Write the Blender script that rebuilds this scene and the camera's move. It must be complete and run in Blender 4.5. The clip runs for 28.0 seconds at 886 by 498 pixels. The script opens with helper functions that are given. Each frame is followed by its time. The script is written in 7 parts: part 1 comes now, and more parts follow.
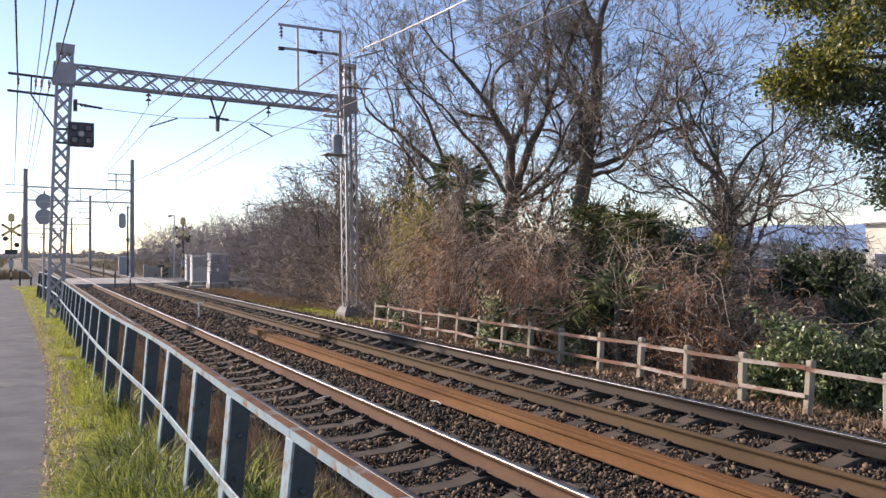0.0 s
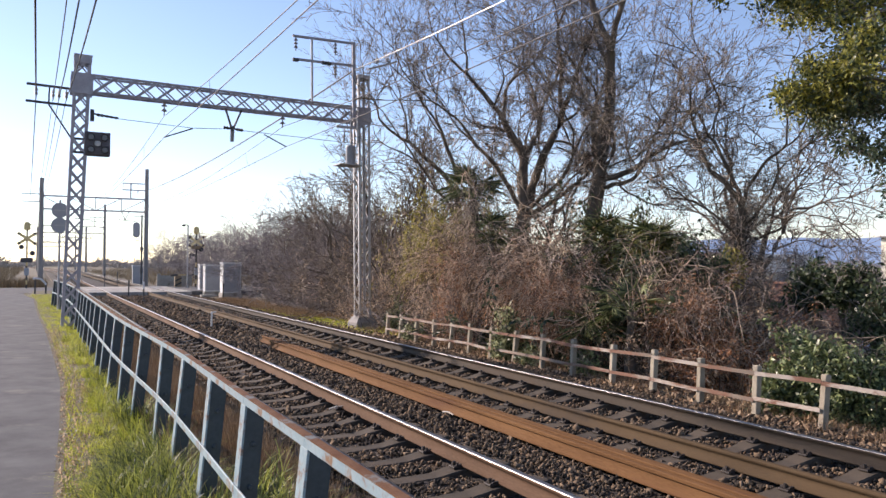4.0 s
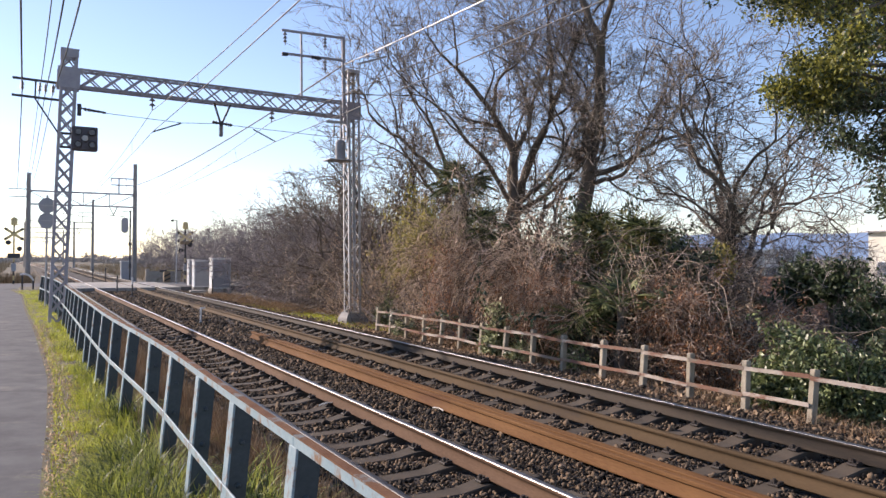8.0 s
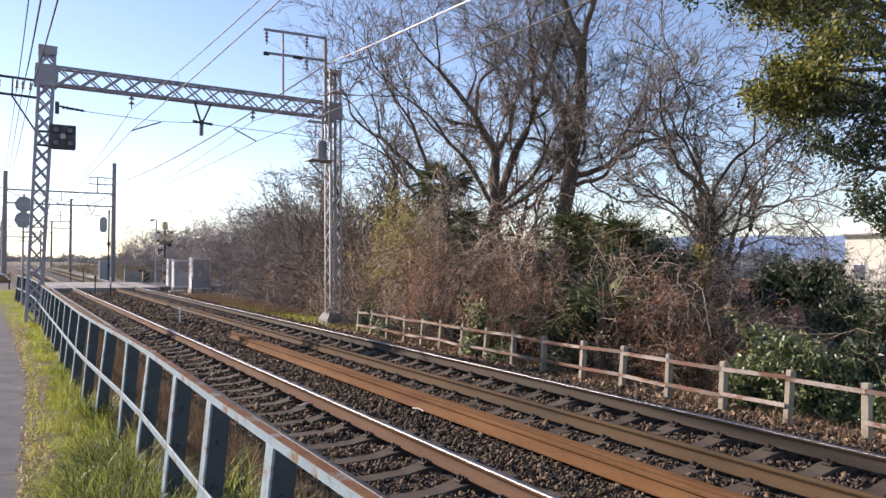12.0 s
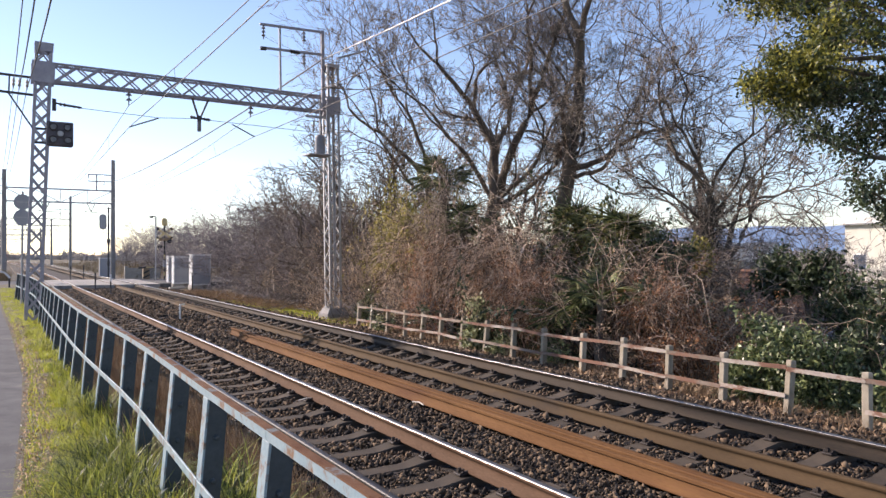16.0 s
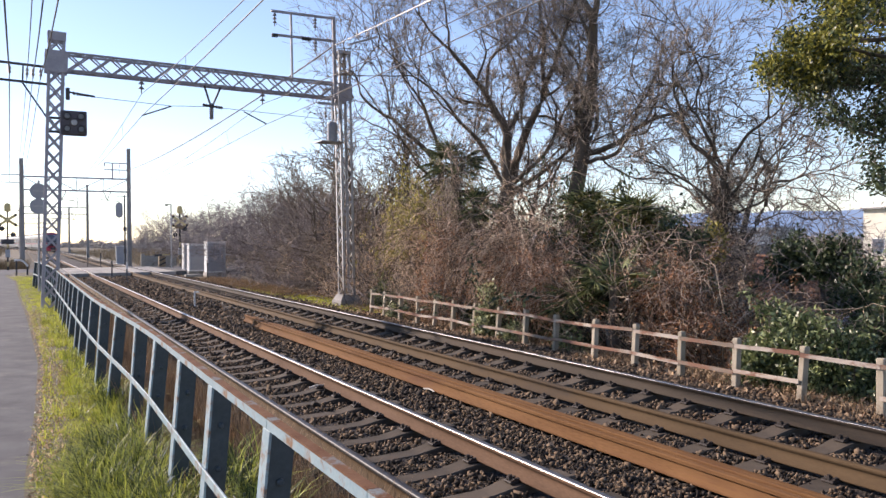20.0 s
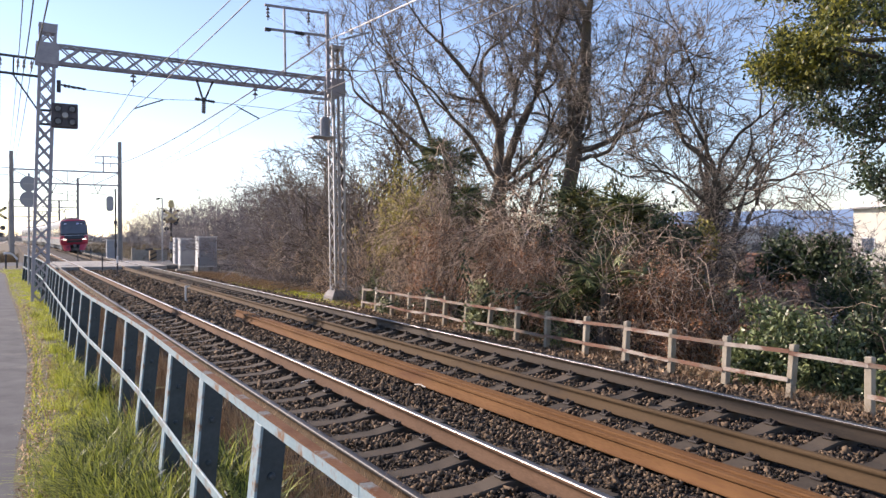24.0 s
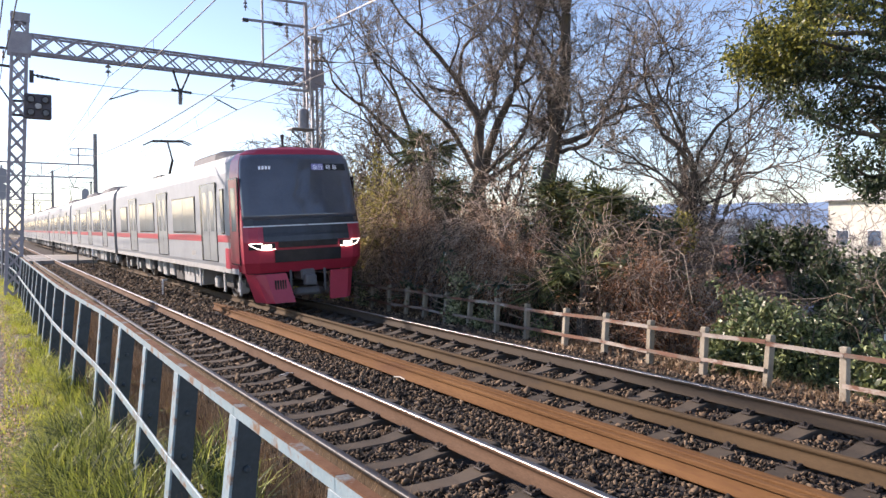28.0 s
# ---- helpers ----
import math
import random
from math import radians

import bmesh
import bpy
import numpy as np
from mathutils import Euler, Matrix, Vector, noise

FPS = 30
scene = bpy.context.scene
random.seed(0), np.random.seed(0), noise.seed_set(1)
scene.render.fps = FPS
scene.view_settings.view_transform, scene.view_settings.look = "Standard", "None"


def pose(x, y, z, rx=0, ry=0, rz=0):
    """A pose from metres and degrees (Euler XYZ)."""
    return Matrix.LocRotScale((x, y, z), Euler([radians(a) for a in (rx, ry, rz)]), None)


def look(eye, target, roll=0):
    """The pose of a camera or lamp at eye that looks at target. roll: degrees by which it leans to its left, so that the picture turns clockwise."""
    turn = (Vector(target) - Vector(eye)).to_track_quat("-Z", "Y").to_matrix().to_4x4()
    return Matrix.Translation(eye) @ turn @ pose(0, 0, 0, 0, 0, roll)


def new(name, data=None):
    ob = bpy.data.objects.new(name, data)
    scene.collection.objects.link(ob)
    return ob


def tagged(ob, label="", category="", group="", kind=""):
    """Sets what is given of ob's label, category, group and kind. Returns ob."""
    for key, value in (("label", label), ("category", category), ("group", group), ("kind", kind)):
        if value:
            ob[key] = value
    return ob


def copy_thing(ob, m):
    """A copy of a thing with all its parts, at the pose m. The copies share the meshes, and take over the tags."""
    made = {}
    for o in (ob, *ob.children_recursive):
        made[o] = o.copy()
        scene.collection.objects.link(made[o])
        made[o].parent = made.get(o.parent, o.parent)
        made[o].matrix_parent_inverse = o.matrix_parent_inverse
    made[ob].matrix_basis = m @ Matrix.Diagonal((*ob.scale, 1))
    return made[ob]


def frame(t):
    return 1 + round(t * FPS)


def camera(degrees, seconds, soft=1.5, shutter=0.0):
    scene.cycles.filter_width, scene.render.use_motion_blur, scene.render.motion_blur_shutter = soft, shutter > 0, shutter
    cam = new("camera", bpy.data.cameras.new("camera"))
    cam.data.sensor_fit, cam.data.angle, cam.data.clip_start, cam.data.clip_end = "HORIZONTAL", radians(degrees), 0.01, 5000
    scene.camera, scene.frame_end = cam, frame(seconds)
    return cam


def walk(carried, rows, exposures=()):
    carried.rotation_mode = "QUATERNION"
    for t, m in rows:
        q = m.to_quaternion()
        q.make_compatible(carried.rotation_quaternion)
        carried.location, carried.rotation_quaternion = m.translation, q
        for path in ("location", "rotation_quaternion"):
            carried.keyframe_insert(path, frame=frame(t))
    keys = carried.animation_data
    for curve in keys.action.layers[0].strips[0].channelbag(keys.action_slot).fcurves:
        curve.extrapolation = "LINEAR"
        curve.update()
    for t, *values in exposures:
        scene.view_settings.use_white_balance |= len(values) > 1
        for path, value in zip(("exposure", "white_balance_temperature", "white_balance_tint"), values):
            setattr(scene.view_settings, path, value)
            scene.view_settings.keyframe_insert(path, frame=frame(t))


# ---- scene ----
EXPOSURES = [(0.0, 0.48, 6900, 23), (12.0, 0.48, 6900, 23), (16.0, 0.54, 6900, 23), (21.0, 0.57, 6900, 23), (25.0, 0.63, 6900, 23), (28.0, 0.72, 6900, 23)]
cam = camera(59.6, 28.0, soft=1.45)
# seconds, eye, yaw to the right of the track's direction, pitch up, roll
PATH = [
    (0, -0.000, -0.000, 1.775, 28.550, 0.300, -0.000),
    (0.5, 0.006, 0.009, 1.778, 28.652, 0.226, 0.206),
    (1, 0.002, 0.017, 1.778, 28.881, 0.330, 0.322),
    (1.5, -0.006, 0.024, 1.777, 28.561, 0.410, 0.359),
    (2, -0.012, 0.026, 1.777, 28.464, 0.398, 0.546),
    (2.5, -0.015, 0.018, 1.778, 27.835, 0.655, 0.859),
    (3, -0.017, 0.007, 1.777, 28.396, 0.669, 0.586),
    (3.5, -0.024, -0.007, 1.773, 27.874, 1.127, 0.394),
    (5.5, -0.002, -0.005, 1.772, 27.496, 1.011, 0.324),
    (6, -0.006, 0.006, 1.777, 27.468, 1.002, 0.230),
    (6.5, -0.011, 0.011, 1.778, 27.434, 0.657, 0.525),
    (7, -0.016, 0.012, 1.777, 27.740, 0.627, 0.573),
    (7.5, -0.014, 0.015, 1.778, 28.079, 0.669, 0.441),
    (8, -0.006, 0.021, 1.779, 28.407, 0.749, 0.313),
    (8.5, -0.002, 0.024, 1.775, 28.683, 0.759, 0.787),
    (9, -0.000, 0.019, 1.772, 28.625, 0.709, 0.725),
    (9.5, -0.000, 0.010, 1.774, 29.045, 0.777, 0.608),
    (10, -0.003, 0.004, 1.773, 29.348, 1.115, 0.520),
    (10.5, -0.007, 0.001, 1.772, 29.555, 1.117, 0.552),
    (11, -0.008, 0.001, 1.773, 29.694, 1.059, 0.574),
    (11.5, -0.003, 0.003, 1.773, 29.793, 0.794, 0.517),
    (12, 0.004, 0.006, 1.771, 29.748, 0.844, 0.529),
    (12.5, 0.005, 0.011, 1.769, 29.783, 0.740, 0.455),
    (14.5, 0.013, 0.020, 1.766, 30.156, 0.494, 0.613),
    (15, 0.012, 0.021, 1.766, 30.067, 0.434, 0.404),
    (15.5, 0.017, 0.019, 1.765, 30.217, 0.347, 0.319),
    (16, 0.034, 0.016, 1.765, 29.736, 0.392, -0.033),
    (16.5, 0.057, 0.010, 1.771, 29.435, 0.199, -0.131),
    (17, 0.078, 0.006, 1.775, 28.855, 0.443, -0.344),
    (17.5, 0.089, 0.006, 1.772, 29.380, 0.113, 0.199),
    (18, 0.092, 0.005, 1.769, 29.026, 0.193, 0.233),
    (18.5, 0.095, 0.005, 1.770, 28.866, -0.192, 0.232),
    (19, 0.098, 0.007, 1.773, 28.386, -0.421, -0.010),
    (19.5, 0.101, 0.010, 1.773, 28.433, -0.585, -0.218),
    (20, 0.102, 0.010, 1.772, 28.642, -0.624, -0.317),
    (20.5, 0.097, 0.007, 1.770, 28.556, -0.653, -0.422),
    (21, 0.092, 0.007, 1.769, 28.393, -0.799, -0.341),
    (21.5, 0.093, 0.006, 1.769, 28.438, -0.661, -0.206),
    (23.5, 0.096, 0.004, 1.773, 29.193, -0.924, -0.004),
    (24, 0.096, 0.007, 1.768, 29.240, -0.895, 0.120),
    (24.5, 0.096, 0.008, 1.765, 29.518, -1.017, 0.244),
    (25, 0.099, 0.010, 1.765, 29.773, -1.186, 0.271),
    (25.5, 0.105, 0.012, 1.764, 29.853, -1.203, 0.201),
    (26, 0.111, 0.014, 1.760, 29.972, -1.376, 0.229),
    (26.5, 0.115, 0.018, 1.758, 30.636, -1.578, 0.154),
    (27, 0.118, 0.023, 1.758, 31.143, -1.533, 0.232),
    (27.5, 0.119, 0.026, 1.756, 31.046, -1.414, 0.055),
    (28, 0.121, 0.034, 1.754, 30.717, -1.416, 0.064),
]


def aim(x, y, z, yaw, pitch, roll):
    a, b = radians(yaw), radians(pitch)
    way = Vector((math.sin(a) * math.cos(b), math.cos(a) * math.cos(b), math.sin(b)))
    return look((x, y, z), Vector((x, y, z)) + 2 * way, roll)


walk(cam, [(t, aim(*row)) for t, *row in PATH], EXPOSURES)

# ---- world, sun ----
SUN_FROM = Vector((-0.55, 0.835, 0.0)).normalized()
SUN_UP = radians(25.5)
world = bpy.data.worlds.new("world")
scene.world = world
world.use_nodes = True
wn = world.node_tree.nodes
sky = wn.new("ShaderNodeTexSky")
sky.sky_type, sky.sun_disc = "NISHITA", False
sky.sun_elevation, sky.sun_rotation = SUN_UP, math.atan2(SUN_FROM.x, SUN_FROM.y)
sky.air_density, sky.dust_density, sky.ozone_density = 0.9, 0.12, 2.4
wn["Background"].inputs["Strength"].default_value = 0.15
world.node_tree.links.new(sky.outputs[0], wn["Background"].inputs["Color"])
sun = new("sun", bpy.data.lights.new("sun", "SUN"))
sun.data.energy, sun.data.angle, sun.data.color = 4.8, radians(0.6), (1.0, 0.92, 0.8)
sun.matrix_world = look(SUN_FROM * 50 + Vector((0, 0, 50 * math.tan(SUN_UP))), (0, 0, 0))


# ---- materials ----
def mat(name, low, high, scale=6.0, rough=0.8, bump=0.2, metal=0.0, fine=60.0, patch=None, patch_scale=1.5, patch_at=0.55,
        per_object=0.0, per_island=0.0, through_light=0.0, bump_dist=0.01, spec=0.5, stretch=(1, 1, 1), patch_soft=0.08):
    """Two colours mixed by a coarse and a fine noise, worn patches of a third colour, and fine relief."""
    m = bpy.data.materials.new(name)
    m.use_nodes = True
    n, l = m.node_tree.nodes, m.node_tree.links
    b = n["Principled BSDF"]
    co = n.new("ShaderNodeTexCoord")
    mp = n.new("ShaderNodeMapping")
    mp.inputs["Scale"].default_value = stretch
    l.new(co.outputs["Object"], mp.inputs["Vector"])

    def noisy(s, detail=5.0):
        t = n.new("ShaderNodeTexNoise")
        t.inputs["Scale"].default_value, t.inputs["Detail"].default_value, t.inputs["Roughness"].default_value = s, detail, 0.62
        l.new(mp.outputs[0], t.inputs["Vector"])
        return t.outputs["Fac"]

    def math_node(op, a, c):
        q = n.new("ShaderNodeMath")
        q.operation = op
        for i, v in enumerate((a, c)):
            if isinstance(v, (int, float)):
                q.inputs[i].default_value = v
            else:
                l.new(v, q.inputs[i])
        return q.outputs[0]

    coarse, grain = noisy(scale), noisy(fine, 3.0)
    fac = math_node("ADD", math_node("MULTIPLY", coarse, 0.62), math_node("MULTIPLY", grain, 0.38))
    if per_object:
        info = n.new("ShaderNodeObjectInfo")
        fac = math_node("ADD", fac, math_node("MULTIPLY", math_node("SUBTRACT", info.outputs["Random"], 0.5), per_object))
    if per_island:
        geo = n.new("ShaderNodeNewGeometry")
        fac = math_node("ADD", fac, math_node("MULTIPLY", math_node("SUBTRACT", geo.outputs["Random Per Island"], 0.5), per_island))
    ramp = n.new("ShaderNodeValToRGB")
    ramp.color_ramp.elements[0].position, ramp.color_ramp.elements[1].position = 0.33, 0.67
    ramp.color_ramp.elements[0].color, ramp.color_ramp.elements[1].color = (*low, 1), (*high, 1)
    l.new(fac, ramp.inputs[0])
    colour = ramp.outputs[0]
    if patch:
        mask = n.new("ShaderNodeValToRGB")
        mask.color_ramp.elements[0].position, mask.color_ramp.elements[1].position = patch_at, patch_at + patch_soft
        l.new(math_node("ADD", math_node("MULTIPLY", noisy(patch_scale, 8.0), 0.85), math_node("MULTIPLY", grain, 0.15)), mask.inputs[0])
        mix = n.new("ShaderNodeMix")
        mix.data_type = "RGBA"
        l.new(mask.outputs[0], mix.inputs["Factor"])
        l.new(colour, mix.inputs[6])
        mix.inputs[7].default_value = (*patch, 1)
        colour = mix.outputs[2]
    l.new(colour, b.inputs["Base Color"])
    b.inputs["Roughness"].default_value, b.inputs["Metallic"].default_value = rough, metal
    b.inputs["Specular IOR Level"].default_value = spec
    if through_light:
        b.inputs["Transmission Weight"].default_value = 0.0
        tr, add = n.new("ShaderNodeBsdfTranslucent"), n.new("ShaderNodeMixShader")
        l.new(colour, tr.inputs["Color"])
        add.inputs[0].default_value = through_light
        l.new(b.outputs[0], add.inputs[1])
        l.new(tr.outputs[0], add.inputs[2])
        l.new(add.outputs[0], n["Material Output"].inputs["Surface"])
    if bump:
        bp = n.new("ShaderNodeBump")
        bp.inputs["Strength"].default_value, bp.inputs["Distance"].default_value = bump, bump_dist
        l.new(fac, bp.inputs["Height"])
        l.new(bp.outputs[0], b.inputs["Normal"])
    return m


def glow(name, colour, strength):
    m = bpy.data.materials.new(name)
    m.use_nodes = True
    b = m.node_tree.nodes["Principled BSDF"]
    b.inputs["Base Color"].default_value = (*colour, 1)
    b.inputs["Emission Color"].default_value, b.inputs["Emission Strength"].default_value = (*colour, 1), strength
    return m


ASPHALT = mat("asphalt", (0.082, 0.082, 0.083), (0.18, 0.179, 0.176), 2.0, 0.95, 0.5, fine=160, patch=(0.21, 0.2, 0.18), patch_scale=1.3, patch_at=0.57, bump_dist=0.004, spec=0.2)
SOIL = mat("soil", (0.055, 0.042, 0.03), (0.135, 0.105, 0.072), 1.3, 0.95, 0.5, fine=40, patch=(0.085, 0.09, 0.035), patch_scale=0.6, bump_dist=0.03)
FIELD = mat("field_soil", (0.11, 0.085, 0.055), (0.2, 0.16, 0.1), 0.12, 0.95, 0.3, fine=3, patch=(0.1, 0.11, 0.05), patch_scale=0.05, bump_dist=0.1)
VERGE = mat("verge_soil", (0.07, 0.056, 0.036), (0.185, 0.15, 0.1), 5, 0.95, 0.8, fine=90, patch=(0.15, 0.15, 0.045), patch_scale=2.4, patch_at=0.52, bump_dist=0.03)
BALLAST = mat("ballast_bed", (0.02, 0.016, 0.014), (0.08, 0.062, 0.05), 14, 0.95, 1.0, fine=45, bump_dist=0.05)
STONE = mat("ballast_stone", (0.024, 0.017, 0.011), (0.19, 0.13, 0.08), 9, 0.92, 0.4, fine=90, per_island=0.8, patch=(0.15, 0.09, 0.05), patch_scale=1.1, patch_at=0.58)
SLEEPER = mat("sleeper_concrete", (0.04, 0.031, 0.022), (0.105, 0.08, 0.056), 5, 0.9, 0.4, fine=90, per_object=0.25, patch=(0.075, 0.048, 0.03), patch_scale=2.5)
RAIL_SIDE = mat("rail_rust", (0.085, 0.048, 0.028), (0.16, 0.095, 0.058), 4, 0.88, 0.3, fine=80, patch=(0.22, 0.165, 0.125), patch_scale=3.0, patch_at=0.64, stretch=(1, 0.25, 1), spec=0.2)
RAIL_OLD = mat("rail_grey_rust", (0.065, 0.042, 0.022), (0.11, 0.07, 0.036), 3, 0.85, 0.3, fine=80, patch=(0.06, 0.042, 0.028), patch_scale=1.2, stretch=(1, 0.25, 1), spec=0.2)
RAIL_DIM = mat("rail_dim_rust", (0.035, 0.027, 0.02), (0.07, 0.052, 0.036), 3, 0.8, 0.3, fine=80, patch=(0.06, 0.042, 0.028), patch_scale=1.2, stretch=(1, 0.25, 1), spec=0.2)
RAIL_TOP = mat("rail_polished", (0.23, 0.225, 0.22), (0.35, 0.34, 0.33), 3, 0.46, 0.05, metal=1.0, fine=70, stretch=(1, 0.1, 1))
# Rail top without bright reflection, put into a dark colour
RAIL_DARK = mat("rail_dark_top", (0.02, 0.02, 0.022), (0.05, 0.046, 0.044), 3, 0.5, 0.05, metal=0.0, spec=0.5, fine=70, stretch=(1, 0.1, 1))
STACK_RUST = mat("stack_rust", (0.1, 0.046, 0.018), (0.22, 0.112, 0.047), 3, 0.82, 0.3, fine=70, patch=(0.12, 0.055, 0.028), patch_scale=0.9, stretch=(1, 0.2, 1), spec=0.12)
CLIP = mat("clip_iron", (0.018, 0.014, 0.012), (0.05, 0.036, 0.028), 12, 0.7, 0.2, fine=90)
GALV = mat("galvanised_steel", (0.34, 0.34, 0.35), (0.5, 0.49, 0.5), 5, 0.5, 0.12, metal=0.55, fine=50, patch=(0.3, 0.27, 0.25), patch_scale=2.0, patch_at=0.62)
MAST_PAINT = mat("grey_mast_paint", (0.27, 0.26, 0.29), (0.4, 0.385, 0.41), 4, 0.6, 0.12, fine=50, patch=(0.3, 0.22, 0.17), patch_scale=2.2, patch_at=0.64)
POLE = mat("pole_concrete", (0.22, 0.21, 0.2), (0.33, 0.31, 0.29), 3, 0.85, 0.2, fine=60)
DARK = mat("dark_iron", (0.03, 0.03, 0.034), (0.07, 0.068, 0.07), 6, 0.6, 0.1, fine=60)
WIRE = mat("wire_metal", (0.1, 0.095, 0.095), (0.19, 0.18, 0.175), 5, 0.65, 0.0, metal=0.2, spec=0.3)
FEEDER = mat("feeder_aluminium", (0.5, 0.48, 0.44), (0.66, 0.63, 0.58), 5, 0.4, 0.0, metal=0.7)
PORCELAIN = mat("insulator_glaze", (0.16, 0.15, 0.15), (0.3, 0.28, 0.27), 8, 0.3, 0.0)
CONCRETE = mat("concrete", (0.28, 0.26, 0.23), (0.45, 0.42, 0.37), 4, 0.9, 0.35, fine=80, patch=(0.2, 0.17, 0.13), patch_scale=2.2, per_object=0.15)
POST = mat("fence_post_concrete", (0.27, 0.23, 0.17), (0.43, 0.37, 0.28), 6, 0.9, 0.4, fine=90, patch=(0.19, 0.15, 0.1), patch_scale=4, per_object=0.3)
FENCE_RAIL = mat("fence_rail_paint", (0.21, 0.155, 0.115), (0.45, 0.38, 0.315), 5, 0.75, 0.2, fine=60, patch=(0.21, 0.1, 0.062), patch_scale=3.2, patch_at=0.47, per_object=0.6, stretch=(1, 0.35, 1))
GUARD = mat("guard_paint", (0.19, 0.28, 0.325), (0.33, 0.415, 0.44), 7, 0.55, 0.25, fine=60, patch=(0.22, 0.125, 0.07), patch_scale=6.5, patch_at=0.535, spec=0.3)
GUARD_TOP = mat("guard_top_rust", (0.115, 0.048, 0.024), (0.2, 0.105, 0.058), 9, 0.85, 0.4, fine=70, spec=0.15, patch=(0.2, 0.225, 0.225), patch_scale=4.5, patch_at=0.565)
# The fence's blue paint with the shade on the webs mixed in
GUARD_WEB = mat("guard_web_shade", (0.016, 0.027, 0.034), (0.045, 0.062, 0.072), 5, 0.55, 0.15, fine=50, patch=(0.12, 0.07, 0.04), patch_scale=3, patch_at=0.6)
WHITE_BOX = mat("cabinet_white", (0.62, 0.62, 0.62), (0.74, 0.74, 0.73), 3, 0.5, 0.05, fine=40)
GREY_BOX = mat("cabinet_grey", (0.3, 0.31, 0.33), (0.38, 0.39, 0.41), 3, 0.5, 0.05, fine=40)
YELLOW = mat("yellow_paint", (0.5, 0.38, 0.16), (0.66, 0.52, 0.26), 5, 0.5, 0.05)
BLACK = mat("black_paint", (0.015, 0.015, 0.017), (0.04, 0.04, 0.042), 5, 0.5, 0.05)
WHITE = mat("white_paint", (0.68, 0.67, 0.65), (0.8, 0.79, 0.77), 5, 0.5, 0.05)


# ---- mesh helpers ----
def link(name, me, parent=None, label="", material=None):
    ob = new(name, me)
    if material and not me.materials:
        me.materials.append(material)
    if parent:
        ob.parent = parent
    if label:
        ob["label"] = label
    return ob


def part(name, bm, material, parent, label=""):
    """One mesh object under a thing or a part; material may be a list."""
    me = bpy.data.meshes.new(name)
    bm.to_mesh(me)
    bm.free()
    for m in material if isinstance(material, (list, tuple)) else [material]:
        me.materials.append(m)
    return link(name, me, parent, label)


def thing(name, label, category, m=None, group="", kind=""):
    ob = tagged(new(name), label, category, group, kind)
    ob.empty_display_size = 0.2
    if m:
        ob.matrix_world = m
    return ob


def from_np(name, verts, faces, material, parent=None, smooth=False, slots=None):
    """A mesh from arrays: faces is an (n, 3) or (n, 4) array of indices."""
    me = bpy.data.meshes.new(name)
    verts, faces = np.asarray(verts, np.float32), np.asarray(faces, np.int32)
    n, k = faces.shape
    me.vertices.add(len(verts))
    me.vertices.foreach_set("co", verts.ravel())
    me.loops.add(n * k)
    me.loops.foreach_set("vertex_index", faces.ravel())
    me.polygons.add(n)
    me.polygons.foreach_set("loop_start", np.arange(0, n * k, k, dtype=np.int32))
    me.polygons.foreach_set("loop_total", np.full(n, k, np.int32))
    if smooth:
        me.polygons.foreach_set("use_smooth", np.ones(n, bool))
    for m in material if isinstance(material, (list, tuple)) else [material]:
        me.materials.append(m)
    if slots is not None:
        me.polygons.foreach_set("material_index", np.asarray(slots, np.int32))
    me.update(calc_edges=True)
    return link(name, me, parent)


def box(bm, x0, x1, y0, y1, z0, z1, bevel=0.0, slot=0):
    r = bmesh.ops.create_cube(bm, size=1.0)
    for v in r["verts"]:
        v.co = Vector(((x0 + x1) / 2 + v.co.x * (x1 - x0), (y0 + y1) / 2 + v.co.y * (y1 - y0), (z0 + z1) / 2 + v.co.z * (z1 - z0)))
    faces = {f for v in r["verts"] for f in v.link_faces}
    for f in faces:
        f.material_index = slot
    if bevel:
        edges = {e for v in r["verts"] for e in v.link_edges}
        bmesh.ops.bevel(bm, geom=list(edges), offset=bevel, segments=1, affect="EDGES", profile=0.5)
    return bm


def boxed(x0, x1, y0, y1, z0, z1, bevel=0.0):
    return box(bmesh.new(), x0, x1, y0, y1, z0, z1, bevel)


def rod(bm, a, b, r, sides=6, r2=None):
    """A straight round bar from a to b."""
    a, b = Vector(a), Vector(b)
    d = b - a
    if d.length < 1e-6:
        return bm
    m = Matrix.Translation((a + b) / 2) @ d.to_track_quat("Z", "Y").to_matrix().to_4x4()
    bmesh.ops.create_cone(bm, cap_ends=True, segments=sides, radius1=r, radius2=r if r2 is None else r2, depth=d.length, matrix=m)
    return bm


def bar(bm, a, b, w, h):
    """A straight flat bar w across and h deep from a to b."""
    a, b = Vector(a), Vector(b)
    d = b - a
    m = Matrix.Translation((a + b) / 2) @ d.to_track_quat("Z", "Y").to_matrix().to_4x4() @ Matrix.Diagonal((w, h, d.length, 1))
    bmesh.ops.create_cube(bm, size=1.0, matrix=m)
    return bm


def flat(bm, a, b, w, t, normal):
    """A straight flat strip w wide and t thick from a to b, its wide side facing along normal."""
    a, b, n = Vector(a), Vector(b), Vector(normal).normalized()
    d = (b - a).normalized()
    s = n.cross(d).normalized()
    m = Matrix((s, n, d)).transposed().to_4x4()
    bmesh.ops.create_cube(bm, size=1.0, matrix=Matrix.Translation((a + b) / 2) @ m @ Matrix.Diagonal((w, t, (b - a).length, 1)))
    return bm


def mesh_of(name, bm, material):
    me = bpy.data.meshes.new(name)
    bm.to_mesh(me)
    bm.free()
    me.materials.append(material)
    return me


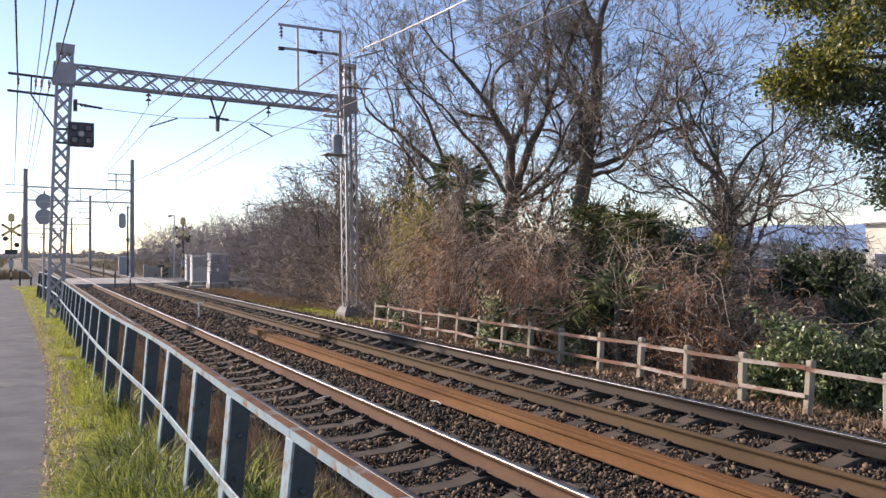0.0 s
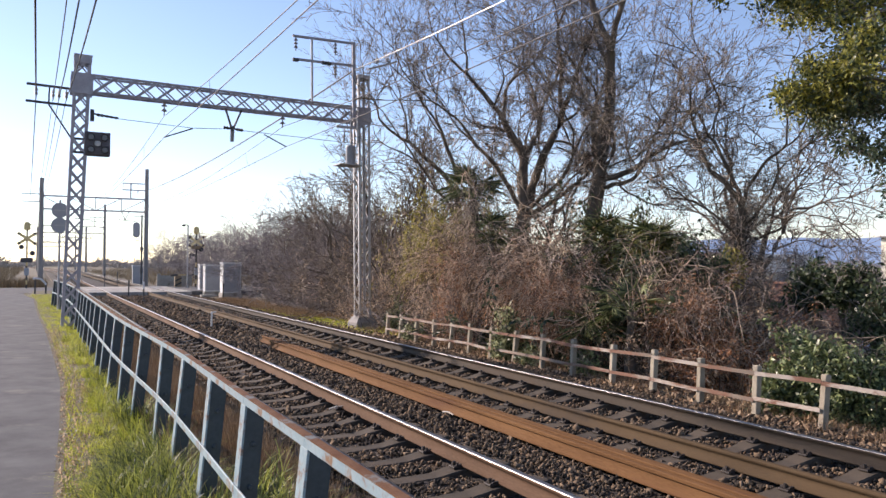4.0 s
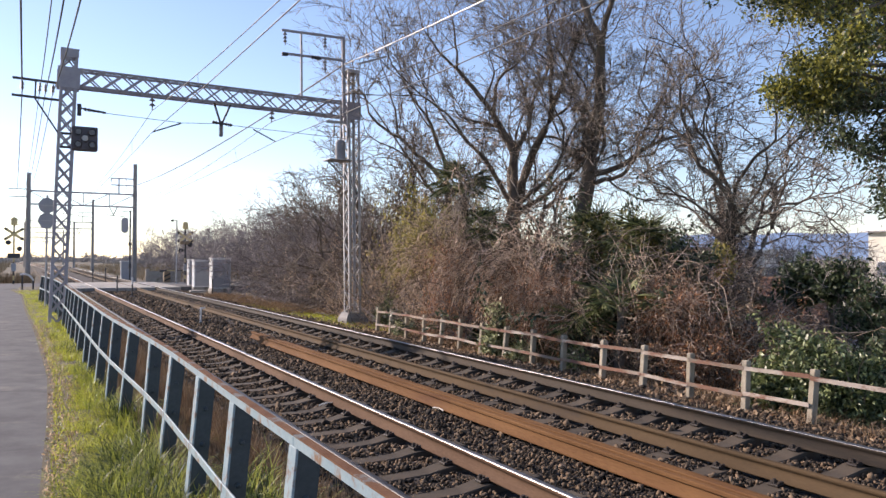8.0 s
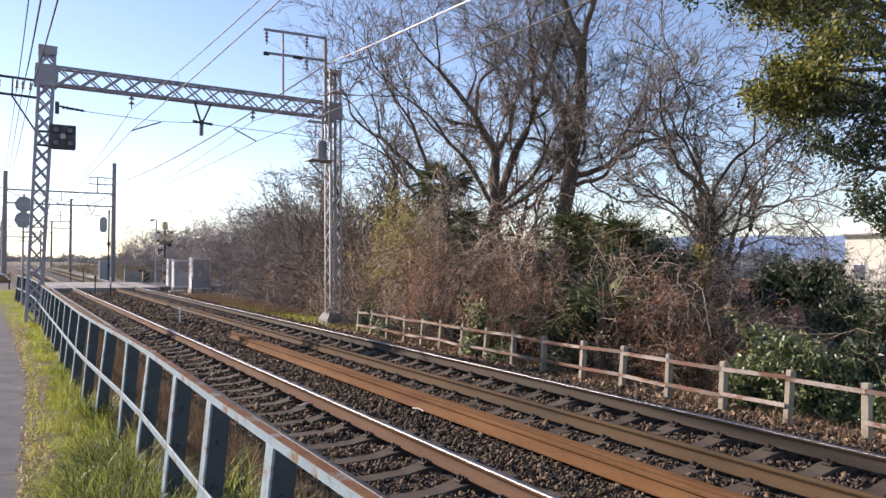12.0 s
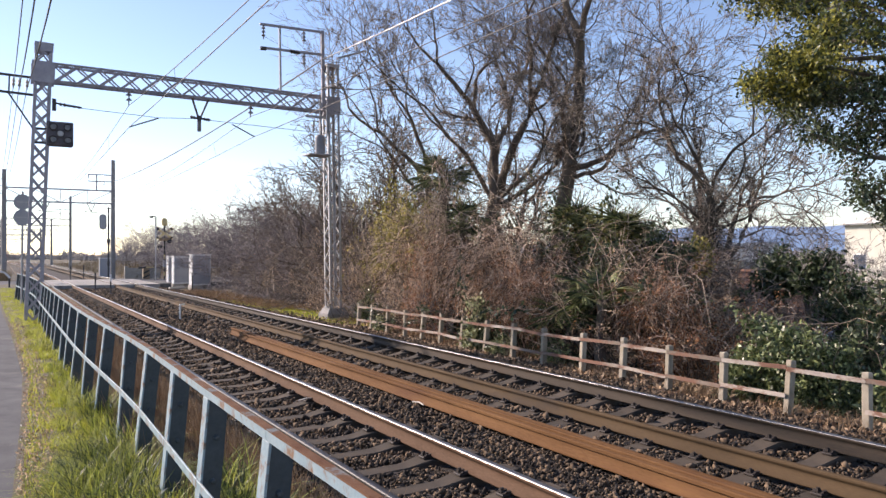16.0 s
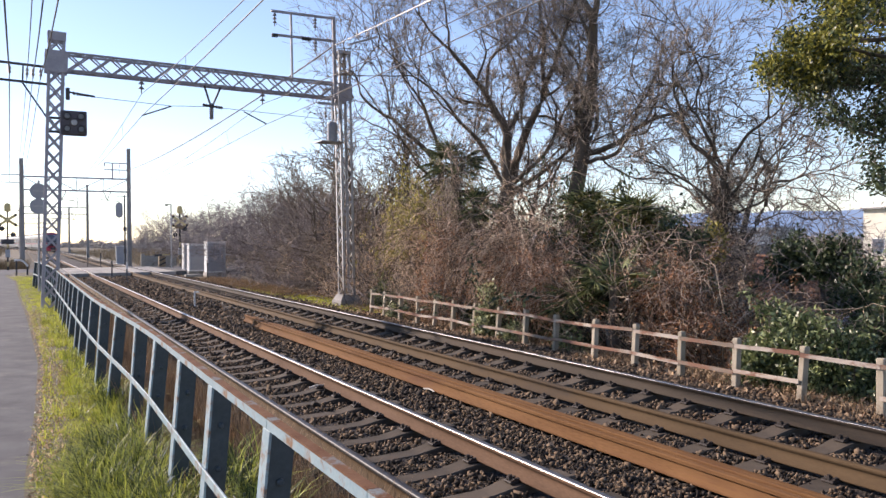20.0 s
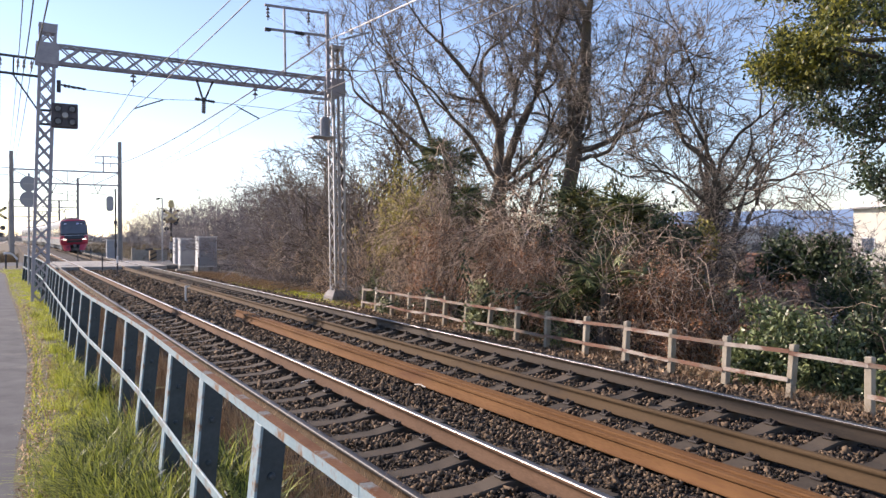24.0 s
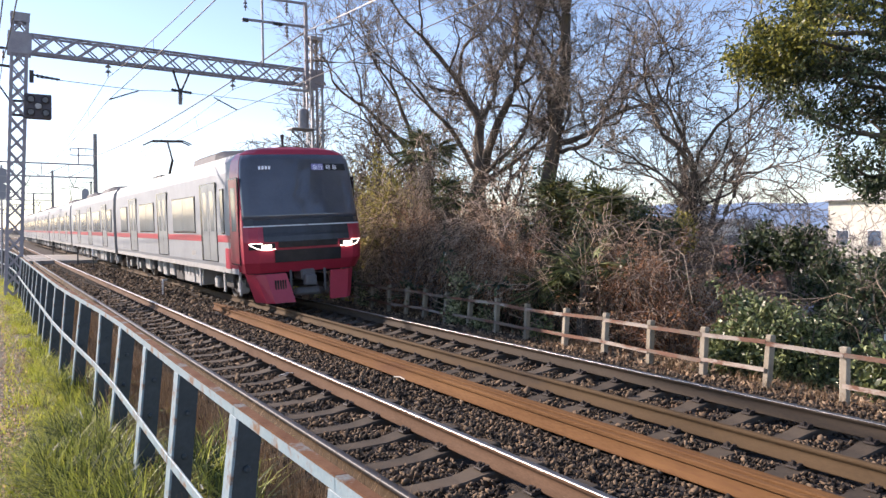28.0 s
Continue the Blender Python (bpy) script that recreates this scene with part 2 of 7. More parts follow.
def lathe(bm, profile, at=(0, 0, 0), axis=None, sides=12):
    """A turned solid: profile is (radius, height) from bottom to top."""
    at = Vector(at)
    q = axis.to_track_quat("Z", "Y") if axis else None
    rings = []
    for r, h in profile:
        ring = []
        for i in range(sides):
            a = 2 * math.pi * i / sides
            p = Vector((r * math.cos(a), r * math.sin(a), h))
            ring.append(bm.verts.new(at + (q @ p if q else p)))
        rings.append(ring)
    for lo, hi in zip(rings, rings[1:]):
        for i in range(sides):
            bm.faces.new((lo[i], lo[(i + 1) % sides], hi[(i + 1) % sides], hi[i]))
    bm.faces.new(list(reversed(rings[0])))
    bm.faces.new(rings[-1])
    return bm


def extrude_profile(points, y0, y1, slots=None):
    """A closed x, z outline drawn along y."""
    bm = bmesh.new()
    a = [bm.verts.new((x, y0, z)) for x, z in points]
    b = [bm.verts.new((x, y1, z)) for x, z in points]
    n = len(points)
    for i in range(n):
        f = bm.faces.new((a[i], a[(i + 1) % n], b[(i + 1) % n], b[i]))
        f.material_index = slots[i] if slots else 0
    bm.faces.new(a)
    bm.faces.new(list(reversed(b)))
    bmesh.ops.recalc_face_normals(bm, faces=bm.faces)
    return bm


def wire_mesh(points, r, sides=5):
    """Verts and quads of a thin tube along points."""
    pts = [Vector(p) for p in points]
    vs, fs = [], []
    for i, p in enumerate(pts):
        d = (pts[min(i + 1, len(pts) - 1)] - pts[max(i - 1, 0)]).normalized()
        u = d.cross(Vector((0, 0, 1)) if abs(d.z) < 0.9 else Vector((1, 0, 0))).normalized()
        w = d.cross(u)
        rr = r[i] if isinstance(r, (list, tuple)) else r
        for k in range(sides):
            a = 2 * math.pi * k / sides
            vs.append(p + rr * (math.cos(a) * u + math.sin(a) * w))
    for i in range(len(pts) - 1):
        for k in range(sides):
            fs.append((i * sides + k, i * sides + (k + 1) % sides, (i + 1) * sides + (k + 1) % sides, (i + 1) * sides + k))
    return vs, fs


def wire(name, points, r, material, parent=None):
    vs, fs = wire_mesh(points, r)
    return from_np(name, [tuple(v) for v in vs], fs, material, parent, smooth=True)


def sagging(a, b, sag, n=12):
    a, b = Vector(a), Vector(b)
    return [a.lerp(b, i / n) - Vector((0, 0, 4 * sag * (i / n) * (1 - i / n))) for i in range(n + 1)]

# ---- the plan: y runs along the tracks, z = 0 at the tops of the low rails ----
TRACK_1, TRACK_2, GAUGE = 3.063, 6.393, 1.067
CANT_1, CANT_2 = 0.027, 0.049
SLEEPER_TOP = -0.165
PITCH_1, PITCH_2, PHASE_1, PHASE_2 = 0.645, 0.635, 5.11, 5.85
PORTAL_Y = 23.4
FENCE_X, GUARD_X = 8.85, 0.9
CROSS_0, CROSS_1 = 48.5, 59.5


def lerp_table(x, table):
    if x <= table[0][0]:
        return table[0][1]
    for (a, u), (b, v) in zip(table, table[1:]):
        if x <= b:
            return u + (v - u) * (x - a) / (b - a)
    return table[-1][1]


ACROSS = [(-30, -0.15), (-6, -0.05), (-3.5, 0.0), (0.95, -0.02), (1.35, -0.42), (1.62, -0.42), (1.95, -0.215), (8.0, -0.20), (8.45, -0.3), (9.0, -0.3), (11, -0.5), (16, -0.9), (20, -1.4), (30, -3.8), (60, -4.0)]


def ground_z(x, y):
    """Height of the land at a place; the dip and the ballast even out at the level crossing."""
    z = lerp_table(x, ACROSS)
    near = min(max((min(abs(y - CROSS_0), abs(y - CROSS_1)) if not CROSS_0 < y < CROSS_1 else 0) / 2.0, 0), 1)
    if x > 14:  # the low ground behind the thicket rises to the field further along
        z += (-0.3 - z) * min(max((y - 40) / 30, 0), 1)
    return z * near - 0.2 * (1 - near) if -3 < x < 14 else z


def sheet(name, xs, ys, lift, material, rough=0.0, label="", category="", seed=1):
    vs = []
    rnd = random.Random(seed)
    for y in ys:
        for x in xs:
            n = noise.noise(Vector((x * 1.7, y * 1.7, seed))) * 0.6 + (rnd.random() - 0.5) * 0.8
            vs.append((x, y, ground_z(x, y) + lift + rough * n))
    w = len(xs)
    fs = [(j * w + i, j * w + i + 1, (j + 1) * w + i + 1, (j + 1) * w + i) for j in range(len(ys) - 1) for i in range(w - 1)]
    return tagged(from_np(name, vs, fs, material), label, category, kind="structure")


def steps(*runs):
    """Values from runs of (start, end, step)."""
    out = []
    for a, b, s in runs:
        n = max(1, round((b - a) / s))
        out += [a + (b - a) * i / n for i in range(n)]
    return out + [runs[-1][1]]


sheet("ground", [-1500, -400, -120, -40, -15, -6, -3, 0, 0.9, 1.35, 1.62, 1.95, 3, 5, 7, 8, 8.5, 9, 10, 11, 13, 16, 20, 28, 40, 90, 300, 1500],
      steps((-300, -20, 40), (-20, 40, 2), (40, 70, 1), (70, 200, 10), (200, 3000, 200)), -0.06, FIELD, 0.0, "flat brown winter field reaching the horizon", "ground")
sheet("thicket_floor", steps((8.7, 26, 0.5)), steps((-6, 46, 0.6)), -0.02, SOIL, 0.06, "dry leaf-littered soil under the thicket", "ground", 3)
sheet("ballast_bed", steps((1.5, 8.55, 0.12)), steps((-6, 30, 0.12), (30, CROSS_0, 0.6)), 0.0, BALLAST, 0.03, "dark brown crushed stone track bed", "track bed", 4)
sheet("ballast_bed", steps((1.5, 8.55, 0.5)), steps((CROSS_1, 220, 2.0)), 0.0, BALLAST, 0.02, "dark brown crushed stone track bed beyond the crossing", "track bed", 5)
sheet("ditch_soil", steps((0.95, 1.8, 0.12)), steps((-6, 47, 0.25)), 0.008, SOIL, 0.03, "dry soil strip between guard fence and track", "ground", 6)


def road_edge(y):
    """x of the road's edge beside the grass."""
    return lerp_table(y, [(-10, 0.05), (6.6, 0.16), (9.4, 0.27), (12.9, 0.36), (21, 0.26), (30, 0.05), (41, -0.1), (47, -0.6)])


def road():
    vs, fs = [], []
    ys = steps((-10, 40, 0.25), (40, 52, 0.5))
    cols = 9
    for y in ys:
        e = road_edge(y) + 0.035 * noise.noise(Vector((y * 2.3, 7, 0))) + 0.03 * noise.noise(Vector((y * 9, 3, 0)))
        for i in range(cols):
            u = i / (cols - 1)
            x = -3.6 + (e + 3.6) * u
            vs.append((x, y, 0.012 - 0.02 * (2 * u - 1) ** 2 + (-0.012 if i == cols - 1 else 0)))
    for j in range(len(ys) - 1):
        for i in range(cols - 1):
            a = j * cols + i
            fs.append((a, a + 1, a + cols + 1, a + cols))
    tagged(from_np("road", vs, fs, ASPHALT), "worn grey asphalt lane beside the railway", "road", kind="structure")
    vs, fs = [], []
    cols = 12
    for y in ys:
        e = road_edge(y) - 0.05
        for i in range(cols):
            x = e + (1.0 - e) * i / (cols - 1)
            vs.append((x, y, -0.012 + 0.03 * noise.noise(Vector((x * 4, y * 4, 1))) * (0 if i == 0 else 1) + (0.03 if i > 2 else 0)))
    for j in range(len(ys) - 1):
        for i in range(cols - 1):
            a = j * cols + i
            fs.append((a, a + 1, a + cols + 1, a + cols))
    tagged(from_np("verge", vs, fs, VERGE), "grassy soil verge between lane and guard fence", "verge", kind="structure")
    bm = boxed(-40, 1.3, CROSS_0 + 0.6, CROSS_1 - 0.5, -0.25, 0.004)
    tagged(part("crossing_road", bm, ASPHALT, None), "grey asphalt road leading to the level crossing", "road", kind="structure")
    bm = boxed(8.2, 60, CROSS_0 + 0.9, CROSS_1 - 0.2, -0.25, 0.004)
    tagged(part("crossing_road", bm, ASPHALT, None), "grey asphalt road beyond the level crossing", "road", kind="structure")


road()


# ---- tracks ----
def rail_profile(cx, z):
    h = [(-0.064, -0.153), (0.064, -0.153), (0.064, -0.142), (0.032, -0.108), (0.018, -0.076), (0.0095, -0.045), (0.0325, -0.034), (0.0325, -0.008), (0.022, 0),
         (-0.022, 0), (-0.0325, -0.008), (-0.0325, -0.034), (-0.0095, -0.045), (-0.018, -0.076), (-0.032, -0.108), (-0.064, -0.142)]
    return [(cx + x, z + y) for x, y in h]


BEND_AT, BEND_R = 140.0, 1000.0


def on_track(cx, s):
    """Place and heading, in degrees, at s metres along a track, which bends to the left in the distance."""
    a = max(0.0, s - BEND_AT) / BEND_R
    r = BEND_R + cx
    return cx - r * (1 - math.cos(a)), min(s, BEND_AT) + r * math.sin(a), math.degrees(a)


def rail(name, cx, z, y0, y1, side, top, parent, label=""):
    slots = [0] * 16
    for i in (5, 6, 7, 8, 9, 10, 11) if top is RAIL_DARK else (8, 9):
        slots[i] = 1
    if y1 <= BEND_AT:
        return part(name, extrude_profile(rail_profile(cx, z), y0, y1, slots), [side, top], parent, label)
    vs, fs, ms = [], [], []
    for s in [y0, BEND_AT] + [BEND_AT + 20 * i for i in range(1, int((y1 - BEND_AT) / 20))]:
        x, y, h = on_track(cx, s)
        vs += [(x + px * math.cos(radians(h)), y + px * math.sin(radians(h)), pz) for px, pz in rail_profile(0, z)]
    for j in range(len(vs) // 16 - 1):
        for i in range(16):
            fs.append((j * 16 + i, j * 16 + (i + 1) % 16, (j + 1) * 16 + (i + 1) % 16, (j + 1) * 16 + i))
            ms.append(slots[i])
    ob = from_np(name, vs, fs, [side, top], parent, slots=ms)
    if label:
        ob["label"] = label
    return ob


def sleeper_mesh():
    """Pre-stressed concrete sleeper, thicker at the rail seats, origin at its middle on the top of the seats."""
    bm = bmesh.new()
    rows = []
    for x, top, half in ((-1.0, -0.03, 0.1), (-0.97, -0.012, 0.115), (-0.8, -0.005, 0.12), (-0.62, 0.0, 0.12), (-0.42, 0.0, 0.12), (-0.2, -0.035, 0.105), (0.2, -0.035, 0.105),
                         (0.42, 0.0, 0.12), (0.62, 0.0, 0.12), (0.8, -0.005, 0.12), (0.97, -0.012, 0.115), (1.0, -0.03, 0.1)):
        rows.append([bm.verts.new((x, s * (half + dy), z)) for s, dy, z in ((-1, 0.02, -0.17), (-1, 0.0, top - 0.012), (-1, -0.014, top), (1, -0.014, top), (1, 0.0, top - 0.012), (1, 0.02, -0.17))])
    for a, b in zip(rows, rows[1:]):
        for i in range(5):
            bm.faces.new((a[i], b[i], b[i + 1], a[i + 1]))
    bm.faces.new(list(reversed(rows[0])))
    bm.faces.new(rows[-1])
    bmesh.ops.recalc_face_normals(bm, faces=bm.faces)
    me = bpy.data.meshes.new("sleeper")
    bm.to_mesh(me)
    bm.free()
    me.materials.append(SLEEPER)
    return me


def clip_mesh():
    bm = bmesh.new()
    box(bm, -0.06, 0.03, -0.055, 0.055, 0.0, 0.022, 0.006)
    rod(bm, (-0.02, -0.05, 0.03), (-0.02, 0.05, 0.03), 0.014, 6)
    rod(bm, (-0.03, 0, 0.01), (-0.03, 0, 0.065), 0.017, 6)
    bar(bm, (-0.05, 0.03, 0.02), (0.045, 0.03, 0.036), 0.03, 0.012)
    bar(bm, (-0.05, -0.03, 0.02), (0.045, -0.03, 0.036), 0.03, 0.012)
    me = bpy.data.meshes.new("clip")
    bm.to_mesh(me)
    bm.free()
    me.materials.append(CLIP)
    return me


SLEEPER_MESH, CLIP_MESH = sleeper_mesh(), clip_mesh()


def track(name, cx, cant, pitch, phase, side, label):
    t = thing(name, label, "railway track", kind="structure")
    lean = math.atan2(cant, GAUGE)
    for s, lift in ((-1, 0.0), (1, cant)):
        x = cx + s * GAUGE / 2
        # left tops are coloured dark in place of a missing reflection
        rail("rail", x, lift, -25, 600, (RAIL_SIDE if s > 0 else RAIL_OLD) if side is RAIL_SIDE else (RAIL_DIM if s > 0 else RAIL_OLD), RAIL_TOP if s > 0 else RAIL_DARK if side is RAIL_SIDE else RAIL_OLD, t, "worn running rail with a polished top" if s > 0 else "worn running rail with its top coloured dark")
    n0, n1 = int((-4 - phase) / pitch), int((120 - phase) / pitch)
    for i in range(n0, n1):
        y = phase + i * pitch + 0.02 * math.sin(i * 12.9)
        if CROSS_0 - 0.3 < y < CROSS_1 + 0.3:
            continue
        ob = link("sleeper", SLEEPER_MESH, t)
        ob.matrix_local = pose(cx, y, SLEEPER_TOP + cant / 2 - 0.006, 0, -math.degrees(lean), 0.8 * math.sin(i * 7.1))
        if y < 26:
            for s in (-1, 1):
                for side_sign in (-1, 1):
                    c = link("clip", CLIP_MESH, ob)
                    c.matrix_local = pose(s * GAUGE / 2 + side_sign * 0.085, 0, 0.001, 0, 0, 0 if side_sign < 0 else 180)
    return t


near_track = track("railway_track", TRACK_1, CANT_1, PITCH_1, PHASE_1, RAIL_SIDE, "near railway track with brown rails on concrete sleepers")
far_track = track("railway_track", TRACK_2, CANT_2, PITCH_2, PHASE_2, RAIL_OLD, "far railway track with grey-brown rails on concrete sleepers")


def rail_stack():
    """Three rusty spare rails lying side by side between the tracks, their ends uneven."""
    for i, (x, y1, z) in enumerate(((4.79, 17.75, 0.004), (4.915, 18.9, 0.0), (5.025, 18.6, -0.02))):
        b = rail("spare_rail", x, z - 0.01, -9.0 - i, y1, STACK_RUST, STACK_RUST, None)
        tagged(b, "rusty orange spare rail lying between the tracks", "rail", "stack of spare rails")


rail_stack()


def crossing_deck():
    t = thing("crossing_deck", "pale concrete level crossing deck across both tracks", "level crossing", kind="structure")
    edges = [1.25, TRACK_1 - 0.62, TRACK_1 - 0.46, TRACK_1 + 0.46, TRACK_1 + 0.62, TRACK_2 - 0.62, TRACK_2 - 0.46, TRACK_2 + 0.46, TRACK_2 + 0.62, 8.3]
    for a, b in ((0, 1), (2, 3), (4, 5), (6, 7), (8, 9)):
        n = 5
        for i in range(n):
            y0 = CROSS_0 + (CROSS_1 - CROSS_0) * i / n
            part("deck_slab", boxed(edges[a], edges[b], y0 + 0.015, y0 + (CROSS_1 - CROSS_0) / n - 0.015, -0.18, 0.012, 0.01), CONCRETE, t)


crossing_deck()


# ---- overhead line: lattice portal ----
def angle_bar(bm, a, b, size=0.07, t=0.008, flip=(1, 1)):
    """An L-section upright from a to b (vertical)."""
    x, y, z0 = a
    z1 = b[2]
    sx, sy = flip
    box(bm, min(x, x + sx * size), max(x, x + sx * size), min(y, y + sy * t), max(y, y + sy * t), z0, z1)
    box(bm, min(x, x + sx * t), max(x, x + sx * t), min(y + sy * t, y + sy * size), max(y + sy * t, y + sy * size), z0, z1)


def lattice_mast(name, cx, cy, wx, wy, z0, z1, panels, label, material, brace_w=0.045, lean=0.0, crossed=True, cap=0.2):
    t = thing(name, label, "catenary mast", pose(cx, cy, 0, 0, lean, 0))
    hx, hy = wx / 2, wy / 2
    for sx in (-1, 1):
        for sy in (-1, 1):
            bm = bmesh.new()
            angle_bar(bm, (sx * hx, sy * hy, z0), (0, 0, z1), 0.075, 0.01, (-sx, -sy))
            part("leg", bm, material, t)
    step = (z1 - z0) / panels
    for face in range(4):
        n = ((0, -1, 0), (0, 1, 0), (-1, 0, 0), (1, 0, 0))[face]
        for sign in (-1, 1):
            bm = bmesh.new()
            out = 0.006 + 0.005 * sign
            if face < 2:
                y = n[1] * (hy - out)
                flat(bm, (-sign * (hx - 0.02), y, 0), (sign * (hx - 0.02), y, step), brace_w, 0.008, n)
            else:
                x = n[0] * (hx - out)
                flat(bm, (x, -sign * (hy - 0.02), 0), (x, sign * (hy - 0.02), step), brace_w, 0.008, n)
            me = mesh_of("brace", bm, material)
            for i in range(panels):
                if crossed or (i + face) % 2 == (sign > 0):
                    link("brace", me, t).location = (0, 0, z0 + i * step)
    part("cap_plate", box(box(boxed(-hx - 0.01, hx + 0.01, -hy - 0.012, -hy + 0.0, z1 - cap, z1 + 0.02), -hx - 0.01, hx + 0.01, hy, hy + 0.012, z1 - cap, z1 + 0.02), -hx - 0.02, hx + 0.02, -hy - 0.02, hy + 0.02, z1 + 0.02, z1 + 0.035), material, t)
    return t


def insulator(bm, at, n=3, r=0.075, pitch=0.11, up=False):
    x, y, z = at
    s = 1 if up else -1
    rod(bm, (x, y, z), (x, y, z + s * (n * pitch + 0.1)), 0.018, 6)
    for i in range(n):
        c = z + s * (0.08 + i * pitch)
        lathe(bm, [(0.025, -0.04), (r, -0.03), (r * 0.75, 0.0), (0.03, 0.035)], (x, y, c), None, 10)
    return bm


left_mast = lattice_mast("catenary_mast", 0.776, PORTAL_Y, 0.42, 0.42, -0.2, 7.4, 17, "grey painted steel lattice mast beside the guard fence", MAST_PAINT, lean=1.9)
right_mast = lattice_mast("catenary_mast", 9.33, PORTAL_Y, 0.4, 0.5, 0.0, 7.8, 20, "pale galvanised steel lattice mast on a concrete footing", GALV, 0.035, -0.85, False, 0.07)
bm = bmesh.new()
for (xa, ya, za), (xb, yb, zb) in (((0.36, 0.4, -0.5), (0.36, 0.4, -0.12)), ((0.34, 0.38, -0.12), (0.24, 0.29, 0.06))):
    lo = [bm.verts.new((sx * xa, sy * ya, za)) for sx, sy in ((-1, -1), (1, -1), (1, 1), (-1, 1))]
    hi = [bm.verts.new((sx * xb, sy * yb, zb)) for sx, sy in ((-1, -1), (1, -1), (1, 1), (-1, 1))]
    for k in range(4):
        bm.faces.new((lo[k], lo[(k + 1) % 4], hi[(k + 1) % 4], hi[k]))
    bm.faces.new(list(reversed(lo)))
    bm.faces.new(hi)
part("footing", bm, POLE, right_mast, "grey sloped concrete footing")
part("footing", boxed(-0.4, 0.4, -0.4, 0.4, -0.6, -0.19, 0.03), CONCRETE, left_mast, "low concrete footing")
for mast, hx, hy, out, z0 in ((left_mast, 0.21, 0.21, 0.07, 6.36), (right_mast, 0.2, 0.25, 0.03, 6.22)):
    for sy in (-1, 1):
        part("gusset", boxed(-hx - out, hx + out, sy * (hy + 0.012) - 0.006, sy * (hy + 0.012) + 0.006, z0, z0 + 0.57), MAST_PAINT, mast, "riveted grey gusset plate")
        for sx in (-1, 1):
            part("rivet_row", box(boxed(sx * (hx + out - 0.03) - 0.012, sx * (hx + out - 0.03) + 0.012, sy * (hy + 0.022) - 0.006, sy * (hy + 0.022) + 0.006, z0 + 0.05, z0 + 0.1), sx * (hx + out - 0.03) - 0.012, sx * (hx + out - 0.03) + 0.012, sy * (hy + 0.022) - 0.006, sy * (hy + 0.022) + 0.006, z0 + 0.42, z0 + 0.47), MAST_PAINT, mast)


def portal_beam():
    t = thing("portal_beam", "grey steel lattice beam spanning both tracks", "catenary beam")
    x0, x1, zt, zb = 1.27, 9.0, 6.9, 6.43
    for sy in (-1, 1):
        y = PORTAL_Y + sy * 0.17
        for z in (zt, zb):
            part("chord", box(boxed(x0, x1, y - 0.03, y + 0.03, z - 0.005, z + 0.005), x0, x1, y - 0.005, y + 0.005, z - 0.034, z + 0.034), MAST_PAINT, t)
        n = 14
        w = (x1 - x0) / n
        for sign in (-1, 1):
            lo, hi = (zb, zt) if sign > 0 else (zt, zb)
            me = mesh_of("brace", flat(bmesh.new(), (0, 0, lo), (w, 0, hi), 0.042, 0.008, (0, -1, 0)), MAST_PAINT)
            for i in range(n):
                link("brace", me, t).location = (x0 + i * w, y + sy * 0.012 * sign, 0)
    n = 9
    w = (x1 - x0) / n
    for z in (zt + 0.012, zb - 0.012):
        for sign in (-1, 1):
            me = mesh_of("brace", flat(bmesh.new(), (0, -0.16 * sign, z), (w / 2, 0.16 * sign, z), 0.05, 0.008, (0, 0, 1)), MAST_PAINT)
            for i in range(n):
                link("brace", me, t).location = (x0 + (i + (0 if sign > 0 else 0.5)) * w, PORTAL_Y, 0)
    for x in (3.17, 6.64):
        part("insulator", insulator(bmesh.new(), (x, PORTAL_Y, zb - 0.03), 2, 0.09, 0.14), PORCELAIN, t, "hanging glazed insulator")
    bm = bmesh.new()
    bar(bm, (4.9, PORTAL_Y, zb), (5.09, PORTAL_Y, 5.86), 0.05, 0.05)
    bar(bm, (5.38, PORTAL_Y, zb), (5.15, PORTAL_Y, 5.86), 0.05, 0.05)
    box(bm, 5.07, 5.17, PORTAL_Y - 0.04, PORTAL_Y + 0.04, 5.74, 5.92, 0.01)
    bracket = part("drop_bracket", bm, DARK, t, "dark V-shaped drop bracket")
    bm = rod(bmesh.new(), (5.12, PORTAL_Y, 5.45), (5.12, PORTAL_Y, 5.76), 0.05, 10)
    for k in range(5):
        lathe(bm, [(0.05, -0.02), (0.075, 0.0), (0.05, 0.02)], (5.12, PORTAL_Y, 5.5 + 0.06 * k), None, 10)
    part("tail", bm, PORCELAIN, bracket, "grey ribbed insulator below the bracket")
    bm = rod(bmesh.new(), (4.86, PORTAL_Y, 5.86), (5.44, PORTAL_Y, 5.82), 0.03, 8)
    for k in (4.9, 4.97, 5.27, 5.34, 5.4):
        lathe(bm, [(0.03, -0.025), (0.06, 0.0), (0.03, 0.025)], (k, PORTAL_Y, 5.86 - (k - 4.86) * 0.07), Vector((1, 0, 0)), 10)
    part("strain_insulator", bm, DARK, bracket, "dark ribbed strain insulators")
    t.matrix_world = Matrix.Translation((x0, 0, zt)) @ pose(0, 0, 0, 0, 0.85, 0) @ Matrix.Translation((-x0, 0, -zt))
    return t


portal_beam()


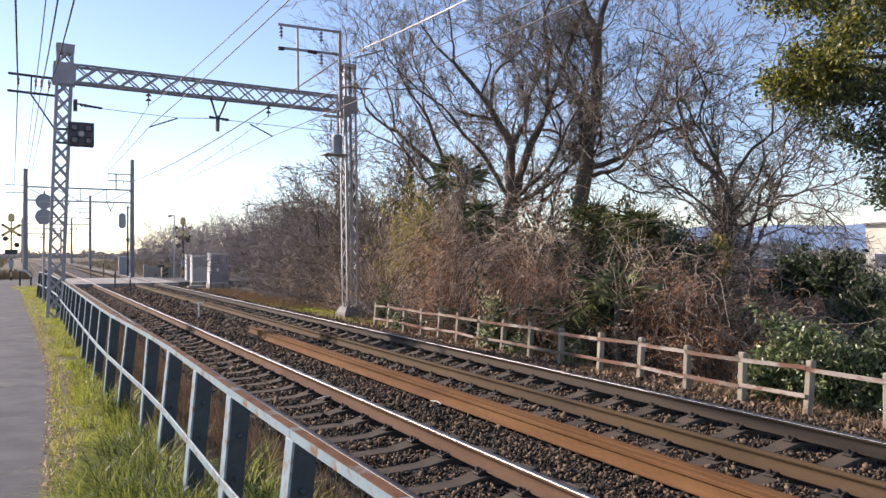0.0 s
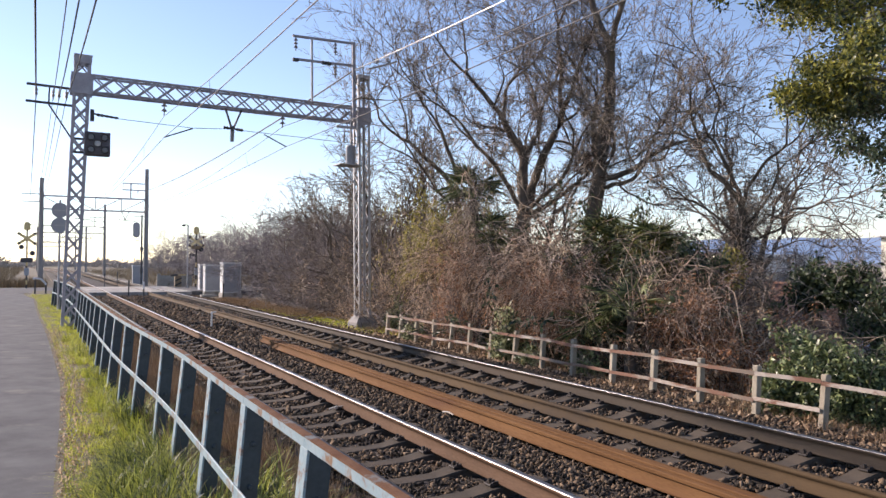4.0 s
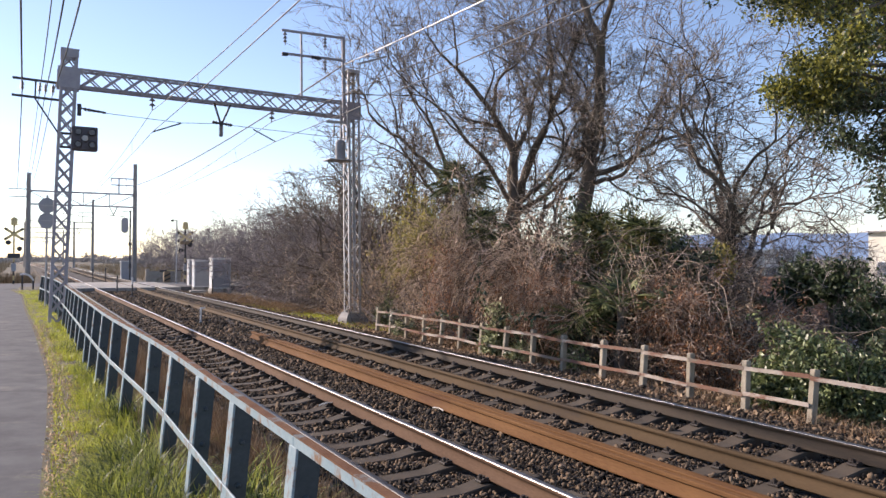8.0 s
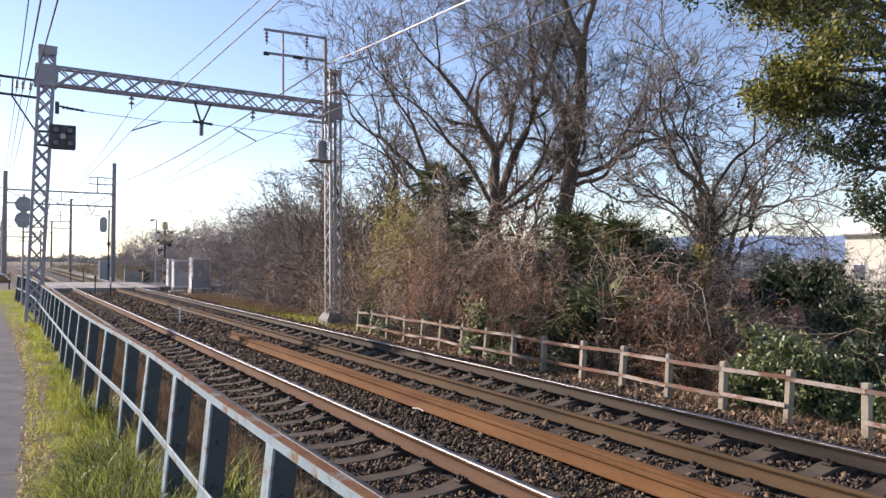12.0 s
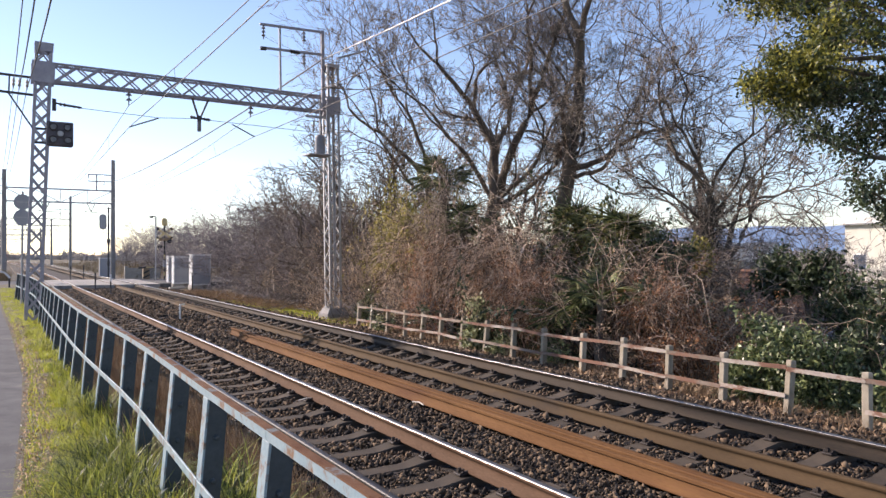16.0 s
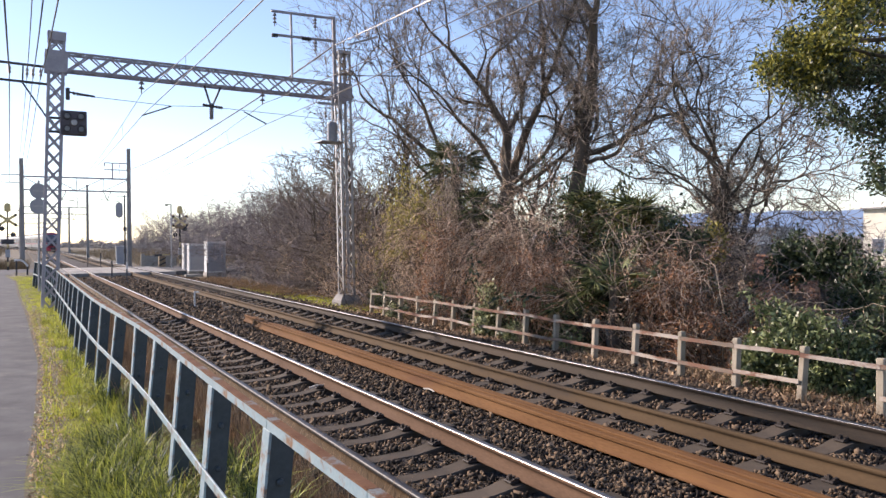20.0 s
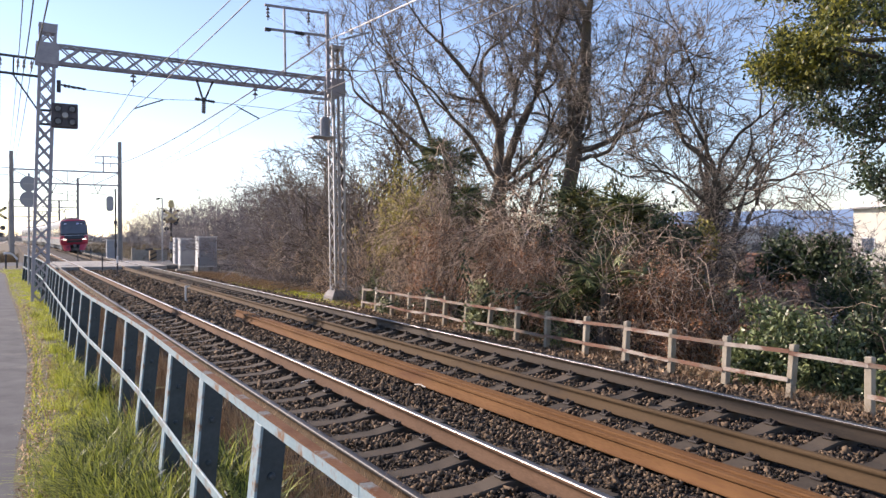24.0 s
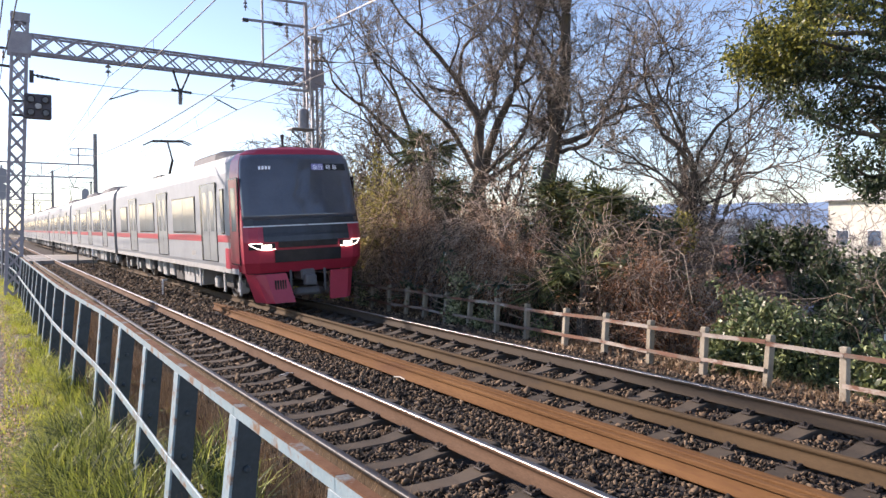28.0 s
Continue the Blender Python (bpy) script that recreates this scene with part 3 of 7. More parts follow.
def feeder_frame():
    t, before = right_mast, set(right_mast.children)
    y = PORTAL_Y - 0.38
    part("upright", boxed(8.76, 8.86, y - 0.05, y + 0.05, 6.3, 8.82, 0.008), MAST_PAINT, t)
    for z in (8.77, 8.06):
        part("arm", boxed(6.82, 8.83, y - 0.035, y + 0.035, z - 0.035, z + 0.035, 0.006), MAST_PAINT, t)
    part("hanger", rod(bmesh.new(), (7.43, y, 6.8), (7.43, y, 8.75), 0.04, 8), GALV, t)
    for x, z in ((6.92, 8.75), (8.2, 8.75), (8.2, 8.04)):
        part("insulator", insulator(bmesh.new(), (x, y, z), 3, 0.065, 0.11), PORCELAIN, t)
    part("stub", boxed(6.82, 7.0, y - 0.05, y + 0.05, 7.99, 8.09, 0.01), DARK, t)
    bm = rod(bmesh.new(), (7.75, y, 8.05), (8.05, y, 8.03), 0.05, 8)
    for k in (7.8, 7.88, 7.96):
        lathe(bm, [(0.04, -0.02), (0.075, 0.0), (0.04, 0.02)], (k, y, 8.045), Vector((1, 0, 0)), 10)
    part("strain_insulator", bm, DARK, t)
    bm = bmesh.new()
    bar(bm, (9.3, y, 8.0), (10.3, y, 8.35), 0.09, 0.06)
    for x in (9.6, 9.95, 10.25):
        insulator(bm, (x, y, 8.1 + (x - 9.3) * 0.35), 2, 0.05, 0.1, True)
    part("side_arm", bm, GALV, t)
    for o in set(t.children) - before:
        o.location = (-9.21, -PORTAL_Y, 0)


feeder_frame()


def left_arms():
    t, before = left_mast, set(left_mast.children)
    y = PORTAL_Y
    for z in (6.49, 6.03):
        part("arm", boxed(-0.35, 0.82, y - 0.03, y + 0.03, z - 0.03, z + 0.03, 0.004), DARK, t)
    bm = bmesh.new()
    bar(bm, (0.2, y, 6.0), (0.82, y, 5.1), 0.04, 0.04)
    bar(bm, (0.2, y, 6.0), (0.2, y, 6.5), 0.04, 0.04)
    part("strut", bm, DARK, t)
    for x in (-0.11, 0.3, 0.44, 0.62):
        part("insulator", insulator(bmesh.new(), (x, y, 6.44), 2, 0.05, 0.1), PORCELAIN, t)
    for o in set(t.children) - before:
        o.location = (-0.982, -PORTAL_Y, 0)


left_arms()


def signal_box():
    """A square railway signal with round lenses, bracketed to the mast."""
    t = thing("railway_signal", "dark square railway signal with round lenses on the mast", "railway signal", pose(1.4, PORTAL_Y - 0.32, 5.0))
    bm = boxed(-0.32, 0.32, -0.02, 0.3, -0.32, 0.32, 0.02)
    part("housing", bm, SIGNAL_GREY, t)
    for x, z in ((0.18, -0.17), (-0.17, -0.17), (-0.17, 0.17), (0.17, 0.17), (0.0, 0.0)):
        part("lens", lathe(bmesh.new(), [(0.085, 0), (0.085, 0.03), (0.07, 0.04)], (x, -0.02, z), Vector((0, -1, 0)), 16), LENS if x == 0 else LENS_DARK, t, "round signal lens")
        part("hood", lathe(bmesh.new(), [(0.1, 0.0), (0.1, 0.05), (0.098, 0.05), (0.09, 0.0)], (x, -0.02, z), Vector((0, -1, 0)), 16), SIGNAL_GREY, t)
    for z in (-0.25, 0.12):
        part("bracket", boxed(-0.62, -0.3, 0.12, 0.18, z - 0.03, z + 0.03), DARK, t)
    return t


SIGNAL_GREY = mat("signal_grey", (0.06, 0.055, 0.065), (0.11, 0.1, 0.115), 5, 0.6, 0.05, fine=40)
# pale centre lens; the colour also stands for its lamp being lit
LENS = mat("pale_lens", (0.3, 0.3, 0.3), (0.42, 0.41, 0.4), 8, 0.25, 0.0)
LENS_DARK = mat("dark_lens", (0.07, 0.07, 0.08), (0.13, 0.125, 0.13), 8, 0.25, 0.0)
signal_box()


TANK_GREY = mat("tank_grey", (0.2, 0.2, 0.215), (0.3, 0.3, 0.315), 5, 0.5, 0.05, fine=40)


def mast_transformer():
    t = thing("line_switch", "grey switch box on a small platform on the lattice mast", "line switch", pose(8.72, PORTAL_Y - 0.25, 4.9))
    part("platform", boxed(-0.42, 0.35, -0.35, 0.35, -0.03, 0.0), GALV, t)
    part("box_body", lathe(bmesh.new(), [(0.15, 0.0), (0.16, 0.03), (0.16, 0.55), (0.13, 0.62), (0.0, 0.64)], (0.06, 0, 0.0), None, 16), TANK_GREY, t)
    part("crossarm", boxed(-0.42, 0.34, -0.04, 0.04, 1.16, 1.24, 0.008), GALV, t)
    part("hanger", rod(bmesh.new(), (0.06, 0, 0.62), (0.06, 0, 1.75), 0.035, 8), GALV, t)
    part("strut", rod(bmesh.new(), (-0.38, 0, -0.03), (0.25, 0, -0.6), 0.03, 6), GALV, t)
    for x in (-0.2, 0.05, 0.3):
        part("bushing", insulator(bmesh.new(), (x, -0.1, 0.7), 2, 0.05, 0.12, True), PORCELAIN, t)
    part("riser", rod(bmesh.new(), (0.25, -0.1, 0.6), (0.25, -0.1, 1.5), 0.03, 6), GALV, t)
    return t


mast_transformer()


# ---- wires ----

def overhead_wires():
    y0, y1, y2, y3 = -22.0, PORTAL_Y, 69.0, 115.0
    for cx, xm, xc in ((TRACK_1, 3.16, 3.17), (TRACK_2, 6.64, 6.75)):
        for a, b, s in ((y0, y1, -1), (y1, y2, 1), (y2, y3, -1), (y3, 160.0, 1)):
            t = thing("overhead_wire", "thin catenary and contact wire over a track", "overhead wire", group="overhead wires")
            here, there = (2 * cx - xc, xc) if s < 0 else (xc, 2 * cx - xc)
            top = sagging((here + (xm - xc) * s * -1 if s < 0 else xm, a, 5.98), (xm if s < 0 else there, b, 5.98), 0.72, 20)
            low = sagging((here, a, 5.37), (there, b, 5.37), 0.28, 20)
            wire("messenger_wire", top, 0.009, WIRE, t)
            wire("contact_wire", low, 0.01, WIRE, t)
            if b < 80:
                for i in range(2, 20, 3):
                    if top[i].z > low[i].z + 0.05:
                        wire("dropper", [top[i], low[i]], 0.004, WIRE, t)
    for cx, ends in ((TRACK_1, (3.17, 3.96, 5.37, 5.69)), (TRACK_2, (6.75, 6.06, 5.37, 5.69))):
        t = thing("steady_arm", "thin steady arm holding the contact wire", "steady arm", group="steady arms")
        part("arm", rod(bmesh.new(), (ends[0], PORTAL_Y, ends[2]), (ends[1], PORTAL_Y, ends[3]), 0.02, 6), WIRE, t)
    t = thing("cross_span_wire", "thin wire strung across both tracks below the beam", "overhead wire", group="overhead wires")
    wire("span", [(1.4, PORTAL_Y, 5.81), (3.96, PORTAL_Y, 5.7), (4.9, PORTAL_Y, 5.76), (5.4, PORTAL_Y, 5.75), (9.1, PORTAL_Y, 5.64)], 0.009, WIRE, t)
    bm = bmesh.new()
    box(bm, 1.22, 1.32, PORTAL_Y - 0.05, PORTAL_Y + 0.05, 5.66, 5.98)
    for x in (1.42, 1.52, 1.64, 1.76, 1.88):
        lathe(bm, [(0.03, -0.03), (0.055 if x < 1.6 else 0.04, 0.0), (0.03, 0.03)], (x, PORTAL_Y, 5.86 - (x - 1.3) * 0.1), Vector((1, 0, 0)), 8)
    rod(bm, (1.3, PORTAL_Y, 5.87), (1.95, PORTAL_Y, 5.8), 0.025, 6)
    part("strain_insulator", bm, DARK, t)
    t = thing("feeder_cable", "thick pale feeder cable beside the masts", "overhead wire", group="overhead wires")
    wire("cable", sagging((8.0, 69, 7.75), (8.81, PORTAL_Y - 0.38, 7.91), 0.42, 16), 0.026, WIRE, t)
    wire("cable", sagging((8.81, PORTAL_Y - 0.38, 7.91), (9.6, -22, 8.3), 0.7, 16), 0.017, FEEDER, t)
    for x, z, r, sag in ((-0.11, 6.25, 0.02, 0.3), (0.3, 6.22, 0.01, 1.1), (0.44, 6.22, 0.013, 1.25), (0.62, 6.22, 0.013, 1.4)):
        t = thing("power_cable", "dark power cable running along the lane", "overhead wire", group="overhead wires")
        wire("cable", sagging((x - 0.5, 69, z + 0.3), (x, PORTAL_Y, z), 0.6, 12), r * 0.8, DARK, t)
        wire("cable", sagging((x, PORTAL_Y, z), (x, -22, z + 0.4), sag, 18), r, DARK, t)


overhead_wires()


# ---- far portals ----
def far_portal(y, xl, xr, zl, zr, zb, depth, frame_at=True):
    t = thing("far_portal", "grey portal of two round poles and a light truss", "catenary mast", group="far portals")
    for x, z in ((xl, zl), (xr, zr)):
        part("pole", rod(bmesh.new(), (x, y, -0.3), (x, y, z), 0.2, 12, 0.15), POLE, t)
    for z in (zb, zb - depth):
        part("chord", boxed(xl, xr, y - 0.05, y + 0.05, z - 0.06, z + 0.06), MAST_PAINT, t)
    bm = bmesh.new()
    n = 4
    for i in range(n):
        a, b = xl + (xr - xl) * i / n, xl + (xr - xl) * (i + 1) / n
        lo, hi = (zb - depth, zb) if i >= n / 2 else (zb, zb - depth)
        bar(bm, (a, y, lo), (b, y, hi), 0.06, 0.06)
        bar(bm, (b, y, zb - depth), (b, y, zb), 0.06, 0.06)
    part("bracing", bm, MAST_PAINT, t)
    if frame_at:
        for z in (zb + 1.3, zb + 0.75):
            part("arm", boxed(xr - 1.9, xr, y - 0.04, y + 0.04, z - 0.04, z + 0.04), MAST_PAINT, t)
        part("upright", boxed(xr - 1.3, xr - 1.2, y - 0.04, y + 0.04, zb, zb + 1.3), MAST_PAINT, t)
        for x, z in ((xr - 1.85, zb + 1.27), (xr - 0.7, zb + 1.27), (xr - 0.7, zb + 0.72)):
            part("insulator", insulator(bmesh.new(), (x, y, z), 2, 0.07, 0.12), PORCELAIN, t)
    for z in (zb + 0.1, zb - 0.5):
        part("cable_arm", boxed(xl - 1.4, xl, y - 0.03, y + 0.03, z - 0.03, z + 0.03), DARK, t)
    for cx in (TRACK_1, TRACK_2):
        bm = bmesh.new()
        bar(bm, (cx - 0.3, y, zb - depth), (cx, y, zb - depth - 0.7), 0.06, 0.06)
        bar(bm, (cx + 0.3, y, zb - depth), (cx, y, zb - depth - 0.7), 0.06, 0.06)
        bar(bm, (cx - 0.5, y, zb - depth - 0.7), (cx + 0.9, y, zb - depth - 0.8), 0.05, 0.05)
        part("drop_bracket", bm, DARK, t)
    return t


far_portal(69.0, 0.22, 8.05, 8.4, 9.55, 7.0, 1.05)
far_portal(115.0, 0.2, 8.1, 8.2, 9.6, 6.5, 0.9)
far_portal(160.0, 0.0, 8.1, 8.2, 8.4, 6.3, 0.9)
far_portal(205.0, 0.0, 8.1, 8.0, 8.2, 6.2, 0.9)


# ---- guard fence beside the lane ----
def channel(bm, x0, x1, y, z0, z1, depth, t=0.006):
    """A U-channel upright: web across x at y, flanges turned back along +y."""
    box(bm, x0, x1, y, y + t, z0, z1)
    box(bm, x0, x0 + t, y + t, y + depth, z0, z1)
    box(bm, x1 - t, x1, y + t, y + depth, z0, z1)


GUARD_POSTS = [-1.1, 0.0, 1.05, 2.1, 3.16, 4.27, 5.3, 6.46, 7.57, 8.87, 10.2, 11.48, 12.85]
GUARD_POSTS += [12.85 + 1.3 * i for i in range(1, 18)]


def guard_x(y):
    return lerp_table(y, [(0, 0.955), (3, 0.955), (4.6, 0.964), (5.6, 0.984), (7.0, 0.998), (8.5, 0.958), (10.8, GUARD_X), (26, GUARD_X + 0.005), (30, 0.82), (36, 0.5), (40, -0.1)])


def guard_fence():
    t = thing("guard_fence", "light blue steel guard fence with rust-stained top rail beside the lane", "guard fence")
    posts = [y for y in GUARD_POSTS if y < 36]
    for i, y in enumerate(posts):
        x = guard_x(y)
        if abs(y - PORTAL_Y) < 0.5:
            continue
        lean = 5.2 + 0.9 * math.sin(i * 3.7)
        p = part("post", boxed(-0.055, -0.043, -0.05, 0.05, -0.35, 0.985, 0.002), GUARD, t, "light blue post flange")
        p.matrix_local = pose(x + 0.084, y, 0.99, 0, lean, 0) @ Matrix.Translation((0, 0, -0.985))
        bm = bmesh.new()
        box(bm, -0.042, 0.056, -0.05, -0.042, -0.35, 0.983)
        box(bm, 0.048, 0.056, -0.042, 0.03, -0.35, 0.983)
        # the web's shade is in its dark colour
        part("web", bm, GUARD_WEB, p, "post web coloured dark blue for its shade")
        for z in (0.55, 0.78):
            part("bolt", lathe(bmesh.new(), [(0.016, 0), (0.016, 0.012), (0.008, 0.018)], (0.008, -0.05, z), Vector((0, -1, 0)), 8), GUARD_WEB, p)
    ends = [-2.0] + posts
    for a, b in zip(ends, ends[1:]):
        xa, xb = guard_x(a), guard_x(b)
        ang = math.degrees(math.atan2(-(xb - xa), b - a))
        L = math.hypot(b - a, xb - xa)
        bm = bmesh.new()
        box(bm, 0.0, 0.008, 0, L - 0.004, 0.997, 1.038)
        top = part("top_rail", bm, GUARD, t, "light blue angle rail")
        top.matrix_local = pose(xa + 0.03, a, 0.0, 0, 0, ang)
        part("top_plate", boxed(0.0, 0.038, 0, L - 0.004, 1.038, 1.045), GUARD_TOP, top, "rusty red top plate")
        bm = bmesh.new()
        box(bm, -0.016, -0.004, 0.0, L - 0.004, 0.51, 0.562, 0.003)
        mid = part("mid_rail", bm, GUARD, t)
        mid.matrix_local = pose(xa + 0.03 - 0.034, a, 0.0, 0, 0, ang)
    return t


guard_fence()

# ---- railway fence in front of the thicket ----
FENCE_POSTS = [3.2, 4.3, 5.4, 6.45, 7.48, 8.5, 9.5, 10.5, 11.61, 12.6, 13.6, 14.55, 15.5, 16.4, 17.3, 18.3, 19.3, 20.2]


def post_mesh():
    bm = bmesh.new()
    box(bm, -0.047, 0.047, -0.047, 0.047, -0.5, 0.66, 0.011)
    rod(bm, (-0.049, 0, 0.56), (-0.06, 0, 0.56), 0.02, 8)
    rod(bm, (-0.049, 0, 0.2), (-0.06, 0, 0.2), 0.02, 8)
    me = bpy.data.meshes.new("fence_post")
    bm.to_mesh(me)
    bm.free()
    me.materials.append(POST)
    return me


def railway_fence():
    t = thing("railway_fence", "low railway fence of concrete posts and rust-flaked white rails", "fence")
    me = post_mesh()
    rnd = random.Random(5)
    tops = []
    for y in FENCE_POSTS:
        z = -0.265 + 0.012 * math.sin(y * 2.1)
        p = link("post", me, t)
        p.matrix_local = pose(FENCE_X - 0.045, y, z, rnd.uniform(-2, 2), 3.6 + rnd.uniform(-1.5, 1.5), rnd.uniform(-6, 6))
        tops.append((y, z))
    for (a, za), (b, zb) in zip(tops, tops[1:]):
        for h, gone in ((0.56, 0.0), (0.2, 0.12)):
            if rnd.random() < gone:
                continue
            bm = bmesh.new()
            x = FENCE_X - 0.11 + h * 0.063
            bar(bm, (x, a + 0.003, za + h + rnd.uniform(-0.012, 0.012)), (x, b - 0.003, zb + h + rnd.uniform(-0.012, 0.012)), 0.012, 0.056)
            part("rail", bm, FENCE_RAIL, t)
    return t


railway_fence()


# ---- the train ----
STEEL = mat("train_silver", (0.25, 0.265, 0.28), (0.33, 0.35, 0.365), 1.2, 0.55, 0.03, metal=0.2, fine=25)
TRAIN_RED = mat("train_red", (0.44, 0.034, 0.062), (0.54, 0.05, 0.088), 2, 0.3, 0.02, fine=30)
TRAIN_DARK = mat("train_underfloor", (0.03, 0.03, 0.03), (0.085, 0.08, 0.075), 6, 0.75, 0.2, fine=40)
TRAIN_GREY = mat("train_equipment_grey", (0.32, 0.32, 0.3), (0.48, 0.47, 0.45), 4, 0.65, 0.1, fine=40)
TRAIN_ROOF = mat("train_roof", (0.1, 0.1, 0.105), (0.17, 0.17, 0.175), 3, 0.7, 0.1, fine=40)
TRAIN_BLACK = mat("train_black_mask", (0.02, 0.021, 0.025), (0.045, 0.046, 0.052), 3, 0.25, 0.01)
TRAIN_WHITE = mat("train_white", (0.68, 0.68, 0.68), (0.78, 0.78, 0.78), 3, 0.4, 0.02)
GLASS = mat("train_dark_glass", (0.07, 0.078, 0.1), (0.12, 0.13, 0.16), 0.8, 0.06, 0.0, spec=0.7)
SIDE_GLASS = mat("train_side_glass", (0.2, 0.23, 0.235), (0.34, 0.38, 0.38), 0.8, 0.12, 0.0, metal=0.0, spec=0.4)
DOOR_STEEL = mat("door_steel", (0.24, 0.255, 0.265), (0.31, 0.33, 0.34), 1.5, 0.42, 0.02, metal=0.3, fine=25)
WHEEL = mat("wheel_steel", (0.25, 0.24, 0.23), (0.4, 0.39, 0.38), 4, 0.4, 0.05, metal=0.8)
LAMP_ON = glow("headlamp", (1.0, 0.93, 0.8), 2.4)
LED_WHITE = glow("sign_led", (0.75, 0.82, 0.95), 0.11)
LED_BLUE = glow("sign_field", (0.16, 0.17, 0.36), 0.2)

CAR_L, CAR_W, FLOOR_Z, ROOF_Z = 18.9, 2.74, 0.95, 3.62
FRONT_START, SPEED, END = 16.35, 19.55, 28.0


def body_section(scale=1.0, drop=0.0):
    """Half-outline of the body, (x, z), from sill to roof crown."""
    h = CAR_W / 2 * scale
    return [(h - 0.03, FLOOR_Z - 0.1), (h, FLOOR_Z + 0.05), (h, 2.0), (h - 0.012, 2.6), (h - 0.05, 3.1), (h - 0.1, 3.34 - drop), (h - 0.24, 3.5 - drop), (h - 0.6, 3.585 - drop), (0, 3.62 - drop)]


def shell(sections):
    """A skin through (y, half-outline) sections, closed at both ends."""
    bm = bmesh.new()
    rings = []
    for y, half in sections:
        pts = [(-x, z) for x, z in half[:-1]] + [half[-1]] + [(x, z) for x, z in reversed(half[:-1])]
        rings.append([bm.verts.new((x, y, z)) for x, z in pts])
    for a, b in zip(rings, rings[1:]):
        for i in range(len(a) - 1):
            bm.faces.new((a[i], a[i + 1], b[i + 1], b[i]))
        bm.faces.new((a[-1], a[0], b[0], b[-1]))
    bm.faces.new(rings[0])
    bm.faces.new(list(reversed(rings[-1])))
    bmesh.ops.recalc_face_normals(bm, faces=bm.faces)
    return bm


def bogie(t, y):
    b = part("bogie", boxed(-0.95, 0.95, y - 0.12, y + 0.12, 0.45, 0.7, 0.03), TRAIN_DARK, t)
    for s in (-1, 1):
        bm = bmesh.new()
        box(bm, s * 0.93 - 0.06, s * 0.93 + 0.06, y - 1.45, y + 1.45, 0.42, 0.62, 0.03)
        box(bm, s * 0.97 - 0.06, s * 0.97 + 0.06, y - 0.35, y + 0.35, 0.34, 0.86, 0.03)
        part("side_frame", bm, TRAIN_DARK, b)
        for a in (-1.05, 1.05):
            part("axle_box", boxed(s * 1.0 - 0.1, s * 1.0 + 0.1, y + a - 0.17, y + a + 0.17, 0.28, 0.58, 0.04), TRAIN_GREY, b)
            bm = lathe(bmesh.new(), [(0.43, -0.06), (0.46, -0.05), (0.43, -0.03), (0.42, 0.06), (0.32, 0.06), (0.3, 0.03), (0.14, 0.03), (0.13, 0.07), (0.02, 0.07)],
                       (s * 0.56, y + a, 0.43), Vector((s, 0, 0)), 24)
            part("wheel", bm, WHEEL, b)
    for a in (-1.05, 1.05):
        part("axle", rod(bmesh.new(), (-0.6, y + a, 0.43), (0.6, y + a, 0.43), 0.08, 10), TRAIN_DARK, b)
    return b


def side_door(t, x, y, red=False, narrow=False):
    """A pair of sliding leaves with tall panes; a black strip paints recess shade."""
    s = 1 if x > 0 else -1
    w = 0.32 if narrow else 0.66
    # extra black on the +y side stands for the shaded door recess
    d = part("door", boxed(x - 0.012, x + 0.012, y - w - (0.015 if narrow else 0.04), y + w + (0.02 if narrow else 0.2), FLOOR_Z + 0.06, 2.93, 0.004), TRAIN_BLACK, t, "door opening with dark seals and painted recess shade")
    leaves = [(y - w, y + w)] if narrow else [(y - w, y - 0.012), (y + 0.012, y + w)]
    for a, b in leaves:
        leaf = part("leaf", boxed(x + s * 0.003 - 0.012, x + s * 0.003 + 0.012, a, b, FLOOR_Z + 0.08, 2.9, 0.004), TRAIN_RED if red else DOOR_STEEL, d, "red cab door" if red else "")
        part("pane", boxed(x + s * 0.007 - 0.012, x + s * 0.007 + 0.012, (a + b) / 2 - 0.17, (a + b) / 2 + 0.17, 1.75, 2.72, 0.006), SIDE_GLASS, d)


def side_window(t, x, y0, y1, panes=2):
    s = 1 if x > 0 else -1
    w = part("window", boxed(x - 0.01, x + 0.012 if s > 0 else x + 0.01, y0 - 0.04, y1 + 0.04, 1.7, 2.68, 0.004), TRAIN_BLACK, t, "dark window surround")
    for i in range(panes):
        a, b = y0 + (y1 - y0) * i / panes + 0.012, y0 + (y1 - y0) * (i + 1) / panes - 0.012
        part("pane", boxed(x + s * 0.006 - 0.012, x + s * 0.006 + 0.012, a, b, 1.74, 2.64, 0.004), SIDE_GLASS, w)


DOORS = (3.1, 8.85, 14.3)


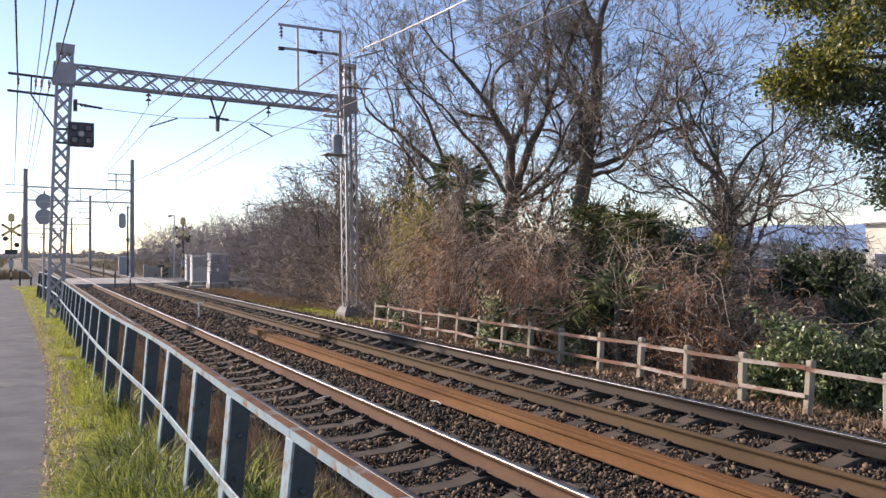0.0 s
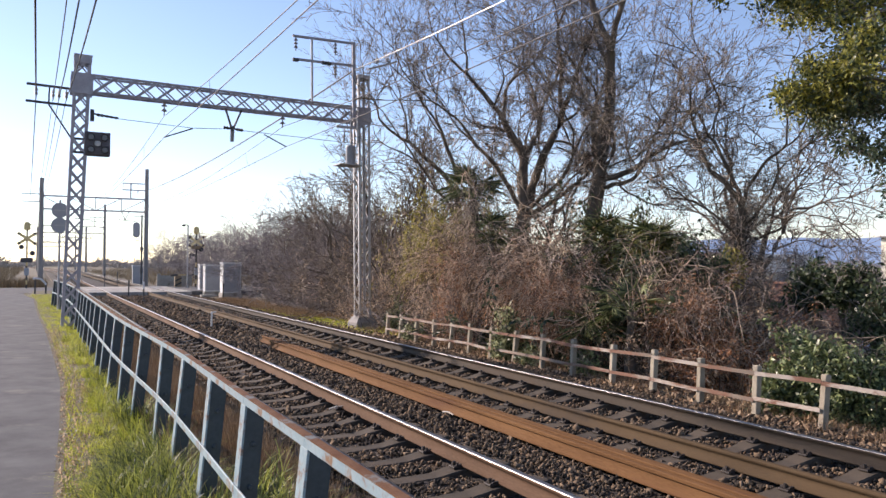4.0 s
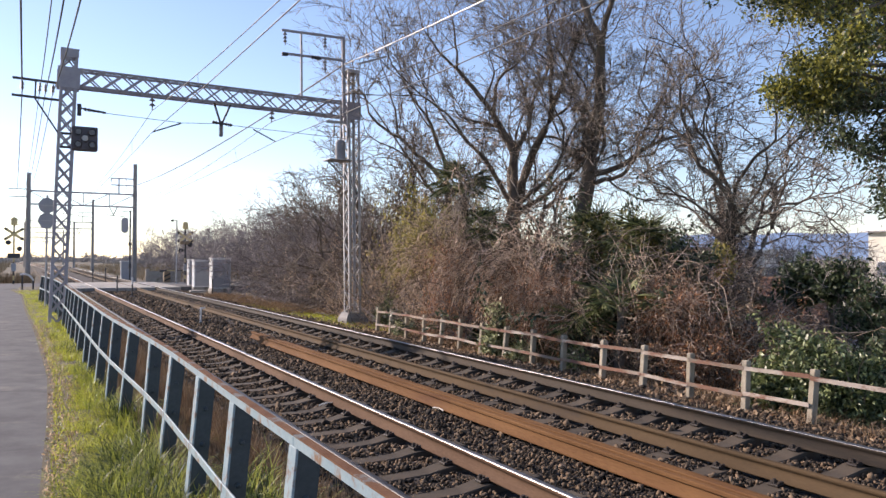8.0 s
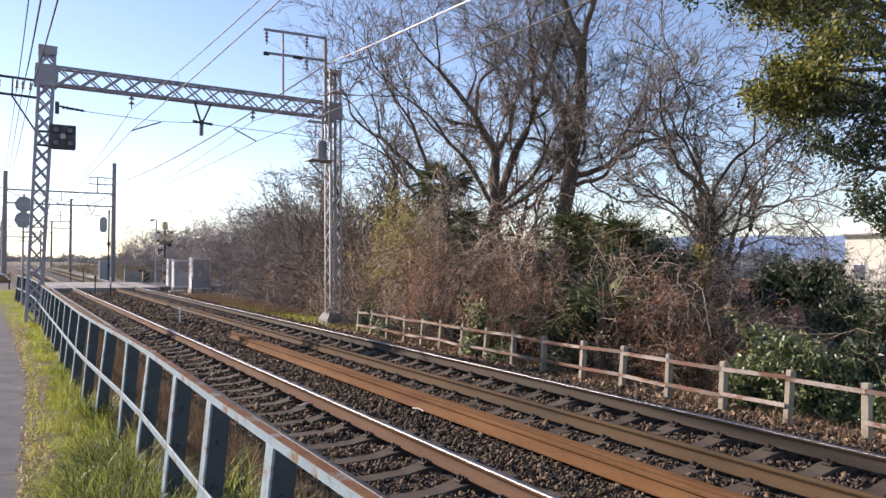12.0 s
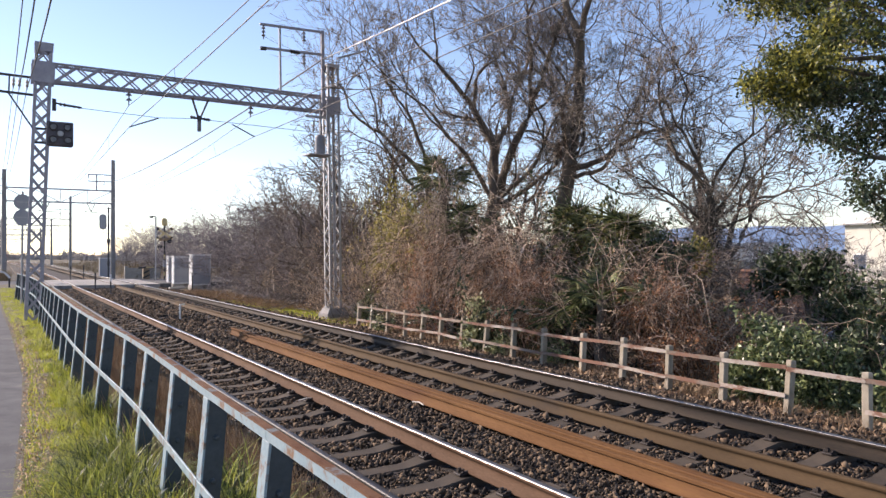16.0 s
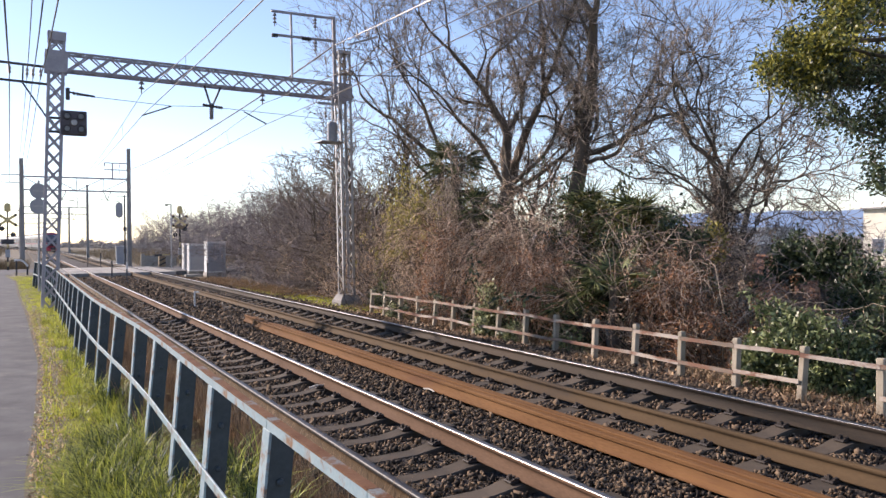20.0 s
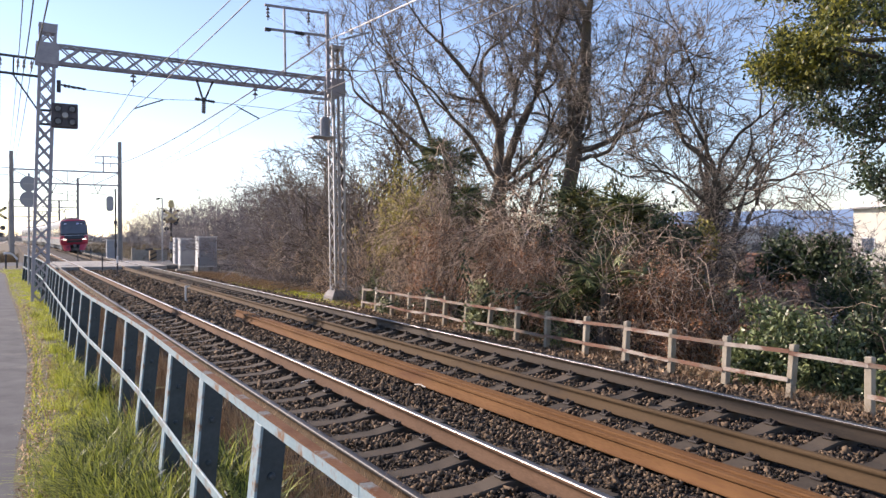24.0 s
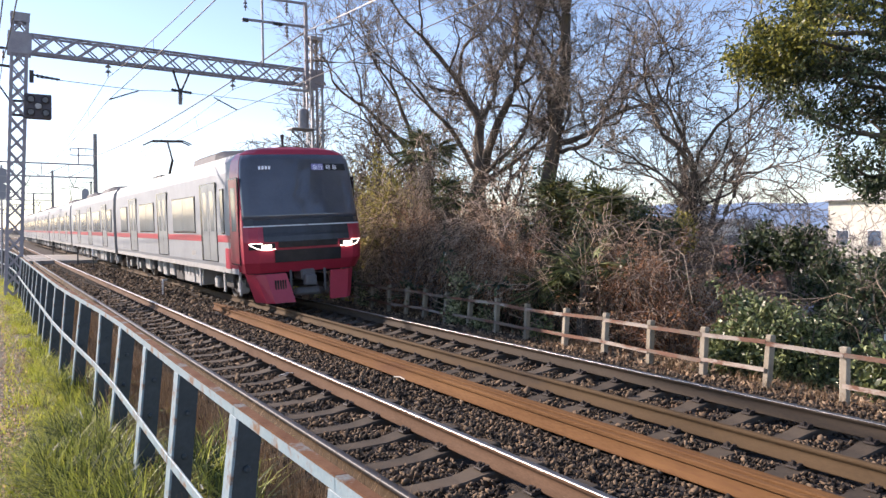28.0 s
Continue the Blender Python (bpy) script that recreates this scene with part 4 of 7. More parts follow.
def car(name, label, cab=False, panto=False):
    """A stainless car; its front end lies at y = 0 and its body runs along +y."""
    t = thing(name, label, "train car", group="train cars")
    y0 = 0.75 if cab else 0.22
    y1 = CAR_L - 0.22
    part("body", shell([(y0, body_section()), (y1, body_section())]), STEEL, t, "brushed stainless steel body")
    for s in (-1, 1):
        x = s * CAR_W / 2
        stripe0 = 1.3 if cab else y0 + 0.02
        last = stripe0
        for d in list(DOORS) + [None]:
            end = (d - 0.73) if d else y1 - 0.02
            if end - last > 0.1:
                part("stripe", boxed(x - 0.006, x + 0.006, last, end, 1.5, 1.66), TRAIN_RED, t, "red waist stripe")
            last = d + 0.73 if d else 0
        for d in DOORS:
            side_door(t, x, d)
        side_window(t, x, 4.6, 7.3, 2)
        side_window(t, x, 10.3, 12.9, 2)
        side_window(t, x, 15.75, 17.3, 1)
        if not cab:
            side_window(t, x, 0.8, 2.1, 1)
        part("sill", boxed(x - s * 0.03 - 0.03, x - s * 0.03 + 0.03, y0, y1, FLOOR_Z - 0.16, FLOOR_Z - 0.04), TRAIN_GREY, t)
        rnd = random.Random(7 if s < 0 else 9)
        y = 5.2
        while y < CAR_L - 5.4:
            w = rnd.uniform(0.5, 1.5)
            bm = boxed(s * 0.75 - 0.35, s * 0.75 + 0.35, y, y + w, rnd.uniform(0.24, 0.4), 0.86, 0.03)
            for k in range(int(w / 0.4)):
                box(bm, s * 1.1 - 0.012, s * 1.1 + 0.012, y + 0.08 + k * 0.4, y + 0.36 + k * 0.4, 0.46, 0.76, 0.006)
            part("underfloor_box", bm, rnd.choice((TRAIN_GREY, TRAIN_DARK, TRAIN_GREY)), t)
            y += w + rnd.uniform(0.1, 0.5)
        for y in (0.9 if cab else 0.5, 2.2, 4.6, 14.3, 16.8):
            part("step_ladder", boxed(s * 1.28 - 0.02, s * 1.28 + 0.02, y, y + 0.12, 0.3, 0.82, 0.01), TRAIN_GREY, t)
    for y in (2.75, CAR_L - 2.75):
        bogie(t, y)
    part("underframe", boxed(-1.1, 1.1, y0 + 0.1, y1 - 0.1, 0.72, 0.9), TRAIN_DARK, t)
    for y in ((5.4,) if panto else (6.0, 13.0)):
        bm = shell([(y - 1.5, [(0.7, 3.48), (0.66, 3.64), (0.5, 3.7), (0, 3.72)]), (y - 1.1, [(0.86, 3.48), (0.82, 3.74), (0.62, 3.84), (0, 3.86)]), (y + 1.3, [(0.86, 3.48), (0.82, 3.74), (0.62, 3.84), (0, 3.86)]), (y + 1.6, [(0.7, 3.48), (0.66, 3.64), (0.5, 3.7), (0, 3.72)])])
        part("air_conditioner", bm, TRAIN_ROOF, t, "grey roof air conditioner")
    part("gangway", boxed(-0.5, 0.5, y1, CAR_L + 0.1, 1.0, 3.0), TRAIN_DARK, t)
    if panto:
        p = part("pantograph", boxed(-0.55, 0.55, 13.10, 14.60, 3.66, 3.74, 0.01), TRAIN_DARK, t, "raised single-arm pantograph")
        part("lower_arm", rod(bmesh.new(), (0, 14.40, 3.74), (0, 13.60, 4.3), 0.05, 8), TRAIN_DARK, p)
        part("upper_arm", rod(bmesh.new(), (0, 13.60, 4.3), (0, 14.30, 5.06), 0.035, 8), TRAIN_DARK, p)
        bm = bmesh.new()
        for y in (14.12, 14.48):
            rod(bm, (-0.55, y, 5.08), (0.55, y, 5.08), 0.03, 6)
            rod(bm, (0.55, y, 5.08), (0.85, y, 4.94), 0.025, 6)
            rod(bm, (-0.55, y, 5.08), (-0.85, y, 4.94), 0.025, 6)
        rod(bm, (-0.4, 14.12, 5.08), (-0.4, 14.48, 5.08), 0.025, 6)
        rod(bm, (0.4, 14.12, 5.08), (0.4, 14.48, 5.08), 0.025, 6)
        part("collector_head", bm, TRAIN_DARK, p)
        for x in (-0.45, 0.45):
            for y in (13.20, 14.50):
                part("insulator", insulator(bmesh.new(), (x, y, 3.56), 1, 0.08, 0.1, True), PORCELAIN, p)
    if cab:
        cab_front(t)
    return t


def cab_front(t):
    """Red raked cab with a wide dark windscreen, wrapped lamps and a split skirt."""
    levels = [(0.82, 0.14, 1.30), (1.05, 0.0, 1.37), (1.5, -0.04, 1.385), (1.62, -0.02, 1.385), (1.7, 0.0, 1.38), (2.3, 0.12, 1.36), (3.0, 0.28, 1.335), (3.3, 0.35, 1.29), (3.46, 0.41, 1.22), (3.55, 0.48, 1.06), (3.605, 0.6, 0.7)]
    cols = [-1.0, -0.93, -0.8, -0.55, -0.28, 0.0, 0.28, 0.55, 0.8, 0.93, 1.0]

    def at(z, u, out=0.0):
        for (za, ya, wa), (zb, yb, wb) in zip(levels, levels[1:]):
            if za <= z <= zb:
                k = (z - za) / (zb - za)
                y, w = ya + (yb - ya) * k, wa + (wb - wa) * k
                break
        else:
            _, y, w = levels[0] if z < levels[0][0] else levels[-1]
        bulge = 0.12 * u * u + 0.16 * max(0, abs(u) - 0.85) / 0.15
        return Vector((u * w, y + bulge - out, z))

    def patch(us, zs, out, closed_back=True):
        bm = bmesh.new()
        grid = [[bm.verts.new(at(z, u, out)) for u in us] for z in zs]
        for a, b in zip(grid, grid[1:]):
            for i in range(len(us) - 1):
                bm.faces.new((a[i], a[i + 1], b[i + 1], b[i]))
        for f in bm.faces:
            f.smooth = len(zs) > 6
        bmesh.ops.recalc_face_normals(bm, faces=bm.faces)
        r = bmesh.ops.solidify(bm, geom=bm.faces[:], thickness=0.02)
        return bm

    bm = bmesh.new()
    rings = []
    for z, y, w in levels:
        ring = [bm.verts.new(at(z, u)) for u in cols]
        back = [bm.verts.new((w if z > 3.2 else min(w, 1.372), 0.78, z)), bm.verts.new((-(w if z > 3.2 else min(w, 1.372)), 0.78, z))]
        rings.append(ring + back)
    for a, b in zip(rings, rings[1:]):
        for i in range(len(a)):
            bm.faces.new((a[i], a[(i + 1) % len(a)], b[(i + 1) % len(b)], b[i]))
    bm.faces.new(rings[0])
    bm.faces.new(list(reversed(rings[-1])))
    bmesh.ops.recalc_face_normals(bm, faces=bm.faces)
    cabin = part("cab", bm, TRAIN_RED, t, "red raked cab front")
    inner = [-0.995, -0.96, -0.92, -0.86, -0.7, -0.4, -0.2, 0, 0.2, 0.4, 0.7, 0.86, 0.92, 0.96, 0.995]
    part("windscreen", patch(inner, [1.98, 2.1, 2.4, 2.75, 3.05, 3.3, 3.43], 0.018), GLASS, cabin, "wide dark windscreen")
    part("waist_panel", patch([-0.72, -0.6, -0.4, 0, 0.4, 0.6, 0.72], [1.5, 1.62, 1.7, 1.84], 0.021), TRAIN_BLACK, cabin, "black panel under the windscreen")
    part("brow_panel", patch([-0.985, -0.93, -0.86, -0.6, -0.3, 0, 0.3, 0.6, 0.86, 0.93, 0.985], [1.86, 1.92, 2.0], 0.019), TRAIN_BLACK, cabin, "black lower edge of the windscreen")
    part("middle_panel", patch([-0.5, -0.3, 0, 0.3, 0.5], [1.37, 1.43, 1.5], 0.018), TRAIN_BLACK, cabin)
    part("lower_panel", patch([-0.56, -0.4, 0, 0.4, 0.56], [1.05, 1.2, 1.32], 0.018), TRAIN_BLACK, cabin)
    for s in (-1, 1):
        part("trim_bar", patch([s * u for u in (0.012, 0.3, 0.6, 0.86, 0.93, 0.99)], [1.835, 1.862], 0.03), TRAIN_WHITE, cabin, "pale trim bar")
        lamp = part("headlight", patch([s * u for u in (0.55, 0.66, 0.76, 0.86, 0.94)], [1.34, 1.4, 1.47], 0.02), TRAIN_BLACK, cabin, "slanted headlight unit")
        part("lamp", patch([s * u for u in (0.61, 0.66, 0.71, 0.76)], [1.365, 1.4, 1.445], 0.03), LAMP_ON, lamp, "lit white headlamp lens")
        vs = [at(1.345, s * 0.55, 0.04), at(1.33, s * 0.64, 0.04), at(1.335, s * 0.74, 0.04), at(1.37, s * 0.84, 0.04), at(1.42, s * 0.9, 0.04), at(1.475, s * 0.94, 0.04), at(1.475, s * 0.76, 0.04)]
        part("lamp_strip", tube_bm(vs, 0.011), LAMP_ON, lamp)
        bm = bmesh.new()
        lo = [bm.verts.new((x, y, 0.17)) for x, y in ((s * 0.4, -0.16), (s * 0.84, -0.1), (s * 0.98, 0.05), (s * 1.1, 0.5))]
        hi = [bm.verts.new((x, y, 0.8)) for x, y in ((s * 0.52, 0.04), (s * 0.98, 0.1), (s * 1.16, 0.26), (s * 1.28, 0.6))]
        for i in range(3):
            bm.faces.new((lo[i], lo[i + 1], hi[i + 1], hi[i]))
        bmesh.ops.recalc_face_normals(bm, faces=bm.faces)
        bmesh.ops.solidify(bm, geom=bm.faces[:], thickness=0.03)
        skirt = part("skirt", bm, TRAIN_RED, cabin, "red skirt panel")
        if s < 0:
            for i in range(5):
                part("skirt_slot", boxed(-0.8 + i * 0.055, -0.78 + i * 0.055, -0.05, 0.07, 0.46, 0.66), TRAIN_BLACK, skirt)
    bm = bmesh.new()
    box(bm, -0.17, 0.17, 0.05, 0.6, 0.62, 0.86, 0.04)
    box(bm, -0.13, 0.13, -0.12, 0.1, 0.5, 0.74, 0.03)
    box(bm, -0.28, 0.28, 0.06, 0.4, 0.28, 0.44, 0.05)
    rod(bm, (-0.4, 0.1, 0.35), (-0.4, 0.1, 0.85), 0.03, 6)
    rod(bm, (0.4, 0.1, 0.35), (0.4, 0.1, 0.85), 0.03, 6)
    part("coupler", bm, TRAIN_ROOF, t, "grey automatic coupler")
    # destination sign: two lit characters in a blue field, two more beside it, and a plain number bar
    sign = part("destination_sign", patch([0.2, 0.5, 0.85], [3.07, 3.22], 0.03), TRAIN_BLACK, cabin, "lit destination display")
    part("sign_field", patch([0.2, 0.27, 0.34, 0.42], [3.075, 3.215], 0.045), LED_BLUE, sign)
    for word, u0, size in (("\u6025\u884c", 0.215, 0.125), ("\u5c90 \u961c", 0.46, 0.125)):
        cu = bpy.data.curves.new("characters", "FONT")
        cu.body, cu.size, cu.extrude = word, size, 0.002
        tmp = new("characters", cu)
        me = bpy.data.meshes.new_from_object(tmp.evaluated_get(bpy.context.evaluated_depsgraph_get()))
        bpy.data.objects.remove(tmp)
        me.materials.append(LED_WHITE)
        o = link("characters", me, sign)
        o.matrix_local = Matrix.Translation(at(3.09, u0, 0.06)) @ pose(0, 0, 0, 90 - 12, 0, 6 * u0 * 2)
    for i in range(4):
        part("number_bar", patch([-0.72 + i * 0.055, -0.685 + i * 0.055], [3.09, 3.16], 0.035), LED_WHITE, sign)
    half = [(x + 0.006, z) for x, z in body_section()[:-1]] + [(0, ROOF_Z + 0.006)]
    half = [(x, z + 0.006 if z > 3.4 else z) for x, z in half]
    part("cab_surround", shell([(0.74, half), (1.27, half)]), TRAIN_RED, t, "red band round the cab end")
    # red corner panels, cab doors and small side windows
    for s in (-1, 1):
        x = s * CAR_W / 2
        part("side_panel", boxed(x - 0.005, x + 0.005, 1.28, 1.75, FLOOR_Z - 0.06, 1.36), TRAIN_RED, t, "red cab side")
        side_door(t, x * 1.009, 0.84, True, True)
        w = part("window", boxed(x - 0.01, x + 0.01, 1.72, 2.02, 1.68, 2.75, 0.01), TRAIN_BLACK, t)
        part("pane", boxed(x + s * 0.005 - 0.01, x + s * 0.005 + 0.01, 1.75, 1.99, 1.72, 2.71, 0.01), SIDE_GLASS, w)
        for i in range(4):
            part("number_bar", boxed(x - 0.004, x + 0.004, 4.7 + i * 0.12, 4.78 + i * 0.12, 1.12, 1.24), TRAIN_GREY, t)
    part("aerial", lathe(bmesh.new(), [(0.1, 0), (0.1, 0.06), (0.03, 0.08), (0.03, 0.24), (0.045, 0.24), (0.045, 0.34)], (-0.1, 1.1, 3.6), None, 10), TRAIN_DARK, t)
    part("aerial", lathe(bmesh.new(), [(0.05, 0), (0.04, 0.1), (0.02, 0.14)], (0.75, 0.9, 3.48), None, 8), TRAIN_DARK, t)


def tube_bm(points, r):
    vs, fs = wire_mesh(points, r, 6)
    bm = bmesh.new()
    v = [bm.verts.new(p) for p in vs]
    for f in fs:
        bm.faces.new([v[i] for i in f])
    return bm


lead_car = car("train_car", "silver and red leading train car with lit headlamps", cab=True, panto=True)
second_car = car("train_car", "silver train car with a red waist stripe")
third_car = car("train_car", "silver train car with a red stripe and raised pantograph", panto=True)
CARS = [lead_car, second_car, third_car]
for source in (second_car, third_car, second_car):
    CARS.append(copy_thing(source, Matrix.Identity(4)))


def motions():
    """The train comes round the far bend and up the far track at an even speed; each car follows the one before."""
    lean = -math.degrees(math.atan2(CANT_2, GAUGE))
    for i, c in enumerate(CARS):
        rows = []
        for t in [0.5 * k for k in range(57)]:
            s = FRONT_START + SPEED * (END - t) + i * (CAR_L + 0.35)
            x, y, _ = on_track(TRACK_2, s)
            rows.append((t, pose(x, y, CANT_2 / 2, 0, lean, on_track(TRACK_2, s + CAR_L / 2)[2])))
        walk(c, rows)


# ---- plants ----
BARK = mat("bark", (0.075, 0.058, 0.046), (0.2, 0.162, 0.125), 5, 0.92, 0.6, fine=50, patch=(0.17, 0.145, 0.09), patch_scale=1.6, patch_at=0.58, bump_dist=0.03, stretch=(1, 1, 0.3))
TWIG = mat("twig_bark", (0.15, 0.12, 0.095), (0.4, 0.33, 0.265), 1.5, 0.9, 0.0, fine=12, per_island=0.5)
VINE = mat("vine_stem", (0.08, 0.058, 0.044), (0.74, 0.58, 0.45), 0.9, 0.9, 0.0, fine=9, per_island=1.0)
DEAD_LEAF = mat("dead_leaf", (0.2, 0.125, 0.08), (0.66, 0.48, 0.32), 1.2, 0.8, 0.0, fine=9, per_island=0.8, through_light=0.45)
RED_LEAF = mat("red_brown_leaf", (0.22, 0.09, 0.045), (0.62, 0.32, 0.165), 1.2, 0.8, 0.0, fine=9, per_island=0.7, through_light=0.4)
OLIVE_LEAF = mat("olive_leaf", (0.2, 0.18, 0.045), (0.55, 0.47, 0.15), 0.9, 0.6, 0.0, fine=8, per_island=0.6, through_light=0.4)
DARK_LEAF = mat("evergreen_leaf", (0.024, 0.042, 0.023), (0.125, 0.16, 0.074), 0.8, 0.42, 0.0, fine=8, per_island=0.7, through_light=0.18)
# sunlit copy of the evergreen's leaf colour
SUNNY_LEAF = mat("sunlit_leaf", (0.13, 0.14, 0.028), (0.5, 0.47, 0.11), 0.6, 0.42, 0.0, fine=6, per_island=0.6, through_light=0.45)
VINE_LEAF = mat("vine_leaf", (0.06, 0.068, 0.02), (0.27, 0.25, 0.075), 0.9, 0.55, 0.0, fine=8, per_island=0.7, through_light=0.3)
LAUREL_LEAF = mat("laurel_leaf", (0.05, 0.075, 0.028), (0.31, 0.35, 0.15), 1.4, 0.4, 0.0, fine=9, per_island=0.6, through_light=0.2)
IVY_LEAF = mat("ivy_leaf", (0.09, 0.115, 0.04), (0.6, 0.6, 0.34), 2.5, 0.5, 0.0, fine=20, per_island=0.7, through_light=0.15)
PALM_LEAF = mat("palm_leaf", (0.045, 0.065, 0.028), (0.27, 0.3, 0.11), 1.5, 0.45, 0.0, fine=10, per_island=0.6, through_light=0.25)
GRASS = mat("grass_blade", (0.21, 0.26, 0.025), (0.68, 0.67, 0.1), 0.9, 0.55, 0.0, fine=7, per_island=0.45, through_light=0.45)
LUSH = mat("long_grass_blade", (0.04, 0.064, 0.013), (0.48, 0.5, 0.095), 1.4, 0.5, 0.0, fine=9, per_island=0.9, through_light=0.35)
PALE_LITTER = mat("pale_litter", (0.42, 0.38, 0.32), (0.7, 0.66, 0.58), 2, 0.6, 0.0, fine=9, per_island=0.6)
TWIG_GREY = mat("grey_twig_bark", (0.175, 0.15, 0.145), (0.44, 0.385, 0.37), 1.5, 0.9, 0.0, fine=12, per_island=0.5)
DRY_GRASS = mat("dry_stalk", (0.19, 0.115, 0.06), (0.4, 0.27, 0.155), 1.2, 0.85, 0.0, fine=9, per_island=0.6, through_light=0.15)


def unit(v):
    return v / np.maximum(np.linalg.norm(v, axis=-1, keepdims=True), 1e-9)


def tubes(pts, rad, sides):
    """Tubes along N polylines of P points: pts (N, P, 3), rad (N, P)."""
    n, p, _ = pts.shape
    d = unit(np.gradient(pts, axis=1))
    ref = np.where(np.abs(d[..., 2:3]) < 0.9, np.array([0, 0, 1.0]), np.array([1.0, 0, 0]))
    u = unit(np.cross(d, ref))
    w = np.cross(d, u)
    a = 2 * np.pi * np.arange(sides) / sides
    ring = np.cos(a)[:, None] * u[:, :, None] + np.sin(a)[:, None] * w[:, :, None]
    v = (pts[:, :, None] + rad[:, :, None, None] * ring).reshape(-1, 3)
    i, j, k = np.meshgrid(np.arange(n), np.arange(p - 1), np.arange(sides), indexing="ij")
    base, k2 = (i * p + j) * sides, (k + 1) % sides
    f = np.stack([base + k, base + k2, base + sides + k2, base + sides + k], -1).reshape(-1, 4)
    return v, f


def grow(rng, start, way, length, radius, p, wobble, up, tip=0.25):
    """Polylines that set out from start along way and wander, bending up (or down) as they go."""
    n = len(start)
    pts, d = [start], unit(way)
    for _ in range(p - 1):
        d = unit(d + wobble * rng.normal(size=(n, 3)) + np.array([0, 0, up]))
        pts.append(pts[-1] + d * (length / (p - 1))[:, None])
    return np.stack(pts, 1), radius[:, None] * np.linspace(1, tip, p)[None]


def sprout(rng, pts, rad, per, lo, hi, spread, ratio, thin):
    """Starts, ways, lengths and radii of branches off the given ones."""
    n, p, _ = pts.shape
    t = rng.uniform(lo, hi, (n, per)) * (p - 1)
    i = np.minimum(t.astype(int), p - 2)
    k = (t - i)[..., None]
    rows = np.arange(n)[:, None]
    a, b = pts[rows, i], pts[rows, i + 1]
    start = a + (b - a) * k
    tang = unit(b - a)
    side = rng.normal(size=tang.shape)
    side = unit(side - (side * tang).sum(-1, keepdims=True) * tang)
    ang = rng.uniform(0.6, 1.2, (n, per, 1)) * spread
    way = tang * np.cos(ang) + side * np.sin(ang)
    size = np.linalg.norm(np.diff(pts, axis=1), axis=-1).sum(1)[:, None]
    length = size * ratio * (1.15 - 0.6 * t / (p - 1)) * rng.uniform(0.6, 1.25, (n, per))
    r = (rad[rows, i] * (1 - k[..., 0]) + rad[rows, i + 1] * k[..., 0]) * thin
    return start.reshape(-1, 3), way.reshape(-1, 3), length.ravel(), r.ravel()


def joined(*pieces):
    vs, fs, n = [], [], 0
    for v, f in pieces:
        vs.append(v)
        fs.append(f + n)
        n += len(v)
    return np.concatenate(vs), np.concatenate(fs)


def leaf_quads(rng, at, length, width, droop=0.0, way=None):
    """Folded leaf blades at the given places."""
    n = len(at)
    d = unit((rng.normal(size=(n, 3)) if way is None else way) + np.array([0, 0, -droop]))
    s = unit(np.cross(d, rng.normal(size=(n, 3))))
    up = np.cross(s, d)
    L = (length * rng.uniform(0.6, 1.3, n))[:, None]
    W = (width * rng.uniform(0.7, 1.2, n))[:, None]
    mid = at + d * L * 0.5
    v = np.stack([at, mid + s * W * 0.5 + up * W * 0.18, at + d * L, mid - s * W * 0.5 + up * W * 0.18], 1).reshape(-1, 3)
    return v, np.arange(4 * n).reshape(n, 4)


def stuff(name, *args):
    return tagged(from_np(name, *args), kind="stuff")


def forked(rng, start, way, length, radius, levels, laterals, ratio=0.76, fork=1.0, wobble=0.17, up=0.015):
    """Branches that fork in two at their tips and send side shoots out, level by level; children follow their parents' order."""
    out = []
    for k in range(levels):
        p = 3 if k >= levels - 2 else (10, 8, 7, 6, 5, 4, 4, 3, 3, 3)[k]
        pts, rad = grow(rng, start, way, length, radius, p, wobble * (1.0 if k < 4 else 1.2), up, 0.62)
        out.append((pts, rad))
        n, lat = len(pts), laterals[min(k, len(laterals) - 1)]
        tang = unit(pts[:, -1] - pts[:, -2])
        side = rng.normal(size=(n, 3))
        side = unit(side - (side * tang).sum(-1, keepdims=True) * tang)
        a, b = rng.uniform(0.3, 0.65, (n, 1)) * fork, rng.uniform(0.12, 0.5, (n, 1)) * fork
        ways = [tang * np.cos(a) + side * np.sin(a), tang * np.cos(b) - side * np.sin(b)]
        starts, lens, rads = [pts[:, -1]] * 2, [length * ratio * rng.uniform(0.7, 1.2, n) for _ in range(2)], [rad[:, -1] * 0.74, rad[:, -1] * 0.86]
        s, w, le, ra = sprout(rng, pts, rad, lat, 0.25, 0.95, 0.9, ratio * 0.8, 0.5)
        start = np.concatenate([np.stack(starts, 1), s.reshape(n, lat, 3)], 1).reshape(-1, 3)
        way = np.concatenate([np.stack(ways, 1), w.reshape(n, lat, 3)], 1).reshape(-1, 3)
        length = np.concatenate([np.stack(lens, 1), le.reshape(n, lat)], 1).ravel()
        radius = np.concatenate([np.stack(rads, 1), ra.reshape(n, lat)], 1).ravel()
    return out


